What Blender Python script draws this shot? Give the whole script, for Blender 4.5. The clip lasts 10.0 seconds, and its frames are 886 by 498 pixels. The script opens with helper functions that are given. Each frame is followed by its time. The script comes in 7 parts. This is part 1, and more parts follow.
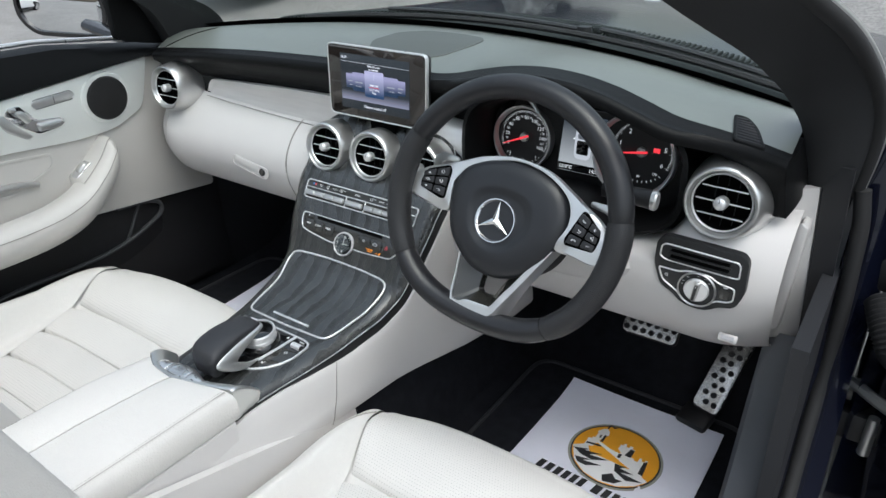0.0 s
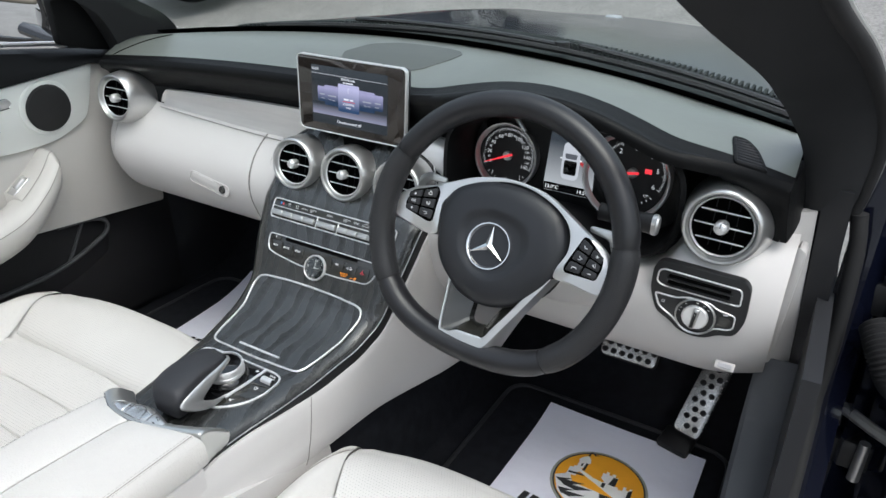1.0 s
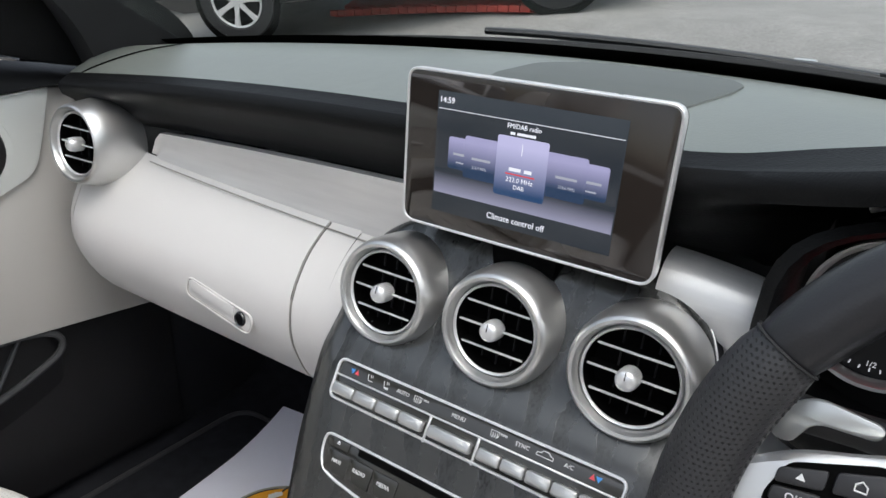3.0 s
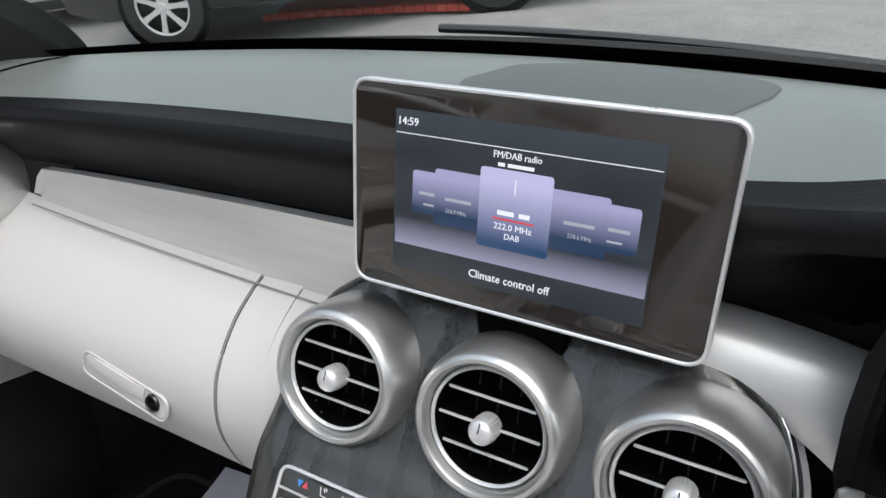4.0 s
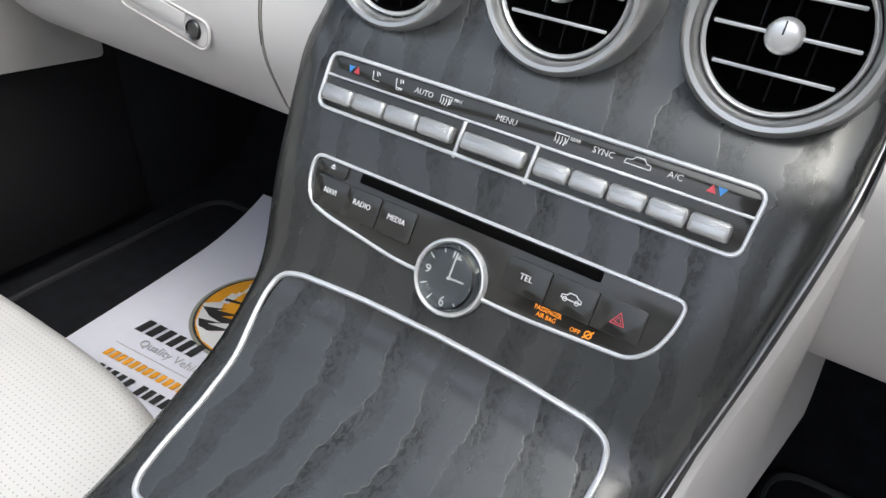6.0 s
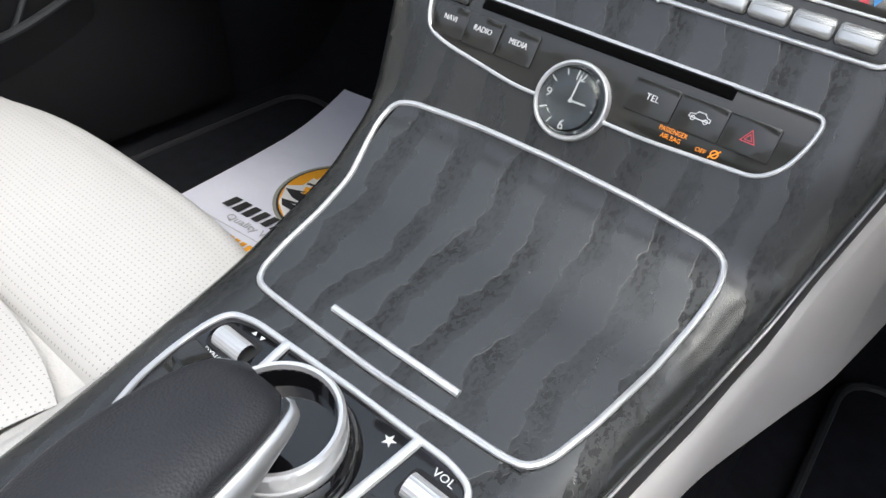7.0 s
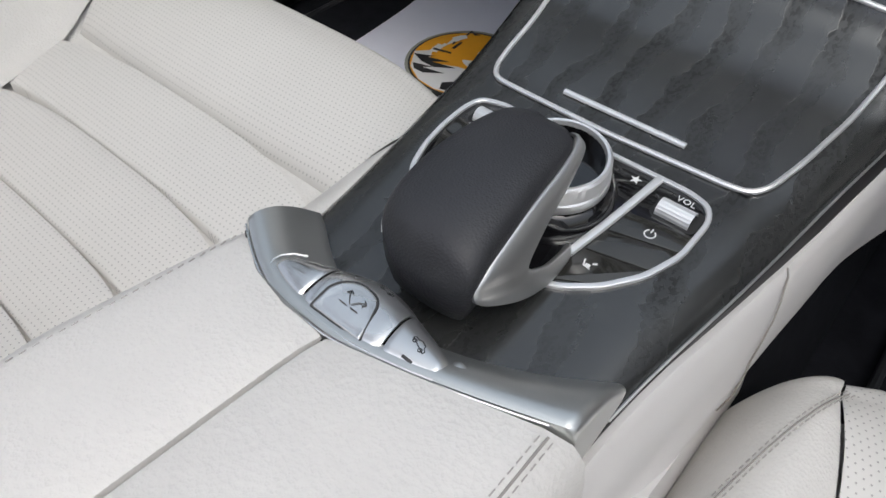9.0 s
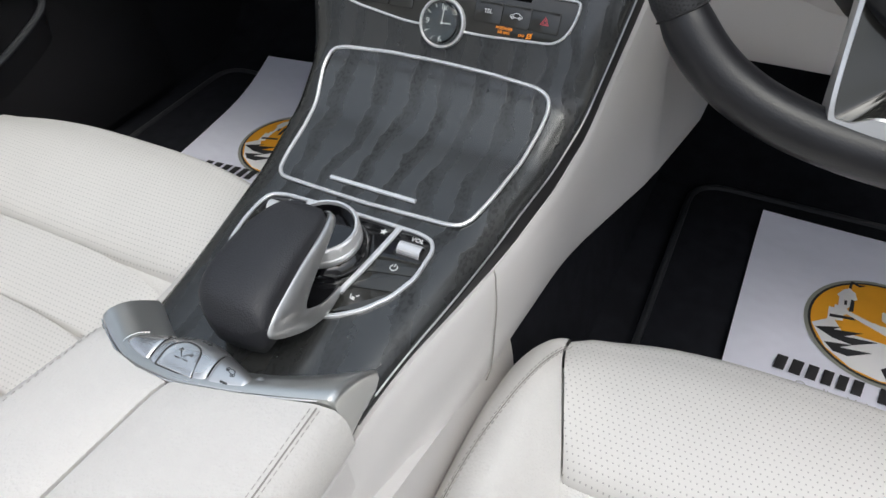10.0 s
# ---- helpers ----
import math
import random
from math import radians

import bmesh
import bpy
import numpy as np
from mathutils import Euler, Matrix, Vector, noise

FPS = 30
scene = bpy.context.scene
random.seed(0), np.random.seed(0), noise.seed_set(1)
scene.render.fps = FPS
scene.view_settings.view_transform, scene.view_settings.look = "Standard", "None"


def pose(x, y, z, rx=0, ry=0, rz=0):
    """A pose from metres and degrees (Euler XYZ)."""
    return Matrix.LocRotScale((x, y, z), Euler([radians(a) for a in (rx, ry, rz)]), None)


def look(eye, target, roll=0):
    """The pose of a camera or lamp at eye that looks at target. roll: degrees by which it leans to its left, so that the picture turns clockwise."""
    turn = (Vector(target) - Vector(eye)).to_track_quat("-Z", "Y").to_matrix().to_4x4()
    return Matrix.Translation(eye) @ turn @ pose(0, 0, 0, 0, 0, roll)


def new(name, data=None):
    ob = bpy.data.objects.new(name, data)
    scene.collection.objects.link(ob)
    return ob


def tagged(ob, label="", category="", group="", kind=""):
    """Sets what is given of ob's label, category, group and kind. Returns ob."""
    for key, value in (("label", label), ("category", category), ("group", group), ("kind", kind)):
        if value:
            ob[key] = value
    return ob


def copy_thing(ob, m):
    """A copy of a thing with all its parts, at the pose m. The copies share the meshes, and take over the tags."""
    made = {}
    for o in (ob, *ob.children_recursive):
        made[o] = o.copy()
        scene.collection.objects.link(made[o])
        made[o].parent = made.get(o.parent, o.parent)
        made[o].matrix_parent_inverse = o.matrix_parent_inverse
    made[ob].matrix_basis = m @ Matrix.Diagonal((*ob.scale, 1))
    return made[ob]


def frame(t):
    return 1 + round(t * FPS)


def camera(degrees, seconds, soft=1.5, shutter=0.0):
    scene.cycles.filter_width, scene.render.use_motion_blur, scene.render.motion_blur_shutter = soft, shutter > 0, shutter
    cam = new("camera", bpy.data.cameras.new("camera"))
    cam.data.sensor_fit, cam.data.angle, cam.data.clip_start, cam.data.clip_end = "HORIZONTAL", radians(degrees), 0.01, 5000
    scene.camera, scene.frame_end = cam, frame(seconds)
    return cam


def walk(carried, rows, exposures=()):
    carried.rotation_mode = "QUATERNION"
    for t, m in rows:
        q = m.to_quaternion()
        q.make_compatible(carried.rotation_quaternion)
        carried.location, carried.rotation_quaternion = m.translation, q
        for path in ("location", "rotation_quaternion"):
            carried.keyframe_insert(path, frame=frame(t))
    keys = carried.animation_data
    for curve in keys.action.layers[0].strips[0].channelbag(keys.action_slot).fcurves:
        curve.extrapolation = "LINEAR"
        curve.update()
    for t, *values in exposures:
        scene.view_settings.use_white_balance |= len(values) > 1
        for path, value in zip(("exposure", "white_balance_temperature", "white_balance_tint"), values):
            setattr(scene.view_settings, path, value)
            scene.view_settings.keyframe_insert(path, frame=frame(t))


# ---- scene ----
cam = camera(65.3, 10.0)
SKY, SUN = 0.195, 0.74
PATH = [
    (0, (0.76, -0.882, 0.368), (-0.254, 0.587, -0.534), -0.1),
    (0.5, (0.691, -0.877, 0.363), (-0.216, 0.675, -0.512), 0.8),
    (1, (0.674, -0.86, 0.357), (-0.209, 0.709, -0.513), 2.0),
    (1.5, (0.616, -0.831, 0.332), (-0.298, 0.711, -0.555), 3.7),
    (2, (0.476, -0.685, 0.294), (-0.541, 0.786, -0.603), 4.8),
    (2.5, (0.321, -0.539, 0.241), (-0.734, 0.95, -0.578), 4.8),
    (3, (0.217, -0.42, 0.212), (-0.791, 1.146, -0.517), 3.6),
    (3.2, (0.184, -0.385, 0.207), (-0.79, 1.221, -0.479), 3.3),
    (4.3, (0.129, -0.299, 0.19), (-0.727, 1.334, -0.583), 2.2),
    (4.5, (0.129, -0.298, 0.175), (-0.708, 1.319, -0.652), 2.4),
    (5, (0.132, -0.312, 0.121), (-0.693, 1.263, -0.794), 3.8),
    (5.5, (0.141, -0.322, 0.083), (-0.679, 1.175, -0.96), 4.9),
    (5.7, (0.141, -0.329, 0.071), (-0.675, 1.137, -1.017), 5.3),
    (6.8, (0.142, -0.391, 0.001), (-0.719, 0.926, -1.233), 6.7),
    (7, (0.142, -0.399, -0.005), (-0.737, 0.873, -1.273), 6.5),
    (7.5, (0.134, -0.43, -0.017), (-0.766, 0.75, -1.358), 6.1),
    (8, (0.123, -0.465, -0.019), (-0.783, 0.616, -1.437), 4.4),
    (8.5, (0.122, -0.495, -0.019), (-0.779, 0.529, -1.482), 2.6),
    (9, (0.133, -0.543, -0.01), (-0.742, 0.491, -1.481), 0.5),
    (9.5, (0.177, -0.586, 0.029), (-0.65, 0.507, -1.428), -1.8),
    (10, (0.257, -0.592, 0.099), (-0.422, 0.688, -1.28), -2.5),
]
walk(cam, [(t, look(eye, target, roll)) for t, eye, target, roll in PATH], exposures=[(0.0, 0.10, 6150, 7), (1.5, 0.16, 6300, 9), (3.0, 0.18, 6400, 11), (6.0, 0.27, 6350, 11), (7.2, 0.32, 6350, 11), (8.5, -0.10, 6400, 11), (9.25, -0.28, 6350, 11), (9.5, -0.26, 6350, 11), (10.0, -0.10, 6350, 10)])

# ---- world and light ----
def build_world():
    w = bpy.data.worlds.new("sky")
    scene.world = w
    w.use_nodes = True
    nt = w.node_tree
    sky = nt.nodes.new("ShaderNodeTexSky")
    sky.sky_type, sky.sun_disc = "NISHITA", False
    sky.sun_elevation, sky.sun_rotation = radians(66), radians(121)
    sky.air_density, sky.dust_density = 1.6, 4.0
    pale = nt.nodes.new("ShaderNodeHueSaturation")
    pale.inputs["Saturation"].default_value = 0.5
    nt.links.new(sky.outputs[0], pale.inputs["Color"])
    # an overcast sky is brighter overhead than at the horizon
    co, sp = nt.nodes.new("ShaderNodeTexCoord"), nt.nodes.new("ShaderNodeSeparateXYZ")
    up, cloud = nt.nodes.new("ShaderNodeMapRange"), nt.nodes.new("ShaderNodeVectorMath")
    cloud.operation = "MULTIPLY"
    up.inputs["To Min"].default_value, up.inputs["To Max"].default_value = 0.62, 1.45
    nt.links.new(co.outputs["Generated"], sp.inputs[0])
    nt.links.new(sp.outputs[2], up.inputs["Value"])
    nt.links.new(pale.outputs[0], cloud.inputs[0])
    nt.links.new(up.outputs[0], cloud.inputs[1])
    nt.links.new(cloud.outputs[0], nt.nodes["Background"].inputs[0])
    nt.nodes["Background"].inputs[1].default_value = SKY
    sun = new("sun", bpy.data.lights.new("sun", "SUN"))
    sun.data.energy, sun.data.angle, sun.data.color = SUN, radians(55), (1.0, 0.985, 0.97)
    sun.matrix_world = look((1.15, -.7, 3.0), (0, 0, 0))


build_world()


# ---- building helpers ----
LOC = {}


def thing(name, label, category, group="", kind="", loc=(0, 0, 0)):
    ob = new(name)
    ob.empty_display_size = 0.05
    ob.location = loc
    LOC[ob.name] = Vector(loc)
    return tagged(ob, label, category, group, kind)


def mk(name, vs, fs, mat, parent=None, label="", sharp=38, place=None):
    """One mesh object; place: a matrix or a function of a point."""
    if place is not None:
        if callable(place):
            vs = [place(*v) for v in vs]
        else:
            vs = [place @ Vector(v) for v in vs]
    me = bpy.data.meshes.new(name)
    me.from_pydata([tuple(v) for v in vs], [], fs)
    bm = bmesh.new()
    bm.from_mesh(me)
    bmesh.ops.remove_doubles(bm, verts=bm.verts, dist=1e-6)
    bmesh.ops.recalc_face_normals(bm, faces=bm.faces)
    for f in bm.faces:
        f.smooth = True
    bm.to_mesh(me)
    bm.free()
    me.set_sharp_from_angle(angle=radians(sharp))
    me.materials.append(mat)
    ob = new(name, me)
    if parent is not None:
        ob.parent = parent
        if parent.type == "EMPTY":
            ob.matrix_parent_inverse = Matrix.Translation(-LOC[parent.name])
    if label:
        tagged(ob, label)
    return ob


def rings_mesh(rings, closed=True, caps=True, loop=False):
    """Faces between rings of the same number of points; loop joins the last ring to the first."""
    n, vs, fs = len(rings[0]), [tuple(p) for r in rings for p in r], []
    m = len(rings)
    for i in range(m if loop else m - 1):
        for j in range(n if closed else n - 1):
            a, b = i * n + j, i * n + (j + 1) % n
            c, d = ((i + 1) % m) * n + (j + 1) % n, ((i + 1) % m) * n + j
            fs.append((a, b, c, d))
    if caps and closed and not loop:
        fs.append(tuple(range(n)))
        fs.append(tuple((m - 1) * n + j for j in range(n)))
    return vs, fs


def surf(f, nu, nv):
    """A sheet from f(u, v) with u, v in 0 to 1."""
    return rings_mesh([[f(i / nu, j / nv) for j in range(nv + 1)] for i in range(nu + 1)], closed=False, caps=False)


def slab(f, nu, nv, normal, thick):
    """A sheet with thickness along -normal, closed at its rims."""
    nx = Vector(normal).normalized() * -thick
    rings = []
    for i in range(nu + 1):
        top = [Vector(f(i / nu, j / nv)) for j in range(nv + 1)]
        rings.append(top + [p + nx for p in reversed(top)])
    return rings_mesh(rings)


def lathe(profile, seg=48, close=False):
    """Profile of (r, z) turned round z."""
    rings = []
    for k in range(seg):
        a = 2 * math.pi * k / seg
        rings.append([(r * math.cos(a), r * math.sin(a), z) for r, z in profile])
    return rings_mesh(rings, closed=close, caps=False, loop=True)


def sweep(points, radius, seg=8, closed=False, flat=1.0, up=(0, 0, 1)):
    """A tube along points; flat squeezes it along up."""
    pts = [Vector(p) for p in points]
    n, rings = len(pts), []
    for i, p in enumerate(pts):
        a = pts[(i - 1) % n] if closed or i else p
        b = pts[(i + 1) % n] if closed or i < n - 1 else p
        t = (b - a).normalized()
        side = t.cross(Vector(up)).normalized()
        top = side.cross(t).normalized()
        r = radius(i / max(1, n - 1)) if callable(radius) else radius
        rings.append([p + side * r * math.cos(2 * math.pi * k / seg) + top * r * flat * math.sin(2 * math.pi * k / seg) for k in range(seg)])
    return rings_mesh(rings, loop=closed)


def rounded(pts, r, n=5):
    """A polygon with its corners rounded; r: one radius, or one for each corner."""
    out, m = [], len(pts)
    rs = r if isinstance(r, (list, tuple)) else [r] * m
    for i in range(m):
        p, a, b = Vector(pts[i]), Vector(pts[i - 1]), Vector(pts[(i + 1) % m])
        ra = min(rs[i], 0.48 * (a - p).length, 0.48 * (b - p).length)
        s, e = p + (a - p).normalized() * ra, p + (b - p).normalized() * ra
        for k in range(n + 1):
            t = k / n
            out.append(tuple((1 - t) ** 2 * s + 2 * t * (1 - t) * p + t * t * e))
    return out


def inset(pts, d):
    """The polygon moved inwards by d."""
    m, area = len(pts), sum(pts[i - 1][0] * pts[i][1] - pts[i][0] * pts[i - 1][1] for i in range(len(pts)))
    sgn, out = (1 if area > 0 else -1), []
    for i in range(m):
        p, a, b = Vector(pts[i]), Vector(pts[i - 1]), Vector(pts[(i + 1) % m])
        e1, e2 = (p - a).normalized(), (b - p).normalized()
        nn = Vector((-e1.y - e2.y, e1.x + e2.x)) * sgn
        nn = nn.normalized() if nn.length > 1e-9 else Vector((-e1.y, e1.x)) * sgn
        k = max(0.5, nn.dot(Vector((-e1.y, e1.x)) * sgn))
        out.append(tuple(p + nn * d / k))
    return out


def prism(pts, h, bevel=0.0008, base=0.0, dome=0.0):
    """An upright block on a flat outline, its upper edge rounded."""
    rings = [[(x, y, base) for x, y in pts], [(x, y, h - bevel) for x, y in pts]]
    for k in (0.5, 1.0):
        q = inset(pts, bevel * (1 - math.cos(k * math.pi / 2)))
        rings.append([(x, y, h - bevel + bevel * math.sin(k * math.pi / 2)) for x, y in q])
    if dome:
        cx, cy = sum(p[0] for p in pts) / len(pts), sum(p[1] for p in pts) / len(pts)
        for k in (0.75, 0.5, 0.25, 0.05):
            rings.append([(cx + (x - cx) * k, cy + (y - cy) * k, h + dome * (1 - k * k)) for x, y, _ in rings[3]])
    return rings_mesh(rings)


def band(pts, width, h, base=0.0, bevel=0.0006):
    """A raised strip along a closed outline."""
    rings = []
    for d, z in ((0, base), (0, h - bevel), (bevel, h), (width - bevel, h), (width, h - bevel), (width, base)):
        rings.append([(x, y, z) for x, y in (inset(pts, d) if d else pts)])
    return rings_mesh(rings, loop=True)


def box(sx, sy, sz, r=0.002, seg=2):
    """A block with rounded edges, its middle at 0."""
    bm = bmesh.new()
    bmesh.ops.create_cube(bm, size=1.0)
    for v in bm.verts:
        v.co = Vector((v.co.x * sx, v.co.y * sy, v.co.z * sz))
    bmesh.ops.bevel(bm, geom=bm.edges[:], offset=min(r, 0.45 * min(sx, sy, sz)), segments=seg, profile=0.5, affect="EDGES")
    bm.verts.index_update()
    out = [v.co.copy() for v in bm.verts], [tuple(v.index for v in f.verts) for f in bm.faces]
    bm.free()
    return out


def join(*meshes):
    vs, fs = [], []
    for v, f in meshes:
        n = len(vs)
        vs += list(v)
        fs += [tuple(i + n for i in q) for q in f]
    return vs, fs


def moved(mesh, m):
    return [m @ Vector(v) for v in mesh[0]], mesh[1]


def letters(text, size, mat, parent, place, depth=0.0002, align="CENTER", name="lettering", squeeze=1.0):
    """Raised lettering in the built-in font; place maps its flat plane."""
    cu = bpy.data.curves.new(name, "FONT")
    cu.body, cu.size, cu.align_x, cu.align_y = text, size, align, "CENTER"
    cu.extrude, cu.resolution_u = depth, 2
    tmp = bpy.data.objects.new(name, cu)
    scene.collection.objects.link(tmp)
    bpy.context.view_layer.update()
    me = bpy.data.meshes.new_from_object(tmp.evaluated_get(bpy.context.evaluated_depsgraph_get()))
    vs, fs = [(v.co.x * squeeze, v.co.y, v.co.z) for v in me.vertices], [tuple(p.vertices) for p in me.polygons]
    bpy.data.objects.remove(tmp)
    bpy.data.curves.remove(cu)
    bpy.data.meshes.remove(me)
    return mk(name, vs, fs, mat, parent, place=place)


def smooth(pairs, x):
    """A smooth curve through (x, y) pairs."""
    xs, ys = [p[0] for p in pairs], [p[1] for p in pairs]
    if x <= xs[0]:
        return ys[0]
    if x >= xs[-1]:
        return ys[-1]
    i = max(k for k in range(len(xs) - 1) if xs[k] <= x)
    h = xs[i + 1] - xs[i]
    t = (x - xs[i]) / h

    def slope(k):
        a, b = max(0, k - 1), min(len(xs) - 1, k + 1)
        return (ys[b] - ys[a]) / (xs[b] - xs[a])

    a, b = slope(i) * h, slope(i + 1) * h
    return (2 * t**3 - 3 * t * t + 1) * ys[i] + (t**3 - 2 * t * t + t) * a + (3 * t * t - 2 * t**3) * ys[i + 1] + (t**3 - t * t) * b


def spline(pts, n):
    """n + 1 points of a smooth curve through the points given."""
    ks = list(range(len(pts)))
    cols = [[(k, p[c]) for k, p in zip(ks, pts)] for c in range(len(pts[0]))]
    return [tuple(smooth(col, (len(pts) - 1) * i / n) for col in cols) for i in range(n + 1)]


# ---- materials ----
def material(name, color, rough=0.5, metal=0.0, bump=None, vary=None, coat=0.0, spec=0.5, spots=None, stretch=(1, 1, 1)):
    """bump and vary: lists of (scale per metre, strength); spots: (spacing in metres, radius share, darkness, axes)."""
    m = bpy.data.materials.new(name)
    m.use_nodes = True
    nt, p = m.node_tree, m.node_tree.nodes["Principled BSDF"]
    p.inputs["Roughness"].default_value, p.inputs["Metallic"].default_value = rough, metal
    p.inputs["Coat Weight"].default_value, p.inputs["Coat Roughness"].default_value = coat, 0.04
    p.inputs["Specular IOR Level"].default_value = spec
    p.inputs["Base Color"].default_value = (*color, 1)
    co = nt.nodes.new("ShaderNodeTexCoord")
    mp = nt.nodes.new("ShaderNodeMapping")
    mp.inputs["Scale"].default_value = stretch
    nt.links.new(co.outputs["Object"], mp.inputs[0])
    colour, height = None, None
    for scale, amount in vary or ():
        tx = nt.nodes.new("ShaderNodeTexNoise")
        tx.inputs["Scale"].default_value, tx.inputs["Detail"].default_value = scale, 4
        nt.links.new(mp.outputs[0], tx.inputs["Vector"])
        rm = nt.nodes.new("ShaderNodeMapRange")
        rm.inputs["From Min"].default_value, rm.inputs["From Max"].default_value = 0.3, 0.7
        rm.inputs["To Min"].default_value, rm.inputs["To Max"].default_value = 1 - amount, 1 + amount
        nt.links.new(tx.outputs["Fac"], rm.inputs["Value"])
        mx = nt.nodes.new("ShaderNodeVectorMath")
        mx.operation = "MULTIPLY"
        if colour is None:
            mx.inputs[0].default_value = color
        else:
            nt.links.new(colour, mx.inputs[0])
        nt.links.new(rm.outputs[0], mx.inputs[1])
        colour = mx.outputs[0]
        rr = nt.nodes.new("ShaderNodeMapRange")
        rr.inputs["To Min"].default_value, rr.inputs["To Max"].default_value = max(0.02, rough - 0.06), min(1, rough + 0.06)
        nt.links.new(tx.outputs["Fac"], rr.inputs["Value"])
        nt.links.new(rr.outputs[0], p.inputs["Roughness"])
    normal = None
    for scale, strength in bump or ():
        tx = nt.nodes.new("ShaderNodeTexVoronoi" if scale > 300 and metal < 0.5 else "ShaderNodeTexNoise")
        tx.inputs["Scale"].default_value = scale
        nt.links.new(mp.outputs[0], tx.inputs["Vector"])
        bp = nt.nodes.new("ShaderNodeBump")
        bp.inputs["Strength"].default_value, bp.inputs["Distance"].default_value = strength, 0.3 / scale
        nt.links.new(tx.outputs[0], bp.inputs["Height"])
        if normal is not None:
            nt.links.new(normal, bp.inputs["Normal"])
        normal = bp.outputs[0]
    if spots:
        step, share, dark, (ax, ay) = spots
        sp = nt.nodes.new("ShaderNodeSeparateXYZ")
        nt.links.new(co.outputs["Object"], sp.inputs[0])

        def calc(op, a, b=None, c=None):
            nd = nt.nodes.new("ShaderNodeMath")
            nd.operation = op
            for k, v in enumerate((a, b, c)):
                if v is None:
                    continue
                if isinstance(v, (int, float)):
                    nd.inputs[k].default_value = v
                else:
                    nt.links.new(v, nd.inputs[k])
            return nd.outputs[0]

        u, v = calc("DIVIDE", sp.outputs[ax], step), calc("DIVIDE", sp.outputs[ay], step)
        odd = calc("MULTIPLY", calc("FLOORED_MODULO", calc("FLOOR", v), 2.0), 0.5)
        fu = calc("SUBTRACT", calc("FRACT", calc("ADD", u, odd)), 0.5)
        fv = calc("SUBTRACT", calc("FRACT", v), 0.5)
        d = calc("SQRT", calc("ADD", calc("MULTIPLY", fu, fu), calc("MULTIPLY", fv, fv)))
        hole = nt.nodes.new("ShaderNodeMapRange")
        hole.inputs["From Min"].default_value, hole.inputs["From Max"].default_value = share, share * 1.5
        hole.inputs["To Min"].default_value = dark
        nt.links.new(d, hole.inputs["Value"])
        mx = nt.nodes.new("ShaderNodeVectorMath")
        mx.operation = "MULTIPLY"
        if colour is None:
            mx.inputs[0].default_value = color
        else:
            nt.links.new(colour, mx.inputs[0])
        nt.links.new(hole.outputs[0], mx.inputs[1])
        colour = mx.outputs[0]
        bp = nt.nodes.new("ShaderNodeBump")
        bp.inputs["Strength"].default_value, bp.inputs["Distance"].default_value = 0.5, 0.0006
        nt.links.new(hole.outputs[0], bp.inputs["Height"])
        bp.inputs["Strength"].default_value = 0.5 if color[0] > 0.1 else 1.0
        bp.inputs["Distance"].default_value = 0.0006 if color[0] > 0.1 else 0.0016
        if normal is not None:
            nt.links.new(normal, bp.inputs["Normal"])
        normal = bp.outputs[0]
    if colour is not None:
        nt.links.new(colour, p.inputs["Base Color"])
    if normal is not None:
        nt.links.new(normal, p.inputs["Normal"])
    return m


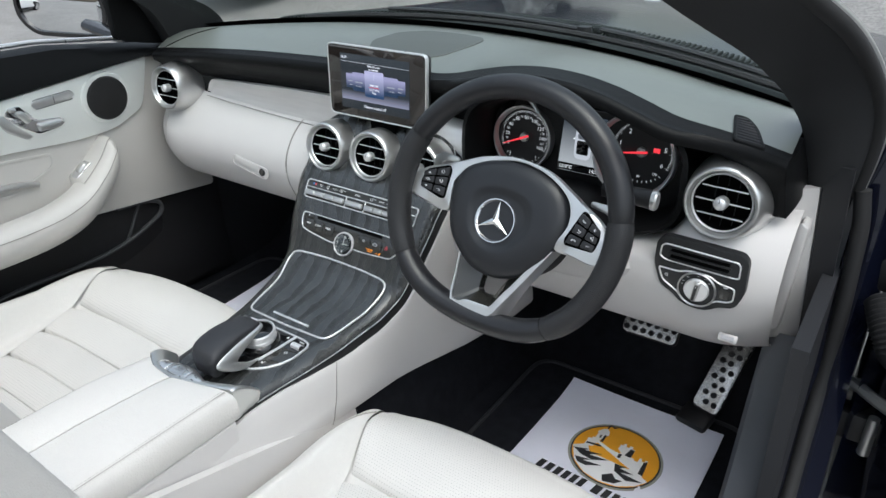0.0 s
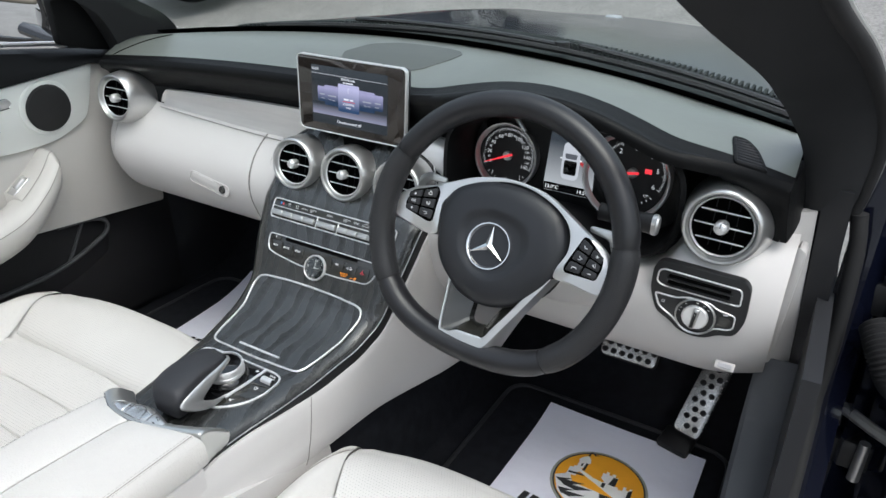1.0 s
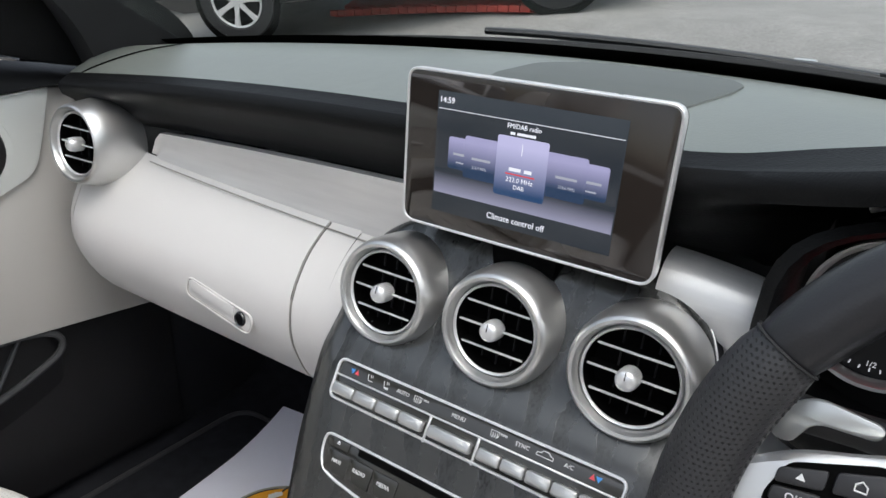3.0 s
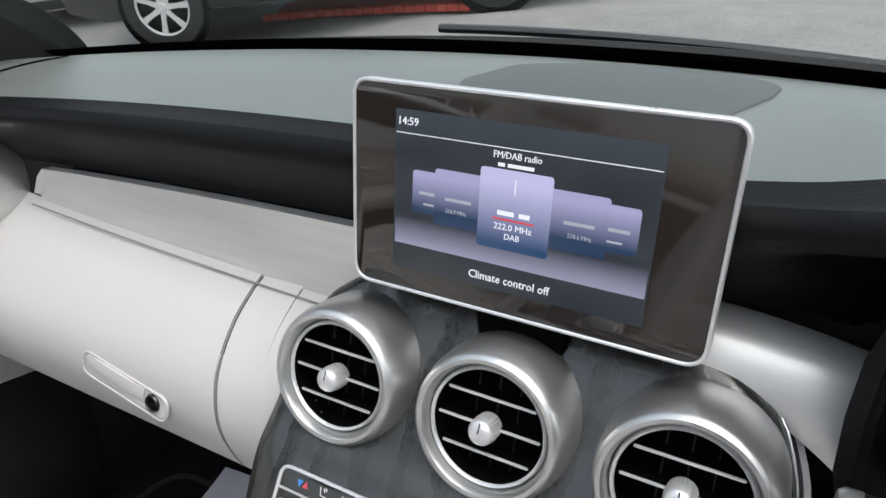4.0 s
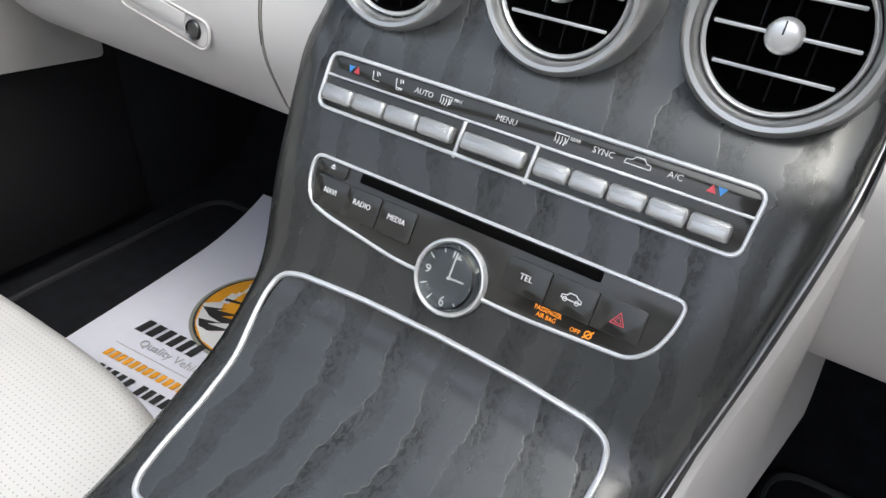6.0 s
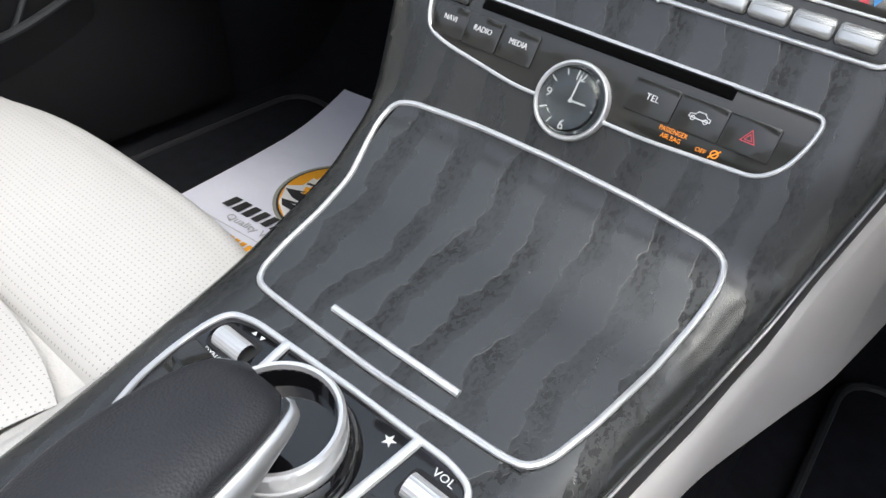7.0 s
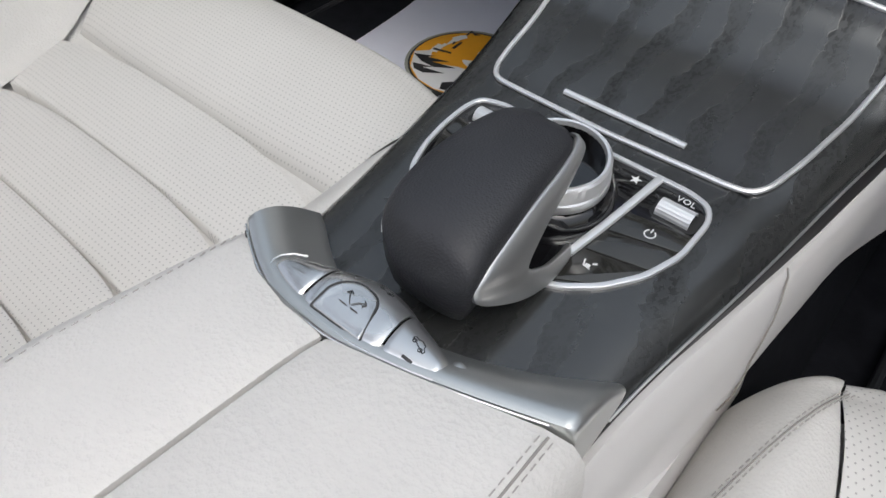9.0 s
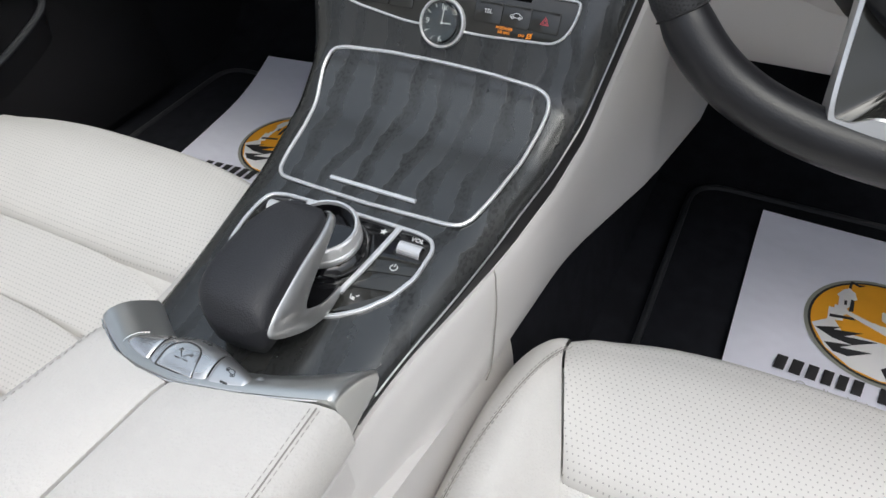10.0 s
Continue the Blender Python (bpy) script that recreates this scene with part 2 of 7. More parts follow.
def wood_material():
    """Dark grey open-pore ash: ragged-edged bands of coarse pores between smooth satin fields."""
    m = material("dark_ash_wood", (0.045, 0.046, 0.05), 0.36, spec=0.85)
    nt, p = m.node_tree, m.node_tree.nodes["Principled BSDF"]
    co = nt.nodes.new("ShaderNodeTexCoord")

    def calc(op, a, b=None, clamp=False):
        nd = nt.nodes.new("ShaderNodeMath")
        nd.operation, nd.use_clamp = op, clamp
        for k, v in enumerate((a, b)):
            if isinstance(v, (int, float)):
                nd.inputs[k].default_value = v
            elif v is not None:
                nt.links.new(v, nd.inputs[k])
        return nd.outputs[0]

    def noise(scale, detail, rough=0.5, stretch=(1, 1, 1)):
        mp, tx = nt.nodes.new("ShaderNodeMapping"), nt.nodes.new("ShaderNodeTexNoise")
        mp.inputs["Scale"].default_value = stretch
        for key, val in (("Scale", scale), ("Detail", detail), ("Roughness", rough)):
            tx.inputs[key].default_value = val
        nt.links.new(co.outputs["Object"], mp.inputs[0])
        nt.links.new(mp.outputs[0], tx.inputs["Vector"])
        return calc("SUBTRACT", tx.outputs["Fac"], 0.5)

    def ramp(v, lo, hi):
        r = nt.nodes.new("ShaderNodeMapRange")
        r.interpolation_type = "SMOOTHSTEP"
        r.inputs["From Min"].default_value, r.inputs["From Max"].default_value = lo, hi
        nt.links.new(v, r.inputs["Value"])
        return r.outputs[0]
    sp = nt.nodes.new("ShaderNodeSeparateXYZ")
    nt.links.new(co.outputs["Object"], sp.inputs[0])
    # growth lines run down the panel, bent broadly and frayed finely
    x = calc("ADD", sp.outputs[0], calc("MULTIPLY", noise(5.0, 2, 0.45), 0.085))
    x = calc("ADD", x, calc("MULTIPLY", noise(36, 3, 0.6), 0.020))
    x = calc("ADD", x, calc("MULTIPLY", noise(170, 3, 0.7), 0.0050))
    x = calc("ADD", x, calc("MULTIPLY", sp.outputs[1], 0.12))
    saw = calc("FRACT", calc("DIVIDE", x, 0.0290))
    strength = ramp(noise(14, 2, 0.5), -0.12, 0.12)
    rise, fall = ramp(saw, 0.40, 0.45), ramp(saw, 1.0, 0.60)
    zone = calc("MULTIPLY", calc("MULTIPLY", rise, fall), calc("ADD", calc("MULTIPLY", strength, 0.65), 0.35))
    pores = ramp(noise(420, 2, 0.6, (1, .55, .55)), -0.02, 0.10)
    deep = calc("MULTIPLY", zone, calc("ADD", calc("MULTIPLY", pores, 0.45), 0.55), True)
    rim = calc("MULTIPLY", ramp(saw, 0.20, 0.40), ramp(saw, 0.45, 0.40))
    tone = nt.nodes.new("ShaderNodeValToRGB")
    tone.color_ramp.elements[0].color, tone.color_ramp.elements[1].color = (0.020, 0.0210, 0.0208, 1), (0.034, 0.0352, 0.0338, 1)
    tone.color_ramp.elements[0].position, tone.color_ramp.elements[1].position = 0.15, 0.85
    nt.links.new(calc("ADD", calc("ADD", noise(20, 4), 0.5), calc("MULTIPLY", rim, 0.10)), tone.inputs[0])
    mix = nt.nodes.new("ShaderNodeMix")
    mix.data_type = "RGBA"
    mix.inputs[7].default_value = (0.0105, 0.0109, 0.0108, 1)
    nt.links.new(deep, mix.inputs[0])
    nt.links.new(tone.outputs[0], mix.inputs[6])
    nt.links.new(mix.outputs[2], p.inputs["Base Color"])
    rg = nt.nodes.new("ShaderNodeMapRange")
    rg.inputs["To Min"].default_value, rg.inputs["To Max"].default_value = 0.24, 0.50
    nt.links.new(deep, rg.inputs["Value"])
    nt.links.new(rg.outputs[0], p.inputs["Roughness"])
    sl = nt.nodes.new("ShaderNodeMapRange")
    sl.inputs["To Min"].default_value, sl.inputs["To Max"].default_value = 1.0, 0.45
    nt.links.new(deep, sl.inputs["Value"])
    nt.links.new(sl.outputs[0], p.inputs["Specular IOR Level"])
    bp = nt.nodes.new("ShaderNodeBump")
    bp.inputs["Strength"].default_value, bp.inputs["Distance"].default_value = 0.5, 0.0004
    bp.invert = True
    nt.links.new(deep, bp.inputs["Height"])
    nt.links.new(bp.outputs[0], p.inputs["Normal"])
    return m


def glow(name, color, strength):
    m = bpy.data.materials.new(name)
    m.use_nodes = True
    p = m.node_tree.nodes["Principled BSDF"]
    p.inputs["Base Color"].default_value = (0.01, 0.01, 0.01, 1)
    p.inputs["Roughness"].default_value = 0.25
    p.inputs["Emission Color"].default_value, p.inputs["Emission Strength"].default_value = (*color, 1), strength
    return m


def glow_fade(name, low, high, axis, a, b, strength):
    """A lit display whose colour runs from low at a to high at b along an axis."""
    m = glow(name, low, strength)
    nt, p = m.node_tree, m.node_tree.nodes["Principled BSDF"]
    co, sp = nt.nodes.new("ShaderNodeTexCoord"), nt.nodes.new("ShaderNodeSeparateXYZ")
    nt.links.new(co.outputs["Object"], sp.inputs[0])
    r = nt.nodes.new("ShaderNodeMapRange")
    r.inputs["From Min"].default_value, r.inputs["From Max"].default_value = a, b
    nt.links.new(sp.outputs[axis], r.inputs["Value"])
    ramp = nt.nodes.new("ShaderNodeValToRGB")
    ramp.color_ramp.elements[0].color, ramp.color_ramp.elements[1].color = (*low, 1), (*high, 1)
    nt.links.new(r.outputs[0], ramp.inputs[0])
    nt.links.new(ramp.outputs[0], p.inputs["Emission Color"])
    return m


def glass_material(name, tint=(0.93, 0.97, 0.95)):
    m = bpy.data.materials.new(name)
    m.use_nodes = True
    p = m.node_tree.nodes["Principled BSDF"]
    p.inputs["Base Color"].default_value, p.inputs["Roughness"].default_value = (*tint, 1), 0.0
    p.inputs["Transmission Weight"].default_value, p.inputs["IOR"].default_value = 1.0, 1.45
    return m


def thin_glass_material(name, tint=(0.965, 0.985, 0.975)):
    """A thin pane: clear, with a faint mirror gloss."""
    m = bpy.data.materials.new(name)
    m.use_nodes = True
    nt = m.node_tree
    clear, gloss = nt.nodes.new("ShaderNodeBsdfTransparent"), nt.nodes.new("ShaderNodeBsdfGlossy")
    clear.inputs["Color"].default_value = (*tint, 1)
    gloss.inputs["Roughness"].default_value = 0.01
    mix = nt.nodes.new("ShaderNodeMixShader")
    mix.inputs[0].default_value = 0.035
    nt.links.new(clear.outputs[0], mix.inputs[1])
    nt.links.new(gloss.outputs[0], mix.inputs[2])
    nt.links.new(mix.outputs[0], nt.nodes["Material Output"].inputs["Surface"])
    return m


CREAM = (0.63, 0.615, 0.585)
LEATHER = material("cream_leather", CREAM, 0.5, bump=[(420, 0.5), (1000, 0.3), (60, 0.06)], vary=[(9, 0.02), (140, 0.012)])
PERFORATED = material("perforated_cream_leather", CREAM, 0.52, bump=[(900, 0.08), (60, 0.05)], vary=[(9, 0.02)], spots=(0.0046, 0.105, 0.58, (0, 1)))
DOOR_CREAM = material("cream_door_vinyl", (0.53, 0.515, 0.485), 0.5, bump=[(700, 0.2), (60, 0.05)], vary=[(9, 0.02)])
PIPING = material("cream_seam", (0.30, 0.285, 0.26), 0.7)
THREAD = material("grey_thread", (0.42, 0.40, 0.375), 0.8, bump=[(600, 0.4)])
VINYL = material("light_grey_vinyl", (0.60, 0.585, 0.57), 0.46, bump=[(800, 0.09), (40, 0.03)], vary=[(6, 0.015)])
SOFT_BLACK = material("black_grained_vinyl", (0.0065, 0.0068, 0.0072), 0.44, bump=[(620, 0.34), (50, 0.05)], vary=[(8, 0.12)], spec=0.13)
# black grained vinyl; the sky's sheen on the top is painted in as grey
DASH_TOP = material("black_vinyl_painted_sheen", (0.140, 0.154, 0.140), 0.30, bump=[(520, 0.13), (50, 0.04)], vary=[(5, 0.06)], spec=1.0)
PILLAR_CLOTH = material("charcoal_pillar_lining", (0.025, 0.0258, 0.0275), 0.6, bump=[(900, 0.3)], vary=[(10, 0.1)], spec=0.22)
# near-black: paints shade into bowls, slots and wells; also the windscreen's black border
VOID = material("black_and_deep_shade", (0.0018, 0.0018, 0.0018), 0.8, spec=0.05)
RIM_LEATHER = material("black_leather", (0.014, 0.014, 0.016), 0.34, bump=[(700, 0.14)], vary=[(20, 0.08)])
RIM_PERF = material("perforated_black_leather", (0.024, 0.024, 0.026), 0.46, bump=[(700, 0.12)], spots=(0.0024, 0.17, 0.2, (0, 2)))
PALM = material("black_palm_leather", (0.026, 0.0265, 0.030), 0.48, bump=[(820, 0.55), (90, 0.04)], vary=[(40, 0.1)])
BLACK = material("black_plastic", (0.009, 0.009, 0.010), 0.5, bump=[(700, 0.1)], vary=[(14, 0.1)])
DARK_PLASTIC = material("charcoal_plastic", (0.018, 0.019, 0.022), 0.52, bump=[(700, 0.14)], vary=[(10, 0.1)])
GLOSS = material("gloss_black", (0.008, 0.008, 0.009), 0.06, coat=0.6)
# gloss black, with the brown of a reflected building painted in
BEZEL = material("gloss_black_brown_reflection", (0.026, 0.021, 0.018), 0.05, coat=0.5)
# gloss black, greyed in its base colour to stand in for sky reflections
KEYCAP = material("black_gloss_sky_greyed", (0.026, 0.0255, 0.0225), 0.12, coat=0.5)
SATIN = material("satin_silver", (0.64, 0.64, 0.63), 0.32, 0.90, vary=[(30, 0.02)])
BRIGHT = material("bright_silver", (0.80, 0.80, 0.80), 0.30, 0.62, vary=[(50, 0.03)])
CHROME = material("chrome", (0.86, 0.86, 0.86), 0.09, 1.0)
CAP_METAL = material("grey_silver", (0.60, 0.61, 0.595), 0.30, 0.86)
POCKET = material("pocket_edge_plastic", (0.055, 0.057, 0.060), 0.36, bump=[(700, 0.1)])
PANEL_SILVER = material("pale_satin_panel", (0.80, 0.82, 0.785), 0.40, 0.25, vary=[(3, 0.03)])
PAD_BLACK = material("satin_black_pad", (0.016, 0.017, 0.020), 0.36, bump=[(800, 0.14)], vary=[(12, 0.08)])
SPOKE = material("spoke_silver", (0.70, 0.70, 0.695), 0.30, 0.86, vary=[(40, 0.02)])
KEY_METAL = material("smooth_key_silver", (0.74, 0.74, 0.735), 0.27, 0.92, vary=[(14, 0.02)])
BRUSHED = material("brushed_aluminium", (0.74, 0.73, 0.72), 0.36, 0.45, bump=[(240, 0.1)], vary=[(120, 0.05), (15, 0.03)], stretch=(0.08, 1, 1))
PEDAL = material("stainless_steel", (0.46, 0.45, 0.435), 0.26, 0.95, vary=[(160, 0.1)])
RUBBER = material("black_rubber", (0.014, 0.014, 0.015), 0.75, bump=[(300, 0.1)])
CARPET = material("black_carpet", (0.013, 0.0138, 0.017), 0.95, bump=[(900, 0.8), (60, 0.2)], vary=[(40, 0.25)], spec=0.1)
PAPER = material("white_paper", (0.73, 0.74, 0.83), 0.7, bump=[(16, 0.25), (5, 0.2)], vary=[(12, 0.015)])
ORANGE = material("orange_print", (0.80, 0.36, 0.02), 0.6, vary=[(30, 0.04)])
INK = material("black_print", (0.02, 0.02, 0.022), 0.6)
GREY_INK = material("grey_print", (0.45, 0.45, 0.47), 0.6)
PRINT = material("white_print", (0.75, 0.75, 0.75), 0.5)
DIM_PRINT = material("grey_key_print", (0.58, 0.58, 0.58), 0.5)
RED_PRINT = material("red_print", (0.6, 0.06, 0.08), 0.4)
BLUE_PRINT = material("blue_print", (0.05, 0.25, 0.6), 0.4)
SWITCH_BLACK = material("satin_switch_black", (0.014, 0.0145, 0.0155), 0.38, bump=[(800, 0.06)], vary=[(14, 0.06)])
BONNET_NAVY = material("dark_blue_bonnet_paint", (0.006, 0.008, 0.018), 0.14, 0.0, vary=[(4, 0.05)], spec=0.45)
SILL_PLASTIC = material("grey_sill_plastic", (0.070, 0.075, 0.085), 0.40, bump=[(700, 0.14)], vary=[(10, 0.08)])
LID_GREY = material("smooth_grey_cover", (0.075, 0.082, 0.075), 0.42, bump=[(1100, 0.06)], vary=[(8, 0.05)])
COWL_GREY = material("scuttle_plastic", (0.030, 0.035, 0.035), 0.8, bump=[(500, 0.3)], vary=[(20, 0.15)], spec=0.08)
NAVY = material("dark_blue_paint", (0.005, 0.0065, 0.016), 0.12, 0.2, coat=1.0, vary=[(4, 0.05)])
WOOD = wood_material()
GLASS = glass_material("clear_glass")
SCREEN_GLASS = thin_glass_material("windscreen_glass")
MIRROR = material("mirror_glass", (0.85, 0.87, 0.88), 0.02, 1.0)
ASPHALT = material("worn_asphalt", (0.21, 0.205, 0.195), 0.9, bump=[(120, 0.5), (14, 0.2)], vary=[(60, 0.25), (0.7, 0.12), (5, 0.1)])


# ---- the centre stack's own curved plane: u across, s down along it, h proud of it ----
STACK = [(.056, .022), (.040, .010), (.024, -.018), (.011, -.045), (-.009, -.070), (-.032, -.09), (-.05, -.12), (-.075, -.16), (-.09, -.19), (-.105, -.217), (-.15, -.24), (-.235, -.2565), (-.30, -.262), (-.46, -.27), (-.60, -.275)]
_raw = np.array(STACK)
_len = np.concatenate([[0], np.cumsum(np.hypot(*np.diff(_raw, axis=0).T))])
_len = _len - _len[5] + .1355
_s = np.linspace(_len[0], _len[-1], 800)
_pad = 14
_curve = np.stack([np.convolve(np.pad(np.interp(_s, _len, _raw[:, k]), _pad, mode="reflect", reflect_type="odd"), np.ones(2 * _pad + 1) / (2 * _pad + 1), "valid") for k in (0, 1)], 1)


def stack(u, s, h=0.0):
    i = min(max((s - _s[0]) / (_s[-1] - _s[0]) * 799, 0), 798.999)
    k = int(i)
    p = _curve[k] + (_curve[k + 1] - _curve[k]) * (i - k)
    a, b = _curve[max(0, k - 3)], _curve[min(799, k + 4)]
    t = (b - a) / np.hypot(*(b - a))
    return Vector((u, p[0] + t[1] * h, p[1] - t[0] * h))


def on_stack(u0, s0, h0=0.0):
    """Places a flat shape (x right, y up, z proud) on the stack."""
    return lambda x, y, z: stack(u0 + x, s0 - y, h0 + z)


def half(s):
    """Half the width of the wooden panel."""
    return smooth([(-.02, .09), (-.005, .118), (.018, .141), (.045, .154), (.075, .160), (.11, .160), (.15, .157), (.22, .147), (.265, .139), (.32, .129), (.39, .117), (.468, .106), (.555, .0935), (.64, .088)], s)


# ---- ground and surroundings ----
def ground_height(x, y):
    """The forecourt lies level round the car and climbs beyond its bonnet."""
    t = min(max((y + 0.25 * x + 0.2 - 2.2) / 3.0, 0), 1)
    return -0.82 + 0.86 * t * t * (3 - 2 * t) + 0.085 * min(max(y + 0.25 * x - 4.6, 0), 60)


def build_ground():
    xs = [-400, -150, -60, -30] + [-20 + k for k in range(41)] + [25, 30, 40, 50, 62, 80, 150, 400]
    vs, fs = [], []
    for y in xs:
        for x in xs:
            vs.append((x, y, ground_height(x, y)))
    n = len(xs)
    for i in range(n - 1):
        for j in range(n - 1):
            fs.append((i * n + j, i * n + j + 1, (i + 1) * n + j + 1, (i + 1) * n + j))
    tagged(mk("ground", vs, fs, ASPHALT), "worn grey tarmac forecourt rising gently beyond the bonnet", "ground", kind="structure")


build_ground()


# ---- body shell round the cabin ----
def windscreen_base(x):
    return Vector((x, .315 - .28 * x * x, .146 - .10 * x * x))


def header(x):
    return Vector((x * .80, -.50 - .12 * x * x, .445 - .09 * x * x))


def build_shell():
    # floor pan with its tunnel sides and toe boards
    fl = thing("floor", "black carpeted car floor", "floor", kind="structure")
    mk("floor_pan", *slab(lambda u, v: (-.74 + 1.48 * u, .34 - 1.5 * v, -.562), 4, 6, (0, 0, 1), .03), CARPET, fl)
    for x0, x1 in ((-.74, -.15), (.15, .74)):
        prof = spline([(.30, -.562), (.40, -.53), (.52, -.38), (.58, -.2), (.58, -.02)], 14)
        mk("toe_board", *slab(lambda u, v: (x0 + (x1 - x0) * u, *prof[round(v * 14)]), 2, 14, (0, -1, .5), .02), CARPET, fl)
    for sgn in (-1, 1):
        mk("tunnel_side", *slab(lambda u, v: (sgn * (.112 + .05 * v), .5 - 1.2 * u, -.375 - .19 * v), 8, 4, (sgn, 0, 0), .02), CARPET, fl)
        # footwell outer side
        mk("kick_panel", *slab(lambda u, v: (sgn * (.715 + .01 * v), .52 - .62 * u, -.10 - .47 * v), 6, 4, (-sgn, 0, 0), .02), DARK_PLASTIC, fl)
    mk("rear_bulkhead", *box(1.44, .06, .62, .03), SOFT_BLACK, fl, place=Matrix.Translation((0, -1.28, -.25)))

    # driver's door opening: sill, cover, seal and painted post
    sill = thing("door_sill", "black plastic sill cover in the open driver's doorway", "door sill", kind="structure")
    path = [(.735, .13, -.232), (.735, .09, -.33), (.738, .02, -.44), (.742, -.10, -.505), (.745, -.35, -.525), (.745, -.9, -.525)]
    pts = spline(path, 36)
    mk("sill_cover", *rings_mesh([[(x - .072, y, z), (x - .066, y, z + .012), (x - .012, y, z + .016), (x, y, z + .008), (x + .004, y, z - .05), (x - .066, y, z - .07)] for x, y, z in pts]), SILL_PLASTIC, sill)
    mk("door_seal", *sweep([(x + .018, y, z + .004) for x, y, z in spline([(.716, .135, .02), (.727, .135, -.05)] + path, 48)], .011, 10), RUBBER, sill)
    outer = spline([(.775, .17, .12), (.775, .15, -.1), (.775, .13, -.232), (.778, .09, -.34), (.782, .0, -.47), (.785, -.12, -.55), (.788, -.4, -.57), (.788, -.9, -.57)], 40)
    mk("painted_post", *rings_mesh([[(x - .043, y - .004, z), (x - .01, y - .008, z + .006), (x + .012, y + .01, z), (x + .016, y + .06, z - .06), (x - .035, y + .08, z - .1)] for x, y, z in outer]), NAVY, sill)

    # windscreen with its frame
    ws = thing("windscreen", "clear raked windscreen with black border", "windscreen", kind="structure")
    n = 24
    glass = mk("glass", *surf(lambda u, v: windscreen_base(-.62 + 1.24 * u).lerp(header(-.62 + 1.24 * u), v) + Vector((0, 0, .03 * math.sin(math.pi * v))), n, 12), SCREEN_GLASS, ws)
    sol = glass.modifiers.new("thickness", "SOLIDIFY")
    sol.thickness = .004
    glass.visible_shadow = False
    mk("black_border", *rings_mesh([[windscreen_base(-.68 + 1.36 * i / n) + Vector((0, dy, dz)) for dy, dz in ((-.012, -.004), (.022, -.006), (.022, -.05), (-.012, -.05))] for i in range(n + 1)]), VOID, ws)
    mk("painted_band", *surf(lambda u, v: windscreen_base(-.64 + 1.28 * u).lerp(header(-.64 + 1.28 * u), .034 * v) + Vector((0, -.006, .03 * math.sin(math.pi * .034 * v) - .005)), n, 4), VOID, ws)
    mk("header_rail", *rings_mesh([[header(-.70 + 1.4 * i / n) + Vector((0, dy, dz)) for dy, dz in ((-.05, -.005), (-.03, .022), (.02, .02), (.035, 0), (0, -.018))] for i in range(n + 1)]), SOFT_BLACK, ws)

    for sgn, nm in ((1, "pillar_1"), (-1, "pillar_2")):
        pil = thing(nm, "broad black-lined windscreen pillar with rubber seal", "pillar", kind="structure")
        inner = spline([(.668, .122, .020), (.6665, .110, .045), (.650, .077, .111), (.628, .033, .159), (.6145, -.016, .188), (.600, -.090, .222), (.552, -.245, .290), (.49, -.46, .395), (.45, -.60, .44)], 36)
        outer = spline([(.722, .137, .010), (.728, .122, .060), (.729, .100, .115), (.719, .065, .165), (.700, .005, .212), (.680, -.065, .250), (.645, -.200, .305), (.60, -.42, .41), (.57, -.56, .455)], 36)
        fore = spline([(.655, .205, .020), (.650, .215, .050), (.630, .226, .100), (.618, .185, .145), (.610, .120, .178), (.596, .020, .222), (.552, -.180, .290), (.49, -.40, .395), (.45, -.55, .44)], 36)
        rings = []
        for a, b, f in zip(inner, outer, fore):
            a, b, f = Vector(a), Vector(b), Vector(f)
            if sgn > 0:
                f = a + Vector((.012, .05, -.004))
            m = a.lerp(b, .5)
            rings.append([(sgn * q.x, q.y, q.z) for q in (f, a, a.lerp(b, .2) + Vector((.0, -.012, .006)), m + Vector((.004, -.016, .010)), a.lerp(b, .85) + Vector((.006, -.008, .008)), b, b + Vector((-.006, .04, .0)), m + Vector((0, .06, .0)))])
        mk("lining", *rings_mesh(rings), PILLAR_CLOTH, pil)
        mk("seal", *sweep([(sgn * (x + .003), y + .005, z + .004) for x, y, z in outer], .0095, 10), RUBBER, pil)
        mk("painted_edge", *sweep([(sgn * (x + .008), y + .024, z + .002) for x, y, z in outer], .005, 10, flat=.7), RUBBER, pil)
        mk("bright_strip", *sweep([(sgn * (x + .010), y + .015, z + .007) for x, y, z in outer], .0045, 8), CAP_METAL, pil)



build_shell()


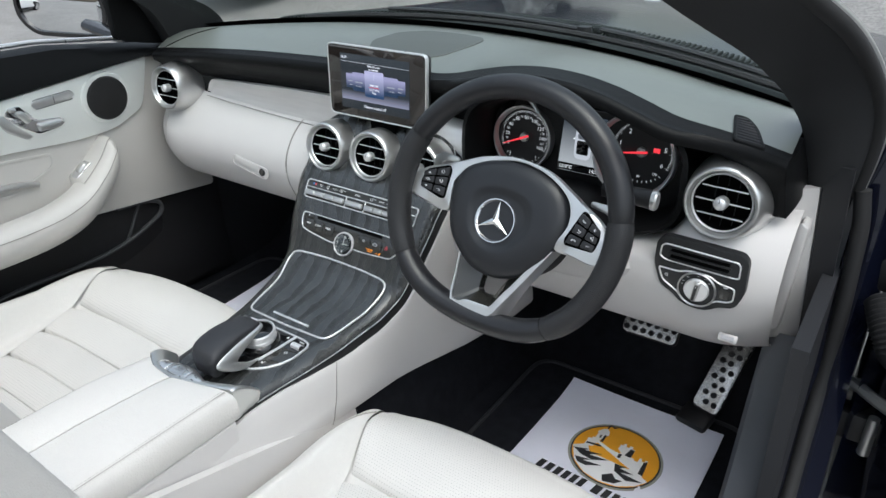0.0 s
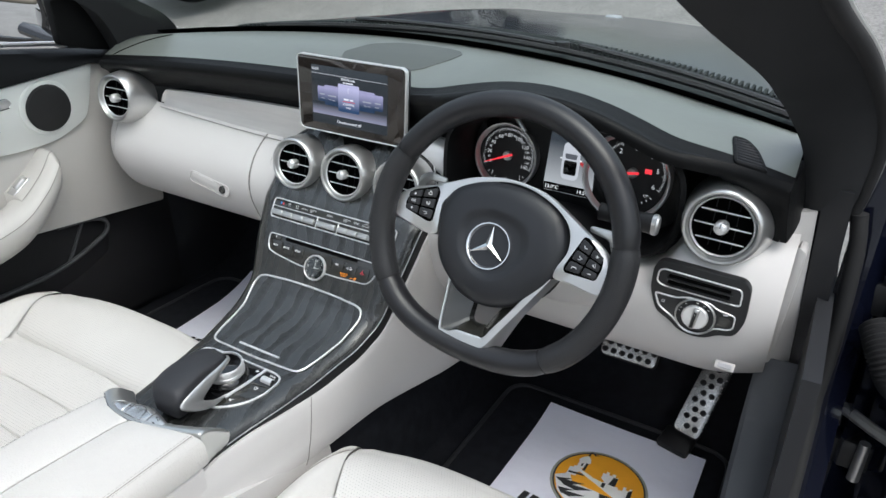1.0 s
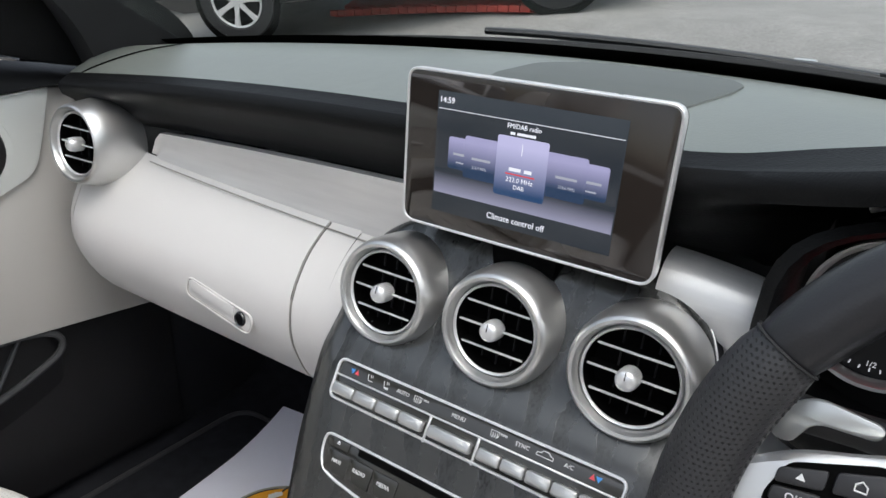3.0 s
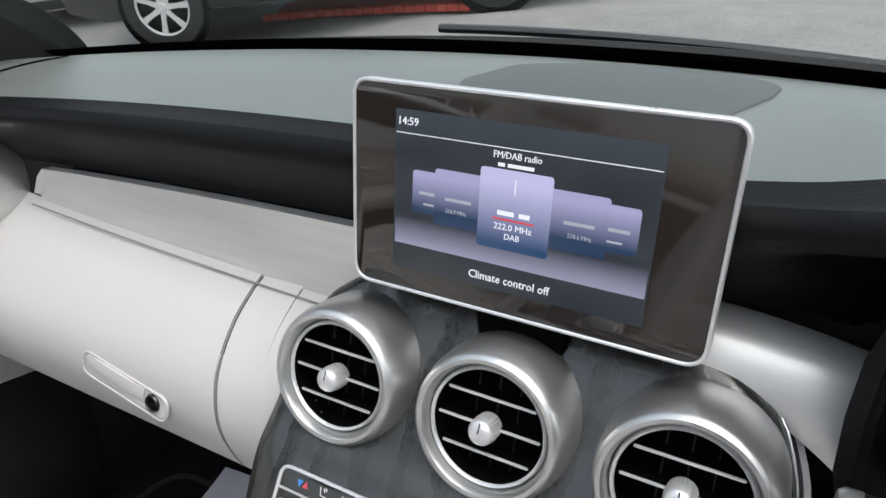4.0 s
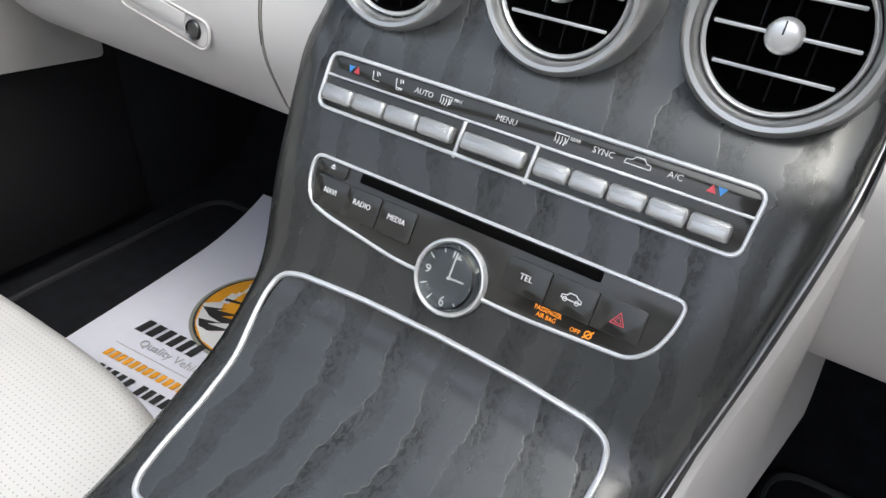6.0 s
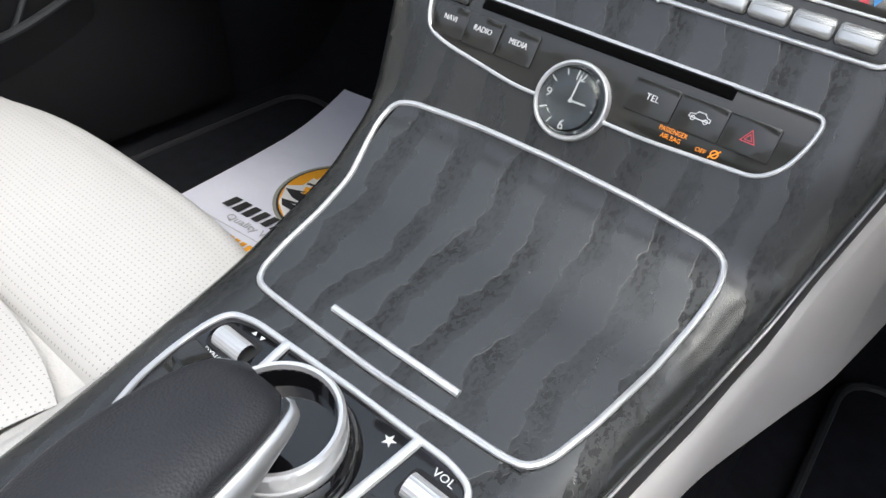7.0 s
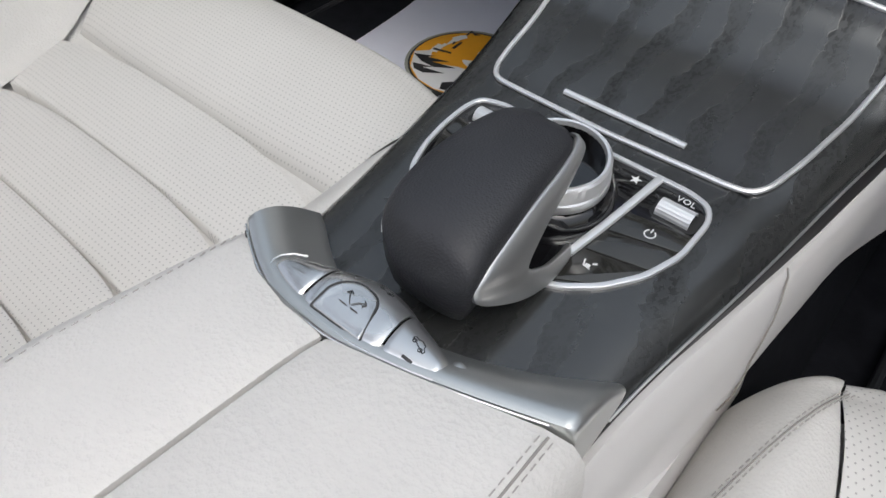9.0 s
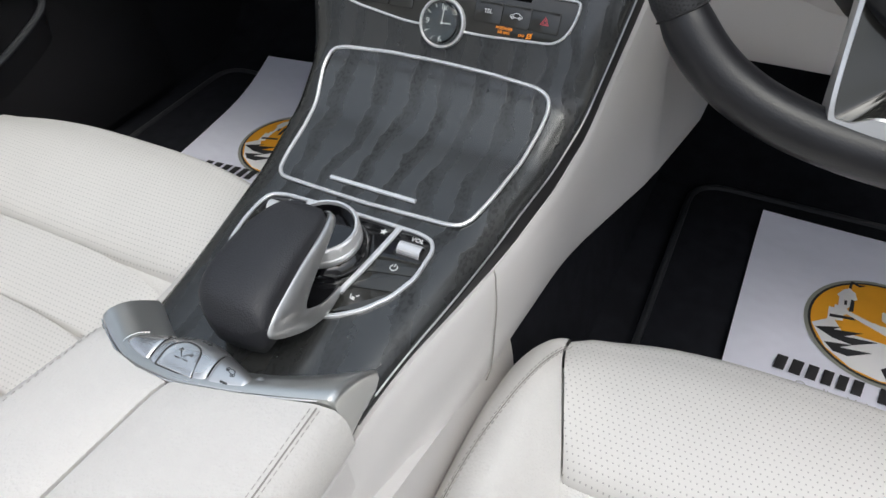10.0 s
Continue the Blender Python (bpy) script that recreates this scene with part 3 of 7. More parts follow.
# ---- front of the car beyond the glass ----
def build_front():
    bon = thing("bonnet", "glossy dark blue bonnet with two soft ridges", "bonnet")

    def top(u, v):
        x = -.80 + 1.6 * u
        y = .52 + 1.0 * v - .18 * x * x
        z = .128 - .012 * v - .045 * v * v - .10 * x * x + .010 * math.exp(-((abs(x) - .38) / .09) ** 2)
        return (x, y, z)
    mk("panel", *slab(top, 40, 24, (0, 0, 1), .02), BONNET_NAVY, bon)
    mk("round_badge", *lathe([(.0, .006), (.022, .006), (.026, .003), (.026, 0)], 24), SATIN, bon, place=Matrix.Translation((0, 1.38, .0830)))
    for sgn in (-1, 1):
        mk("front_wing", *slab(lambda u, v: (sgn * (.80 + .10 * math.sin(u * 1.57)), .15 + 1.3 * v - .1 * u, .0 - .55 * u - .09 * v * v), 10, 12, (sgn, 0, .6), .02), NAVY, bon)
    cowl = thing("cowl", "black plastic scuttle with fine slots below the windscreen", "cowl", kind="structure")
    mk("tray", *slab(lambda u, v: (-.70 + 1.4 * u, .335 + .20 * v - .26 * (-.70 + 1.4 * u) ** 2, .118 + .012 * v - .11 * (-.70 + 1.4 * u) ** 2), 28, 4, (0, 0, 1), .02), COWL_GREY, cowl)
    fin = box(.0055, .042, .012, .0008, 1)
    vs = join(*[moved(fin, Matrix.Translation((x, .490 - .26 * x * x, .140 - .11 * x * x))) for x in [-.6 + .0105 * k for k in range(116)]])
    tagged(mk("slots", *vs, COWL_GREY, cowl), kind="stuff")
    for x0, x1, nm in ((-.45, .20, 0), (.05, .62, 1)):
        wi = thing("wiper", "black wiper arm and blade parked on the scuttle", "wiper", "wipers")
        f = lambda x, dy, dz: (x, .372 - .27 * x * x + dy, .148 - .11 * x * x + dz)
        mk("blade", *sweep([f(x0 + (x1 - x0) * k / 12, .0, .0) for k in range(13)], .006, 6), RUBBER, wi)
        mk("arm", *sweep([f(x0 + .2 + (x1 - x0 - .2) * k / 10, .02 + .03 * k / 10, .012 - .012 * k / 10) for k in range(11)], .008, 8, flat=.6), BLACK, wi)
        mk("pivot", *lathe([(0, .02), (.014, .018), (.016, 0)], 16), BLACK, wi, place=Matrix.Translation(f(x1, .05, -.012)))


build_front()


# ---- dashboard ----
def bump_at(x, a, b, soft):
    return 1 / (1 + math.exp(-(x - a) / soft)) * 1 / (1 + math.exp((x - b) / soft))


def hood(x):
    """1 over the dials, falling off quickly inboard and slowly outboard."""
    return 1 / (1 + math.exp(-(x - .175) / .024)) / (1 + math.exp((x - .535) / .030))


def pad_edge(x):
    """The rounded front edge of the dashboard's top."""
    k = hood(x)
    far = .10 * max(0, -x - .56) ** 1.2 - .15 * max(0, x - .56)
    lip = .103 - .085 * x * x
    if x > .10:
        lip = smooth([(.10, .1022), (.14, .1085), (.19, .122), (.24, .136), (.28, .143), (.32, .1455), (.37, .142), (.405, .135), (.43, .128), (.467, .1145), (.505, .100), (.55, .092), (.60, .086), (.66, .076)], x)
    return Vector((x, .036 - .048 * k + far, lip))


def build_dash():
    d = thing("dashboard", "dashboard with black grained top and light grey lower half", "dashboard")
    n = 110

    def upper(x):
        e, r = pad_edge(x), windscreen_base(x) + Vector((0, -.004, -.006))
        k = hood(x)
        rt = 1 / (1 + math.exp(-(x - .57) / .012))
        low = Vector((x, .072 - .026 * rt, .042 - .06 * x * x - .022 * rt))
        ts = .09 + .10 * k
        back = [r + Vector((0, .02, -.05)), r]
        crest = [e.lerp(r, t) + Vector((0, 0, .020 * math.sin(math.pi * t) * (1 - .4 * k))) for t in [.9 - (.9 - ts) * j / 9 for j in range(10)] + [ts * (1 - j / 5) for j in range(1, 5)]]
        crest[9] += Vector((0, 0, .0006))
        nose = [e + Vector((0, .004, .003)), e + Vector((0, -.002, -.002)), e + Vector((0, -.003, -.008)), e + Vector((0, .0, -.016))]
        deep = [Vector((x, .098, .105)).lerp(low.lerp(e, .5), 1 - k), Vector((x, .125, .095)).lerp(low.lerp(e, .25), 1 - k), Vector((x, .130, .04)).lerp(low, 1 - k), Vector((x, .130, .0)).lerp(low + Vector((0, .03, 0)), 1 - k)]
        return back + crest[:10], crest[9:] + nose + deep
    both = [upper(-.66 + 1.312 * i / n) for i in range(n + 1)]
    # the paler top holds the sky's sheen in its base colour
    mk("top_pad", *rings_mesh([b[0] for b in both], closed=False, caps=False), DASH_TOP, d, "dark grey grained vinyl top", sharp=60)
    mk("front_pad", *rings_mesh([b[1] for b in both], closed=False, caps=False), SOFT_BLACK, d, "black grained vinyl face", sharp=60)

    # defroster grille behind the screen, end slots, speaker lid
    def on_top(x, t, h=0.0):
        e, r = pad_edge(x), windscreen_base(x) + Vector((0, -.004, -.006))
        k = hood(x)
        return e.lerp(r, t) + Vector((0, 0, .020 * math.sin(math.pi * t) * (1 - .4 * k) + h))
    lid = rounded([(-.100, .36), (-.078, .55), (-.030, .68), (.040, .695), (.088, .675), (.104, .60), (.101, .48), (.075, .28), (.020, .16), (-.040, .16), (-.085, .25)], .03, 5)
    rings = [[on_top(.002 + (x - .002) * q, .43 + (y - .43) * q, h) for x, y in lid] for q, h in ((1, .0004), (.992, .0016), (.8, .0016), (.6, .0016), (.4, .0016), (.2, .0016), (.02, .0016))]
    mk("speaker_lid", *rings_mesh(rings), LID_GREY, d, "smooth grey oval speaker cover")

    # trim strips
    def strip(x0, x1, name):
        def f(u, v):
            x = x0 + (x1 - x0) * u
            pinch = math.sqrt(min(1, .05 + abs(x - x0) / .018))
            zt, zb = .040 - .062 * x * x, -.026 + .016 * (x / .5) ** 2
            return (x, .061 + .004 * math.sin(math.pi * v) + .005 * v, zb + (zt - zb) * (1 - v) * pinch)
        mk(name, *slab(f, 40, 10, (0, -1, 0), .012), BRUSHED, d, "pale brushed aluminium trim strip")
    strip(-.512, -.135, "trim_strip")
    mk("strip_gap", *sweep([(x, .0605 - .004, -.0275 + .016 * (x / .5) ** 2) for x in [-.51 + .375 * k / 30 for k in range(31)]], .0008, 6), PIPING, d)
    mk("end_filler", *slab(lambda u, v: (-.66 + .20 * u, .0715 - .004 * v, .048 - .062 * (-.66 + .20 * u) ** 2 - (.085 - .078 * (-.66 + .20 * u) ** 2) * v), 16, 6, (0, -1, 0), .010), SOFT_BLACK, d)
    def wing(u, v):
        x = .100 + .078 * u
        zt, zb = .036 - .004 * u - .006 * u * u, .004 - .036 * u**1.7
        roll = .010 * math.exp(-v / .06)
        return (x, .062 - .006 * math.sin(math.pi * v) - .016 * v + roll, zt + (zb - zt) * v)
    mk("trim_wing", *slab(wing, 20, 24, (0, -1, 0), .012), BRUSHED, d, "pale brushed aluminium beside the dials")

    # lower halves
    def lower(x, knee):
        e = .045 * max(0, (abs(x) - .58) / .1) ** 2
        if knee:
            pr = [(.080, -.004), (.058, -.012), (.028, -.028), (.004, -.06), (-.006, -.095), (-.004, -.13), (.014, -.18), (.05, -.222), (.10, -.243), (.17, -.246)]
        else:
            pr = [(.068, -.024), (.052, -.033), (.030, -.052), (.010, -.083), (.004, -.115), (.011, -.147), (.036, -.187), (.080, -.213), (.14, -.223), (.2, -.22)]
        up = 0 if knee else .016 * (x / .5) ** 2
        if knee:
            q = bump_at(x, .15, .53, .008)
            pr = [(y, z - q * max(0, z + .085) * .9) for y, z in pr]
        return [(x, y + e, z + up * max(0, 1 - j / 9)) for j, (y, z) in enumerate(spline(pr, 30))]
    mk("glovebox_surround", *rings_mesh([lower(-.190 + .06 * i / 4, False) for i in range(5)], closed=False, caps=False), VINYL, d)
    mk("end_cheek", *rings_mesh([lower(-.672 + .052 * i / 4, False) for i in range(5)], closed=False, caps=False), VINYL, d)
    gap = lambda q: smooth([(0, .026), (.25, .0255), (.45, .0290), (.6, .0300), (.75, .0180), (.85, .0080), (1, .004)], q)
    gb = mk("glovebox_lid", *rings_mesh([[(p[0] + (i / 40) ** 3 * gap(j / 30), p[1], p[2]) for j, p in enumerate(lower(-.618 + .360 * i / 40, False))] for i in range(41)], closed=False, caps=False), VINYL, d, "plain light grey glovebox lid")
    seam = [(-.2570 + gap(j / 30), y, z) for j, (x, y, z) in enumerate(lower(-.25, False))]
    mk("lid_gap", *sweep([(x, y + .001, z) for x, y, z in seam], .0009, 6), PIPING, d)
    mk("glovebox_side", *rings_mesh([[((-.2545 + gap(j / 30)) * (1 - i / 4) - .190 * i / 4, y, z) for j, (x, y, z) in enumerate(lower(-.25, False))] for i in range(5)], closed=False, caps=False), VINYL, d)
    mk("core", *box(.40, .02, .34, .004, 1), BLACK, d, place=Matrix.Translation((0, .116, -.085)))
    # recessed pull and lock
    pull = rounded([(-.054, .0115), (.052, .0115), (.052, -.0125), (-.054, -.0125)], .0115, 8)
    pm = pose(-.3315, .0040, -.1225, 84, 0, 0) @ pose(0, 0, 0, 0, 0, -9)
    mk("pull", *band(pull, .0018, .0022, bevel=.0007), VINYL, gb, place=pm)
    mk("pull_recess", *prism(inset(pull, .0015), .0004, .0002), VINYL, gb, place=pm)
    mk("pull_shadow_gap", *sweep([(x, y, .0008) for x, y in inset(pull, .0022)], .0008, 5, closed=True), PIPING, gb, place=pm)
    mk("pull_grip", *rings_mesh([[(-.046 + .070 * k / 10, y, z + .0012 * math.sin(math.pi * k / 10)) for y, z in ((.0095, .0002), (.0085, .0018), (.002, .0024), (-.004, .0012), (-.006, .0002))] for k in range(11)]), VINYL, gb, place=pm)
    mk("lock_barrel", *lathe([(0, .0015), (.006, .0015), (.0068, .0025), (.0078, .0015), (.008, 0)], 24), GLOSS, gb, place=pm @ Matrix.Translation((.034, 0, .001)))

    # driver's knee panel, with the bolster at its end
    mk("knee_panel", *rings_mesh([lower(.165 + .51 * i / 44, True) for i in range(45)], closed=False, caps=False), VINYL, d)
    mk("column_shroud", *rings_mesh([[(.348 + rx * math.cos(a), y, -.035 + dz + rz * math.sin(a)) for a in [2 * math.pi * k / 24 for k in range(24)]] for y, rx, rz, dz in ((.11, .085, .04, -.045), (.04, .078, .038, -.040), (-.04, .062, .040, -.02), (-.09, .05, .040, 0), (-.10, .03, .03, .0))]), BLACK, d)
    mk("lower_column_cover", *rings_mesh([[(.355 + rx * math.cos(a), y, -.125 + dz + rz * math.sin(a)) for a in [2 * math.pi * k / 24 for k in range(24)]] for y, rx, rz, dz in ((.08, .15, .06, 0), (.02, .14, .05, .01), (-.03, .12, .035, .025), (-.045, .09, .015, .03))]), VINYL, d)
    end = thing("dash_end_cover", "light grey dashboard end cover in the doorway", "trim cover")
    def cover(u, v):
        z = .024 - .250 * v
        return (.655 + .006 * v + u * (.031 + .014 * v), .084 + .030 * v + u * (.028 + .008 * v) + .010 * (1 - u) ** 2 * math.sin(math.pi * v), z)
    mk("plate", *slab(cover, 10, 16, (0, -1, 0), .016), VINYL, end)
    rr = rounded([(.016, -.012), (.026, -.020), (.022, -.110), (.018, -.195), (-.004, -.200), (-.008, -.185), (-.006, -.120), (.004, -.060)], .007, 5)
    mk("raised_block", *rings_mesh([[(.662 + (q[0] - .008) * w + .008, .112 - .13 * q[1] - h, -.005 + q[1] + .003 * (1 - w)) for q in rr] for h, w in ((-.010, 1), (.026, 1), (.032, .93), (.034, .75))]), VINYL, end)
    mk("jamb_strip", *slab(lambda u, v: (.687 + .018 * v + u * (.034 - .004 * v), .108 + .036 * v - .012 * u, .060 - .290 * v), 6, 16, (0, -1, 0), .014), DARK_PLASTIC, end, "black jamb strip")
    # black end of the pad, turning back towards the pillar
    front = spline([(.650, .024, .076), (.6525, .026, .062), (.656, .036, .028), (.661, .048, -.004)], 10)
    rear = spline([(.655, .088, .094), (.661, .100, .070), (.666, .112, .044), (.669, .122, .021)], 10)

    def side(u, v):
        a, b = Vector(front[round(v * 10)]), Vector(rear[round(v * 10)])
        return a.lerp(b, u) + Vector((.003 * math.sin(math.pi * u), 0, 0))
    mk("pad_end", *slab(side, 12, 10, (1, 0, 0), .008), SOFT_BLACK, d)

    # slotted side demister let into the pad
    dv = thing("side_demister", "black slotted demister vent in the dashboard top", "air vent")
    o = rounded([(.581, .034), (.567, .083), (.585, .083), (.604, .066), (.622, .034)], [.006, .005, .008, .016, .005], 5)
    T = lambda x, y, z: on_top(x, (y - .028) / .186, z)
    mk("rim", *band(o, .0045, .0036), SOFT_BLACK, dv, place=T)
    mk("well", *prism(inset(o, .003), .0010, .0004), VOID, dv, place=T)
    for k in range(9):
        y = .0385 + .0048 * k
        x0 = .5840 - .28 * (y - .034)
        x1 = smooth([(.036, .6165), (.050, .6110), (.066, .6000), (.078, .5860), (.082, .5800)], y)
        mk("slat", *box(x1 - x0, .0018, .0030, .0005, 1), DARK_PLASTIC, dv, place=lambda a, b, z, y=y, x0=x0, x1=x1: T((x0 + x1) / 2 + a, y + b, .0022 + z))

    # small demister slots at the passenger end of the top
    for k in range(15):
        mk("end_slot", *box(.0028, .015, .0010, .0004, 1), VOID, d, place=lambda a, b, z, k=k: on_top(-.626 + .0050 * k + a + .4 * b, .12 + .030 * k + b * 4.2, .0010 + z))


build_dash()


def air_vent(back, deep):
    v = thing("air_vent", "round satin silver air vent with black slats", "air vent", "dashboard air vents")
    mk("barrel", *lathe([(back, -deep), (back * .65 + .0164, -deep * .62), (.0468, -.014), (.0445, -.004), (.0432, -.0012), (.0415, 0), (.0392, -.0006), (.0376, -.0035), (.0368, -.008), (.036, -.012)], 72), SATIN, v)
    mk("inner_ring", *lathe([(.0362, -.010), (.0358, -.0065), (.0348, -.0052), (.0338, -.0060), (.0334, -.0074)], 72), BRIGHT, v)
    # bowl and slats carry the shade inside the vent in their near-black colour
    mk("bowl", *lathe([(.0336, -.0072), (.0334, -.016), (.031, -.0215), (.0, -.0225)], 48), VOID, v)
    for y in (.0170, .0, -.0170):
        w = 2 * math.sqrt(.0335**2 - y * y)
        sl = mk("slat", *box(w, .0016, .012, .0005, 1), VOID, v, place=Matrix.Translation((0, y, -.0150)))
        mk("bright_edge", *box(w - .004, .0018, .0016, .0006, 2), BRIGHT, sl, place=Matrix.Translation((0, y, -.0088)))
    for x in (-.013, .0, .013):
        h = 2 * math.sqrt(.032**2 - x * x)
        mk("fin", *box(.0010, h, .003, .0003, 1), BLACK, v, place=Matrix.Translation((x, 0, -.0212)))
    rings = []
    for k in range(64):
        a, g = 2 * math.pi * k / 64, (.00035 if k % 2 else 0)
        rings.append([((r - g * m) * math.cos(a), (r - g * m) * math.sin(a), z) for r, z, m in ((.0050, -.014, 0), (.0078, -.0115, 1), (.0082, -.004, 1), (.0076, .0012, 1), (.0066, .0030, 0), (.0042, .0046, 0), (.0, .0050, 0))])
    kn = mk("knob", *rings_mesh(rings, closed=False, caps=False, loop=True), BRIGHT, v, "ribbed silver knob")
    mk("pointer", *box(.0008, .006, .0004, .0002, 1), BLACK, kn, place=Matrix.Translation((0, .004, .0045)) @ pose(0, 0, 0, -14, 0, 0))
    return v


def place_vents():
    v = air_vent(.0482, .046)
    spots = [(.0005, -.013, -.032, 81, 0), (-.1050, -.013, -.0335, 81, 0), (.1070, -.013, -.0315, 81, 0)]
    ends = [(-.586, .006, .004, 85, 3), (.585, .009, .012, 85, -3)]
    v.matrix_basis = pose(spots[0][0], spots[0][1], spots[0][2], spots[0][3])
    for x, y, z, rx, rz in spots[1:]:
        copy_thing(v, pose(x, y, z, rx, 0, rz))
    e = air_vent(.0545, .060)
    tagged(e, "round satin silver air vent at the dashboard's end")
    spot = lambda q: pose(q[0], q[1], q[2], q[3], 0, q[4]) @ Matrix.Scale(1.06, 4)
    e.matrix_basis = spot(ends[0])
    copy_thing(e, spot(ends[1]))


place_vents()


# ---- centre console ----
def build_console():
    c = thing("centre_console", "centre console with dark grey open-pore wood and cream sides", "centre console")

    def panel(i, n, m=22):
        s = -.018 + .630 * i / n
        w, out = half(s), []
        for j in range(-m, m + 1):
            q = j / m
            e = abs(q) ** 14
            out.append(stack(w * q, s, -.010 * e))
        lo = [stack(w + .001, s, -.022), stack(w - .01, s, -.026)]
        lo2 = [stack(-w + .01, s, -.026), stack(-w - .001, s, -.022)]
        return out + lo + lo2
    # the panel is cut away behind the three air vents
    pv, pf = rings_mesh([panel(i, 220) for i in range(221)])
    hole = lambda v: any(math.hypot(v[0] - cx, v[2] + .034) < .0385 for cx in (-.105, 0, .107)) and v[1] < .03
    pf = [f for f in pf if len(f) > 4 or not all(hole(pv[i]) for i in f)]
    wood = mk("wood_panel", pv, pf, WOOD, c, "dark grey open-pore ash panel", sharp=60)
    for sgn in (-1, 1):
        if sgn > 0:
            mk("edge_strip", *sweep([stack(sgn * (half(s) + .0008), s, -.0105) for s in [.02 + .55 * k / 90 for k in range(91)]], .0008, 8), SATIN, wood)
        mk("gloss_edge", *rings_mesh([[stack(sgn * (half(s) + a), s, b) for a, b in ((-.004, -.012), (.0015, -.013), (.005 - .0045 * min(1, max(0, (s - .40) / .13)), -.030), (-.004, -.034))] for s in [.02 + .57 * k / 80 for k in range(81)]]), BLACK, c)

        # cream side wall
        def side(k):
            s = .60 * min(57, max(0, k - 3)) / 57
            p = stack(0, s, -.026)
            y = p.y + (.06 * (3 - k) if k < 3 else 0) - (.05 * (k - 60) if k > 60 else 0)
            xt, zt = half(s) + .003 - (0 if sgn > 0 else .014), p.z + (.011 * min(1, max(0, (s - .40) / .13)) if sgn > 0 else 0)
            zt = zt - .012 * min(1, max(0, (-.40 - y) / .08))
            xm = smooth([(-.5, .108), (-.34, .116), (-.25, .122), (-.19, .127), (-.10, .137), (.0, .164), (.05, .178), (.20, .205)], y)
            zb = -.386
            pts = [(xt - .012, zt - .004), (xt + .002, zt), (xt + .006, zt - .010), (xt * .72 + xm * .28 + .007, zt * .72 + zb * .28), (xt * .4 + xm * .6 + .005, zt * .4 + zb * .6), (xm + .003, zb + .03), (xm, zb), (xm - .02, zb - .004)]
            return [(sgn * x, y, z) for x, z in spline(pts, 14)]
        sw = mk("side_wall", *rings_mesh([side(k) for k in range(71)], closed=False, caps=False), VINYL, c, "cream moulded side wall")
        tier = lambda u, v: (sgn * (.1215 - .010 * u + .004 * math.sin(math.pi * v) + .003 * v), -.215 - .68 * u, (-.392 + .115 * min(1, u * 1.7)) * (1 - v) - .480 * v)
        mk("lower_side", *slab(tier, 24, 10, (sgn, 0, 0), .012), VINYL, c)
        for y0, dy in ((-.248, -.036),):
            prof = side(min(range(61), key=lambda k: abs(side(k)[0][1] - y0)))
            mk("joint", *sweep([(x + sgn * .0004, y + dy * t / 14, z) for t, (x, y, z) in enumerate(prof[2:])], .0006, 6), PIPING, sw)

    # lid of the storage tray
    lid = thing("tray_cover", "dark wood sliding tray cover with thin silver frame", "tray cover")
    tw = lambda s: smooth([(.266, .100), (.278, .1055), (.30, .1065), (.34, .1025), (.38, .0960), (.425, .083)], s)
    lean = lambda s: smooth([(.266, -.002), (.29, -.003), (.31, -.002), (.36, .002), (.425, -.001)], s)
    top_s = lambda q: .2665 + .0050 * q * q
    def cover(i, j, n=40, m=30):
        q = -1 + 2 * j / m
        a, b = top_s(q), .4225
        s = a + (b - a) * i / n
        return stack(tw(s) * q + lean(s), s, .0012)
    mk("cover", *rings_mesh([[cover(i, j) for j in range(31)] for i in range(41)], closed=False, caps=False), WOOD, lid)
    ring = [(-.098, .2705), (-.05, .2668), (0, .2660), (.05, .2672), (.0925, .2705), (.1040, .2755), (.1072, .288), (.1068, .306), (.1025, .344), (.0955, .386), (.0895, .410), (.0830, .4195), (.072, .4215), (.0, .4245), (-.074, .4228), (-.0835, .4215), (-.0895, .413), (-.0930, .395), (-.0960, .365), (-.1020, .334), (-.1110, .305), (-.1145, .290), (-.1110, .2755)]
    rr = rounded(ring, .008, 4)
    mk("silver_frame", *sweep([stack(u, s, .0012) for u, s in rr], .0018, 8, closed=True, flat=1.0, up=(0, -.4, .9)), BRIGHT, lid)
    mk("grip_bar", *sweep([stack(-.040 + .080 * k / 10, .4095, .0022) for k in range(11)], .0021, 8, flat=.8, up=(0, -.2, 1)), BRIGHT, lid)


build_console()


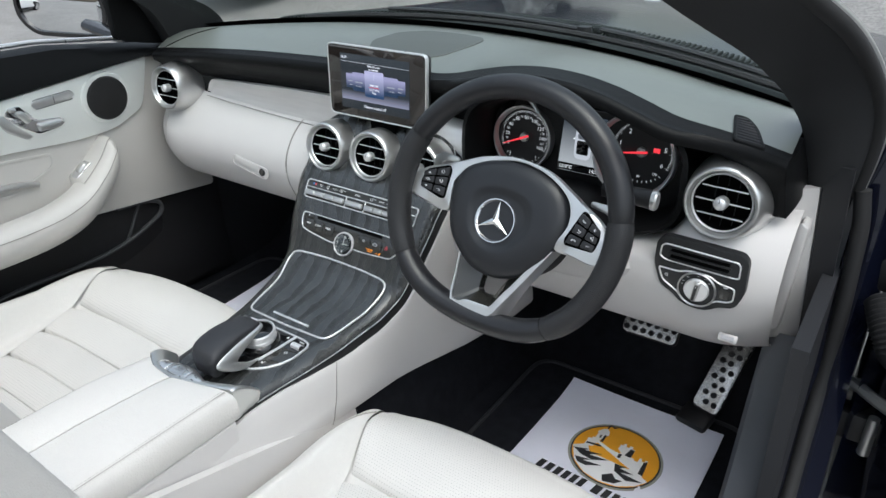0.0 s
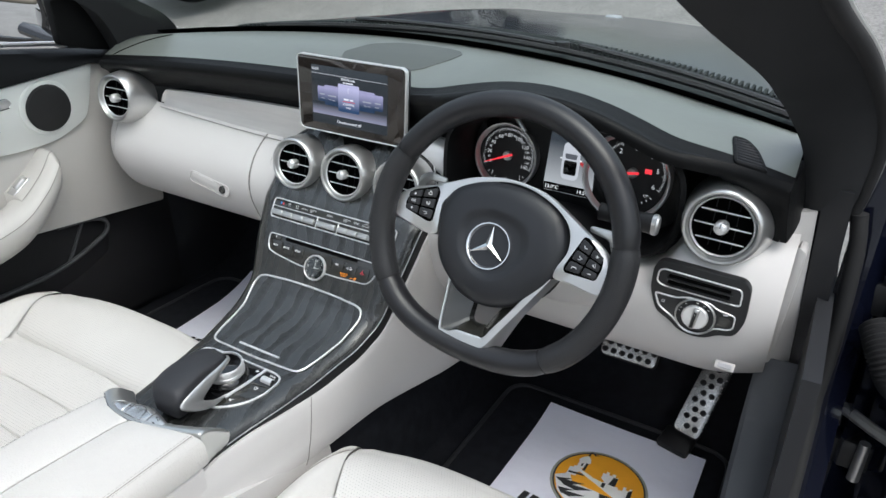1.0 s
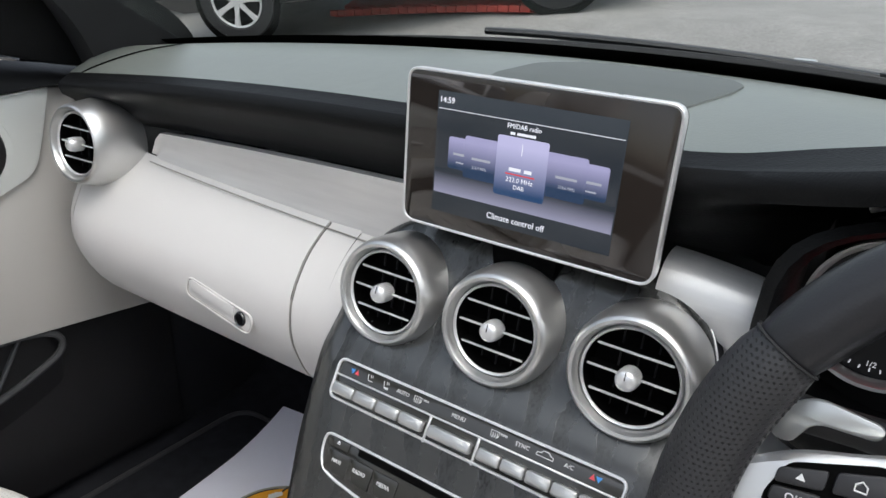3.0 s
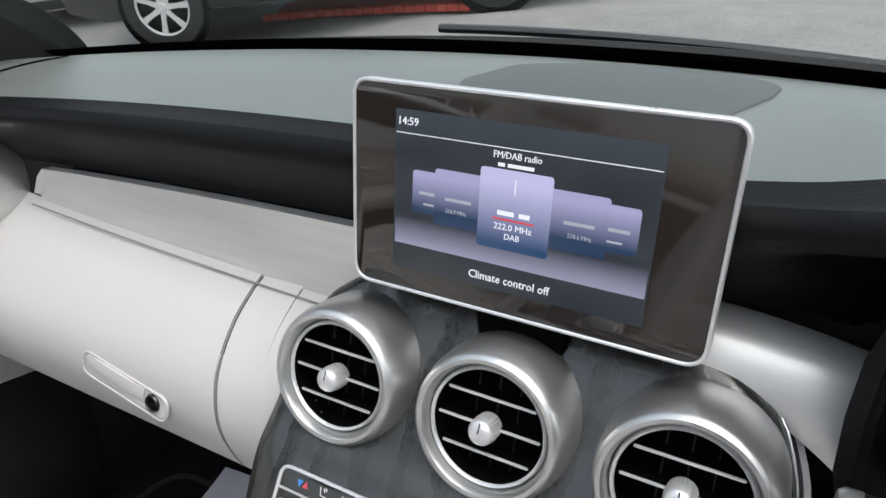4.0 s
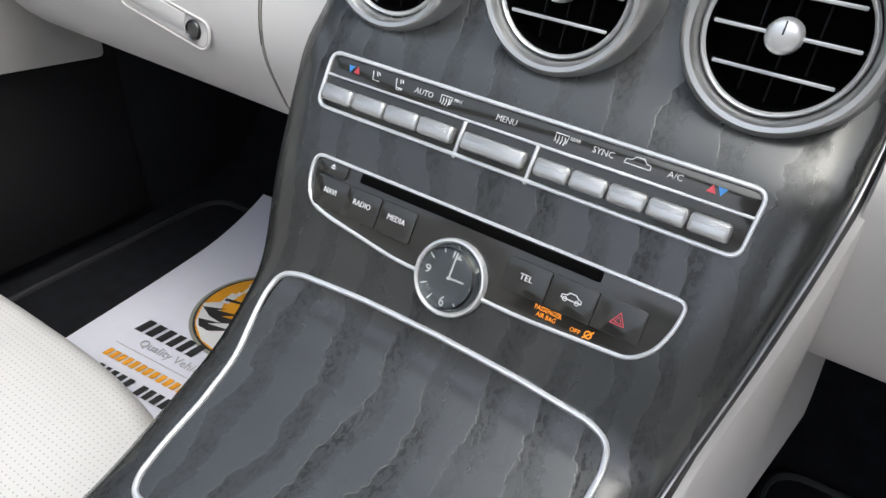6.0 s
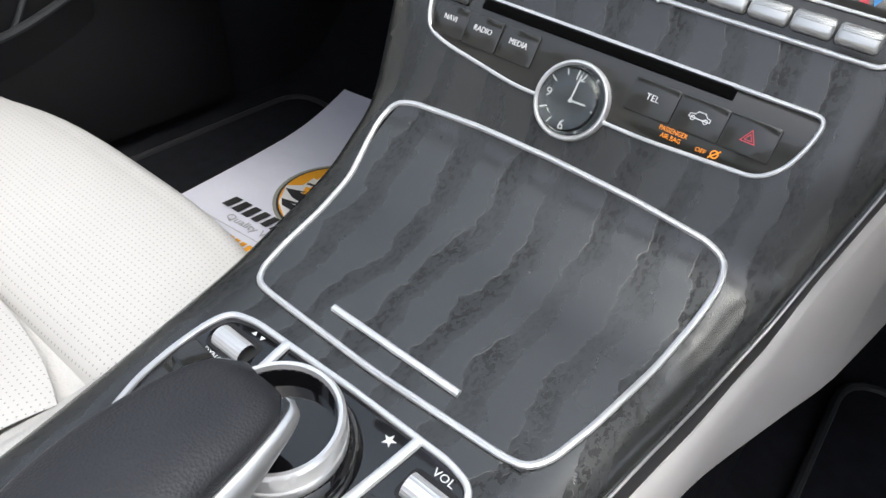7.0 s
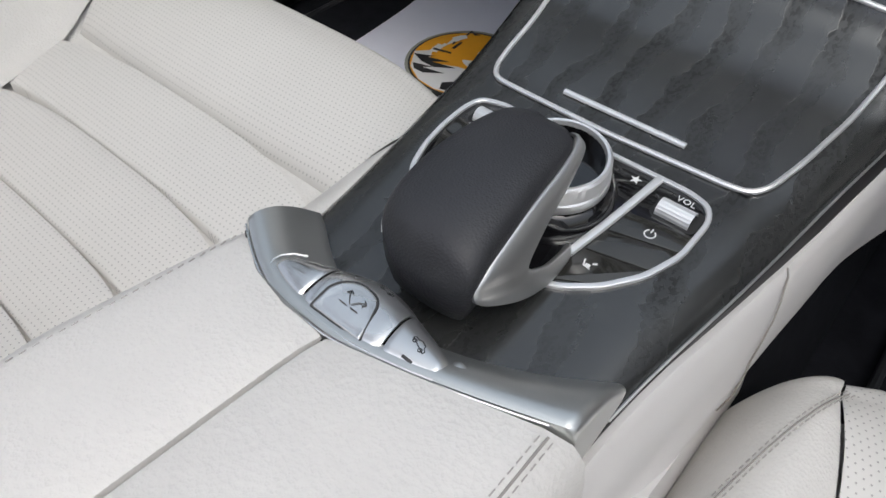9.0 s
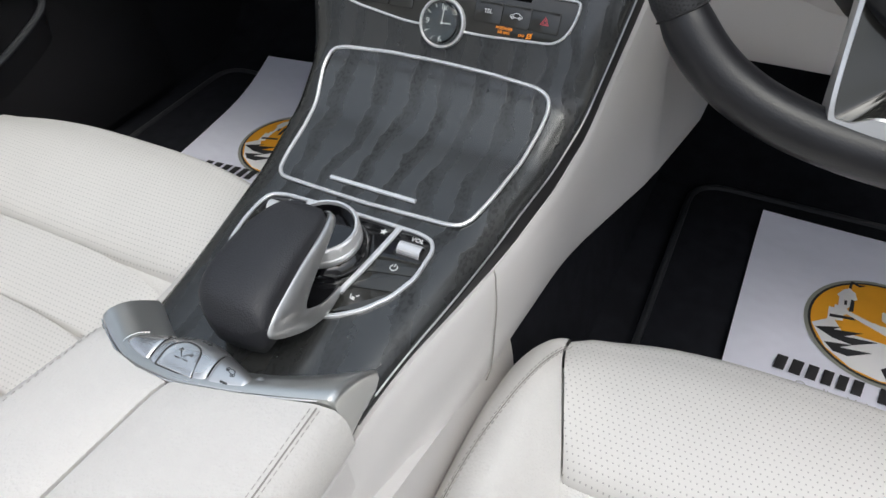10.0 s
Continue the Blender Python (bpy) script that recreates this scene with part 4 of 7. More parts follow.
def build_climate():
    c = thing("climate_panel", "silver-framed climate control strip with ridged keys", "control panel")
    o = rounded([(-.1275, .0170), (.1275, .0170), (.1262, -.0180), (-.1262, -.0180)], .0080, 6)
    P = on_stack(0, .1540)
    mk("backing", *prism(inset(o, .001), .0006, .0003), KEYCAP, c, place=P)
    fr = mk("frame", *band(o, .0022, .0024), BRIGHT, c, place=P)
    mk("rail", *box(.250, .0016, .0016, .0005, 1), BRIGHT, fr, place=lambda x, y, z: P(x, y + .0025, z + .0014))
    for x in (-.0275, .0163):
        mk("divider", *box(.0022, .021, .0020, .0006, 1), BRIGHT, fr, place=lambda a, b, z, x=x: P(x + a, b - .0085, z + .0012))
    sets = [(-.1222, -.0300, 4), (-.0250, .0138, 1), (.0188, .1190, 5)]
    for x0, x1, k in sets:
        w = (x1 - x0) / k
        for i in range(k):
            xc = x0 + w * (i + .5)
            kb = mk("key", *box(w - .0008, .0095, .0070, .0022, 3), SATIN, c, place=lambda a, b, z, xc=xc: P(xc + a, b - .0080, z + .0035))
            tagged(kb, "satin silver ridged key")
            ridges = join(*[moved(box(w * .84, .0005, .0006, .0002, 1), Matrix.Translation((0, .0008 + .0009 * q, .0069))) for q in range(4)])
            mk("ridged_strip", *ridges, SATIN, kb, place=lambda a, b, z, xc=xc: P(xc + a, b - .0080, z))
    tz = lambda u, dy=.0092: on_stack(u, .1540 - dy, .0007)
    for u, t in ((-.0586, "AUTO"), (-.0058, "MENU"), (.0490, "SYNC"), (.0856, "A/C")):
        letters(t, .0045, DIM_PRINT, c, tz(u))
    letters("MAX", .0024, PRINT, c, tz(-.0365, .0106))
    letters("REAR", .0024, PRINT, c, tz(.0335, .0106))
    letters("OFF", .0026, PRINT, c, tz(-.0750, .0066))
    tri = lambda sx, sy: ([(-.0022 * sx, -.0018 * sy, 0), (.0022 * sx, -.0018 * sy, 0), (0, .0022 * sy, 0), (-.0022 * sx, -.0018 * sy, .0003), (.0022 * sx, -.0018 * sy, .0003), (0, .0022 * sy, .0003)], [(0, 1, 2), (3, 4, 5), (0, 1, 4, 3), (1, 2, 5, 4), (2, 0, 3, 5)])
    for u, first, second in ((-.1105, BLUE_PRINT, RED_PRINT), (.1030, RED_PRINT, BLUE_PRINT)):
        mk("arrow_mark", *tri(1, -1 if u < 0 else 1), first, c, place=tz(u))
        mk("arrow_mark", *tri(1, 1 if u < 0 else -1), second, c, place=tz(u + .0045))
    # pictograms: seat airflow, defrost, car
    seat = [(-.003, .003), (-.0015, -.002), (.003, -.002)]
    for u in (-.0923, -.0757):
        mk("pictogram", *join(sweep([(x, y, 0) for x, y in seat], .0003, 5), sweep([(.0012, .0030, 0), (.0024, .0012, 0)], .0003, 5), sweep([(-.0002, .0030, 0), (.0008, .0006, 0)], .0003, 5)), PRINT, c, place=tz(u))
    for u in (-.0440, .0262):
        mk("pictogram", *join(sweep([(-.003, -.002, 0), (-.0036, .0022, 0), (.0036, .0022, 0), (.003, -.002, 0)], .0003, 5), *[sweep([(x, -.003, 0), (x + .0006, -.0008, 0), (x, .001, 0)], .00028, 5) for x in (-.0018, 0, .0018)]), PRINT, c, place=tz(u))
    mk("pictogram", *join(sweep([(x * .0011, y * .0011, 0) for x, y in ((-6, -1), (-5.6, .8), (-3, 1.2), (-1.6, 2.8), (2.2, 2.8), (3.8, 1.2), (5.8, .7), (6, -1))], .0003, 5), sweep([(-.0065, -.0012, 0), (.0065, -.0012, 0)], .0003, 5)), PRINT, c, place=tz(.0669))
    return c


build_climate()


def car_mark(k):
    return join(sweep([(x * k, y * k, 0) for x, y in ((-6, -1), (-5.6, .8), (-3, 1.2), (-1.6, 2.8), (2.2, 2.8), (3.8, 1.2), (5.8, .7), (6, -1))], .0003, 5), sweep([(-6 * k, -k, 0), (6 * k, -k, 0)], .0003, 5), *[sweep([(cx * k + 1.2 * k * math.cos(a), -1.2 * k + 1.2 * k * math.sin(a), 0) for a in [2 * math.pi * q / 10 for q in range(10)]], .00028, 5, closed=True) for cx in (-3.6, 3.6)])


def build_audio():
    a = thing("audio_panel", "gloss black audio panel with silver outline and disc slot", "control panel")
    P = on_stack(0, .2170)
    o = rounded([(-.1145, .0200), (.1145, .0200), (.1135, .0060), (.1085, -.0085), (.0985, -.0178), (.04, -.0215), (-.04, -.0215), (-.0930, -.0145), (-.1075, -.0100), (-.1135, .0030)], [.008, .008, .01, .01, .012, .01, .01, .010, .008, .010], 6)
    mk("backing", *prism(inset(o, .001), .0006, .0003), KEYCAP, a, place=P)
    mk("outline", *band(o, .0021, .0022), BRIGHT, a, place=P)
    mk("disc_slot", *box(.150, .0058, .0018, .0008, 2), VOID, a, place=lambda x, y, z: P(x - .003, y + .0150, z + .0007))
    mk("slot_lip", *box(.146, .0012, .0016, .0005, 1), BLACK, a, place=lambda x, y, z: P(x - .003, y + .0181, z + .0012))
    key = lambda w, h: prism(rounded([(-w / 2, h / 2), (w / 2, h / 2), (w / 2, -h / 2), (-w / 2, -h / 2)], .0016, 3), .0020, .0007)
    for u, t in ((-.0945, "NAVI"), (-.0710, "RADIO"), (-.0465, "MEDIA")):
        k = mk("key", *key(.0238, .0184), KEYCAP, a, place=on_stack(u, .2175))
        letters(t, .0046, PRINT, k, on_stack(u, .2162, .0021), squeeze=.9)
    ej = mk("eject_key", *key(.021, .0075), KEYCAP, a, place=on_stack(-.0980, .2030))
    mk("eject_mark", *join(box(.0034, .0006, .0003, .0001, 1), ([(-.0016, .0008, 0), (.0016, .0008, 0), (0, .0026, 0)], [(0, 1, 2)])), PRINT, ej, place=on_stack(-.0980, .2030, .0021))
    for u, t in ((.0365, "TEL"), (.0620, ""), (.0870, "!")):
        k = mk("key", *key(.0250, .0176), KEYCAP, a, place=on_stack(u, .2178))
        if t == "TEL":
            letters("TEL", .0046, PRINT, k, on_stack(u, .2172, .0021))
        elif t:
            for q, r in ((.0040, .00045), (.0020, .00035)):
                mk("hazard_triangle", *sweep([(q * math.cos(b), q * math.sin(b), 0) for b in (math.pi / 2, math.pi * 7 / 6, math.pi * 11 / 6)], r, 6, closed=True), glow("hazard_red", (1.0, .12, .16), .55), k, place=on_stack(u, .2182, .0022))
        else:
            mk("car_mark", *car_mark(.0009), PRINT, k, place=on_stack(u, .2176, .0022))
    amber = glow("amber_light", (1.0, .32, .02), 1.0)
    letters("PASSENGER", .0034, amber, a, on_stack(.0530, .2285, .0009), squeeze=.85)
    letters("AIR BAG", .0034, amber, a, on_stack(.0530, .2318, .0009), squeeze=.85)
    letters("OFF", .0032, amber, a, on_stack(.0690, .2318, .0009))
    mk("bag_mark", *join(sweep([(.0018 * math.cos(b), .0018 * math.sin(b), 0) for b in [2 * math.pi * q / 10 for q in range(10)]], .0004, 5, closed=True), sweep([(-.0024, -.0024, 0), (.0024, .0024, 0)], .0004, 5)), amber, a, place=on_stack(.0758, .2310, .0009))

    k = thing("analogue_clock", "round analogue clock with black face and silver rim", "clock")
    C = on_stack(-.0035, .2335)
    mk("rim", *lathe([(.0215, 0), (.0215, .0036), (.0208, .0048), (.0198, .0050), (.0188, .0040), (.0186, .0026)], 64), BRIGHT, k, place=C)
    face = mk("face", *lathe([(0, .0026), (.0187, .0026)], 48), material("clock_face", (.05, .056, .065), .22), k, place=C)
    for h in range(12):
        if h in (0, 3, 6, 9):
            continue
        b = math.pi / 2 - h * math.pi / 6
        mk("hour_mark", *box(.0036, .0007, .0003, .0001, 1), PRINT, face, place=lambda x, y, z, b=b: C(math.cos(b) * (.0150 + x) - math.sin(b) * y, math.sin(b) * (.0150 + x) + math.cos(b) * y, z + .0030))
    for t, x, y in (("12", 0, .0128), ("3", .0132, 0), ("6", 0, -.0130), ("9", -.0132, 0)):
        letters(t, .0066, PRINT, face, lambda a1, b1, z, x=x, y=y: C(a1 + x, b1 + y, z + .0030))
    mk("minute_ring", *join(*[moved(box(.0010, .0002, .0002, .00005, 1), pose(0, 0, 0, 0, 0, 6 * q) @ Matrix.Translation((.0178, 0, 0))) for q in range(60)]), PRINT, face, place=lambda x, y, z: C(x, y, z + .0029))
    for ln, w, ang, z0 in ((.0100, .0010, 3, .0034), (.0150, .0009, 88, .0038)):
        b = radians(ang)
        mk("pointer", *box(ln, w, .0004, .0001, 1), PRINT, k, place=lambda x, y, z, b=b, ln=ln, z0=z0: C(math.cos(b) * (x + ln / 2 - .001) - math.sin(b) * y, math.sin(b) * (x + ln / 2 - .001) + math.cos(b) * y, z + z0))
    mk("boss", *lathe([(0, .0046), (.0010, .0044), (.0012, .003)], 16), BRIGHT, k, place=C)
    gl = mk("crystal", *lathe([(0, .0058), (.010, .0055), (.0185, .0046)], 40), GLASS, k, place=C)
    gl.modifiers.new("thickness", "SOLIDIFY").thickness = .0006
    gl.visible_shadow = False


build_audio()


# ---- screen ----
def build_screen():
    s = thing("infotainment_screen", "freestanding tablet screen with gloss bezel and silver rim", "screen")
    M = pose(-.0012, .020, .0858, 89, 0, 0)
    o = rounded([(-.1070, .0625), (.1070, .0625), (.1062, -.0615), (-.1062, -.0615)], [.011, .011, .013, .013], 7)
    mk("housing", *rings_mesh([[(x * k, y * k, z) for x, y in o] for k, z in ((.80, -.024), (.95, -.020), (.995, -.010), (1.0, -.001))]), BLACK, s, place=M)
    mk("silver_rim", *band(o, .0022, .0016, base=-.006), BRIGHT, s, place=M)
    bez = mk("bezel", *prism(inset(o, .0021), .0008, .0004, base=-.004), BEZEL, s, place=M)
    mk("foot", *rings_mesh([[(x * w, y, z) for x, y in rounded([(-.045, .02), (.045, .02), (.045, -.02), (-.045, -.02)], .008, 3)] for w, z in ((.6, -.05), (.7, -.02), (.55, .02))]), VOID, s, place=Matrix.Translation((0, .052, .045)))
    D = M @ Matrix.Translation((-.0022, .0005, .0010))
    w, h = .0750, .0470
    dark = glow_fade("display_ground", (.025, .035, .055), (.10, .12, .16), 2, .06, .16, .8)
    disp = mk("display", *prism([(-w, h), (w, h), (w, -h), (-w, -h)], .0002, .0001), glow_fade("display_back", (.012, .017, .024), (.022, .030, .040), 2, .04, .14, 1.0), s, place=D)
    white, pale = glow("display_white", (.85, .87, .95), .9), glow("display_pale", (.55, .58, .68), .6)
    lilac = glow_fade("display_floor", (.30, .30, .42), (.018, .024, .034), 2, .0540, .0715, .9)
    mk("lit_floor", *prism([(-.074, -.0118), (.074, -.0118), (.074, -.0315), (-.074, -.0315)], .0003, .0001), lilac, disp, place=D)
    mk("upper_field", *prism([(-.074, .0335), (.074, .0335), (.074, -.0115), (-.074, -.0115)], .0004, .0001), glow_fade("display_mid", (.018, .024, .034), (.016, .022, .030), 2, .08, .125, .8), disp, place=D)
    mk("rule", *box(.148, .0005, .0002, .0001, 1), white, disp, place=D @ Matrix.Translation((0, .0340, .0005)))
    card_top = glow_fade("station_card", (.006, .030, .085), (.36, .35, .56), 2, .078, .098, .9)
    card_big = glow_fade("station_card_large", (.008, .045, .13), (.48, .47, .70), 2, .068, .102, .95)
    for x, cw, ch, y, z in ((-.0500, .025, .0245, .0018, .0005), (.0545, .025, .0245, .0018, .0005), (-.0310, .034, .0320, .0010, .0007), (.0345, .034, .0320, .0010, .0007), (.0005, .0415, .0445, .0005, .0009)):
        big = cw > .04
        outline = rounded([(-cw / 2, ch / 2), (cw / 2, ch / 2), (cw / 2, -ch / 2), (-cw / 2, -ch / 2)], .0022, 4)
        cd = mk("station_card", *prism(outline, .0002, .0001), card_big if big else card_top, disp, place=D @ Matrix.Translation((x, y, z)))
        Q = D @ Matrix.Translation((x, y, z + .0003))
        if big:
            mk("mast_mark", *box(.0006, .0085, .0001, .00004, 1), white, cd, place=Q @ Matrix.Translation((0, .0135, 0)))
            for bx, bw in ((-.0045, .0098), (.0062, .0062)):
                mk("title_bar", *box(bw, .0026, .0001, .00004, 1), white, cd, place=Q @ Matrix.Translation((bx, -.0015, 0)))
            mk("red_underline", *box(.024, .0010, .0001, .00004, 1), glow("display_red", (.8, .05, .06), .8), cd, place=Q @ Matrix.Translation((0, -.0050, 0)))
            letters("222.0 MHz", .0050, white, cd, Q @ Matrix.Translation((0, -.0092, 0)))
            letters("DAB", .0046, white, cd, Q @ Matrix.Translation((0, -.0145, 0)))
        else:
            mk("title_bar", *box(cw * .48, .0019, .0001, .00004, 1), pale, cd, place=Q @ Matrix.Translation((math.copysign(.002, x), -.0005, 0)))
            if cw > .03:
                letters("216.9 MHz" if x < 0 else "218.6 MHz", .0034, pale, cd, Q @ Matrix.Translation((math.copysign(.003, x), -.0072, 0)), squeeze=.85)
            else:
                mk("text_bar", *box(cw * .4, .0012, .0001, .00004, 1), pale, cd, place=Q @ Matrix.Translation((0, -.0068, 0)))
    letters("14:59", .0062, white, disp, D @ Matrix.Translation((-.0735, .0405, .0006)), align="LEFT")
    letters("FM/DAB radio", .0052, white, disp, D @ Matrix.Translation((.0, .0300, .0006)), squeeze=.9)
    for bx, bw in ((-.0085, .0040), (.0025, .0150)):
        mk("title_bar", *box(bw, .0020, .0002, .0001, 1), white, disp, place=D @ Matrix.Translation((bx, .0250, .0010)))
    letters("Climate control off", .0068, white, disp, D @ Matrix.Translation((.0, -.0400, .0006)), squeeze=.92)


build_screen()


# ---- instrument cluster ----
def build_cluster():
    c = thing("instrument_cluster", "twin-dial instrument cluster with central colour display", "instrument cluster")
    mk("backplate", *prism(rounded([(.135, .080), (.52, .080), (.535, -.062), (.15, -.062)], .03, 5), .004, .001), BLACK, c, place=lambda x, z, h: Vector((x, .121 - h, z)))
    oval = lambda x0, x1, z0, z1, y, n=40: [((x0 + x1) / 2 + (x1 - x0) / 2 * math.copysign(abs(math.cos(a)) ** .6, math.cos(a)), y, (z0 + z1) / 2 + (z1 - z0) / 2 * math.copysign(abs(math.sin(a)) ** .6, math.sin(a))) for a in [2 * math.pi * k / n for k in range(n)]]
    mk("binnacle", *rings_mesh([oval(.168, .534, -.078, .108, .030), oval(.176, .528, -.074, .104, .026), oval(.182, .524, -.070, .100, .034), oval(.186, .522, -.066, .092, .116)], caps=False), SOFT_BLACK, c, "black hooded surround")
    red = glow("needle_red", (1.0, .05, .07), .9)
    face = material("dial_face", (.012, .012, .013), .45)
    lit = glow("dial_print", (.85, .87, .9), .5)
    for cx, cz, r, big, ang in ((.241, .0150, .050, False, 203), (.441, .0270, .0595, True, 190)):
        T = pose(cx, .112, cz, 84, 0, 0)
        ring = mk("dial_ring", *lathe([(r + (.0035 if big else .002), -.004), (r + (.0040 if big else .002), .010), (r + .0028, .0145), (r + .0005, .0140), (r - .0015, .011), (r - .003, .004)], 64), BRIGHT if big else SATIN, c, place=T @ Matrix.Translation((0, 0, .030 if big else 0)))
        dl = mk("dial", *lathe([(0, .002), (r, .002)], 48), face, c, place=T)
        rm = r * .88 if not big else r * .80
        ticks = []
        for k in range(81):
            b = radians(205 - 230 * k / 80)
            L = .006 if k % 10 == 0 else .0035
            ticks.append(moved(box(L, .0006, .0003, .0001, 1), T @ pose(0, 0, .0025) @ pose(0, 0, 0, 0, 0, math.degrees(b)) @ Matrix.Translation((rm - L / 2, 0, 0))))
        tagged(mk("scale_marks", *join(*ticks), lit, dl), kind="stuff")
        nums = ["0", "20", "40", "60", "80", "100", "120", "140", "160"] if not big else ["0", "1", "2", "3", "4", "5", "6"]
        for k, t in enumerate(nums):
            b = radians(205 - 230 * k / (len(nums) - 1))
            letters(t, .0084 if not big else .0100, lit, dl, T @ Matrix.Translation((math.cos(b) * (rm - .0115), math.sin(b) * (rm - .0115), .0026)))
            if not big and k < 8:
                b -= radians(230 / 16)
                letters(str(20 * k + 10), .0050, lit, dl, T @ Matrix.Translation((math.cos(b) * (rm - .0105), math.sin(b) * (rm - .0105), .0026)))
        b = radians(ang)
        nd = mk("needle", *rings_mesh([[(q, s * w, z) for s, z in ((-1, .007), (1, .007), (1, .0085), (-1, .0085))] for q, w in ((-.010, .0016), (.0, .0018), (rm - .004, .0005))]), red, dl, place=T @ pose(0, 0, 0, 0, 0, ang))
        mk("needle_boss", *lathe([(0, .0070), (.0065, .0068), (.0078, .0055), (.0078, .002)], 24), SATIN, dl, place=T)
        for k, t in enumerate(("0", "1/2", "1") if not big else ("40", "80", "120")):
            letters(t, .0055, lit, dl, T @ Matrix.Translation((-.024 + .024 * k, -.030 - .008 * (k == 1), .0026)))
        tagged(mk("lower_marks", *join(*[moved(box(.0030, .0010, .0003, .0001, 1), T @ pose(0, 0, .0025) @ pose(0, 0, 0, 0, 0, 225 + 9 * q) @ Matrix.Translation((rm - .002, 0, 0))) for q in range(11)]), lit, dl), kind="stuff")
        if big:
            mk("warning_light", *box(.010, .007, .0004, .002, 2), red, dl, place=T @ Matrix.Translation((.022, .006, .003)))
    S = pose(.3465, .108, .0215, 86, 0, 0)
    scr = mk("display", *prism(rounded([(-.036, .046), (.036, .046), (.040, -.046), (-.040, -.046)], .002, 3), .001, .0003), glow_fade("cluster_display", (.50, .52, .55), (.035, .045, .06), 2, -.012, .055, .8), c, place=S)
    mk("status_band", *prism([(-.039, -.033), (.039, -.033), (.040, -.0455), (-.040, -.0455)], .0014, .0002), GLOSS, scr, place=S)
    wh = glow("cluster_white", (.9, .92, .95), .9)
    letters("13.0°C", .0082, wh, scr, S @ Matrix.Translation((-.037, -.0395, .0018)), align="LEFT")
    letters("14:59", .0082, wh, scr, S @ Matrix.Translation((.024, -.0395, .0018)))
    body = rounded([(-.013, .034), (.013, .034), (.0145, .0), (.0135, -.024), (-.0135, -.024), (-.0145, .0)], .009, 5)
    cm = mk("car_body", *prism(body, .0018, .0006, base=.001), glow("car_grey", (.62, .64, .70), .8), scr, "white car seen from above", place=S)
    mk("car_windscreen", *prism(rounded([(-.0100, .0165), (.0100, .0165), (.0085, .0085), (-.0085, .0085)], .002, 4), .0022, .0002), glow("car_glass", (.16, .17, .20), .6), cm, place=S)
    mk("car_cabin", *prism(rounded([(-.0102, .006), (.0102, .006), (.0100, -.016), (-.0100, -.016)], .003, 4), .0022, .0002), GLOSS, cm, place=S)
    for sx in (-1, 1):
        mk("car_mirror", *prism([(sx * .0140, .0100), (sx * .0175, .0085), (sx * .0175, .0070), (sx * .0140, .0075)][::sx], .0016, .0002), wh, cm, place=S)
    mk("open_door_mark", *prism([(.015, .010), (.027, -.002), (.027, -.007), (.015, .003)], .0014, .0002), glow("door_red", (.6, .05, .06), .7), cm, place=S)
    # bright arch over the left dial
    mk("bright_arch", *sweep([(.214 + .07 * k / 12, .085 - .015 * k / 12, .091 + .012 * math.sin(math.pi * k / 12) - .02 * (k / 12) ** 2) for k in range(13)], .003, 8), BRIGHT, c)


build_cluster()


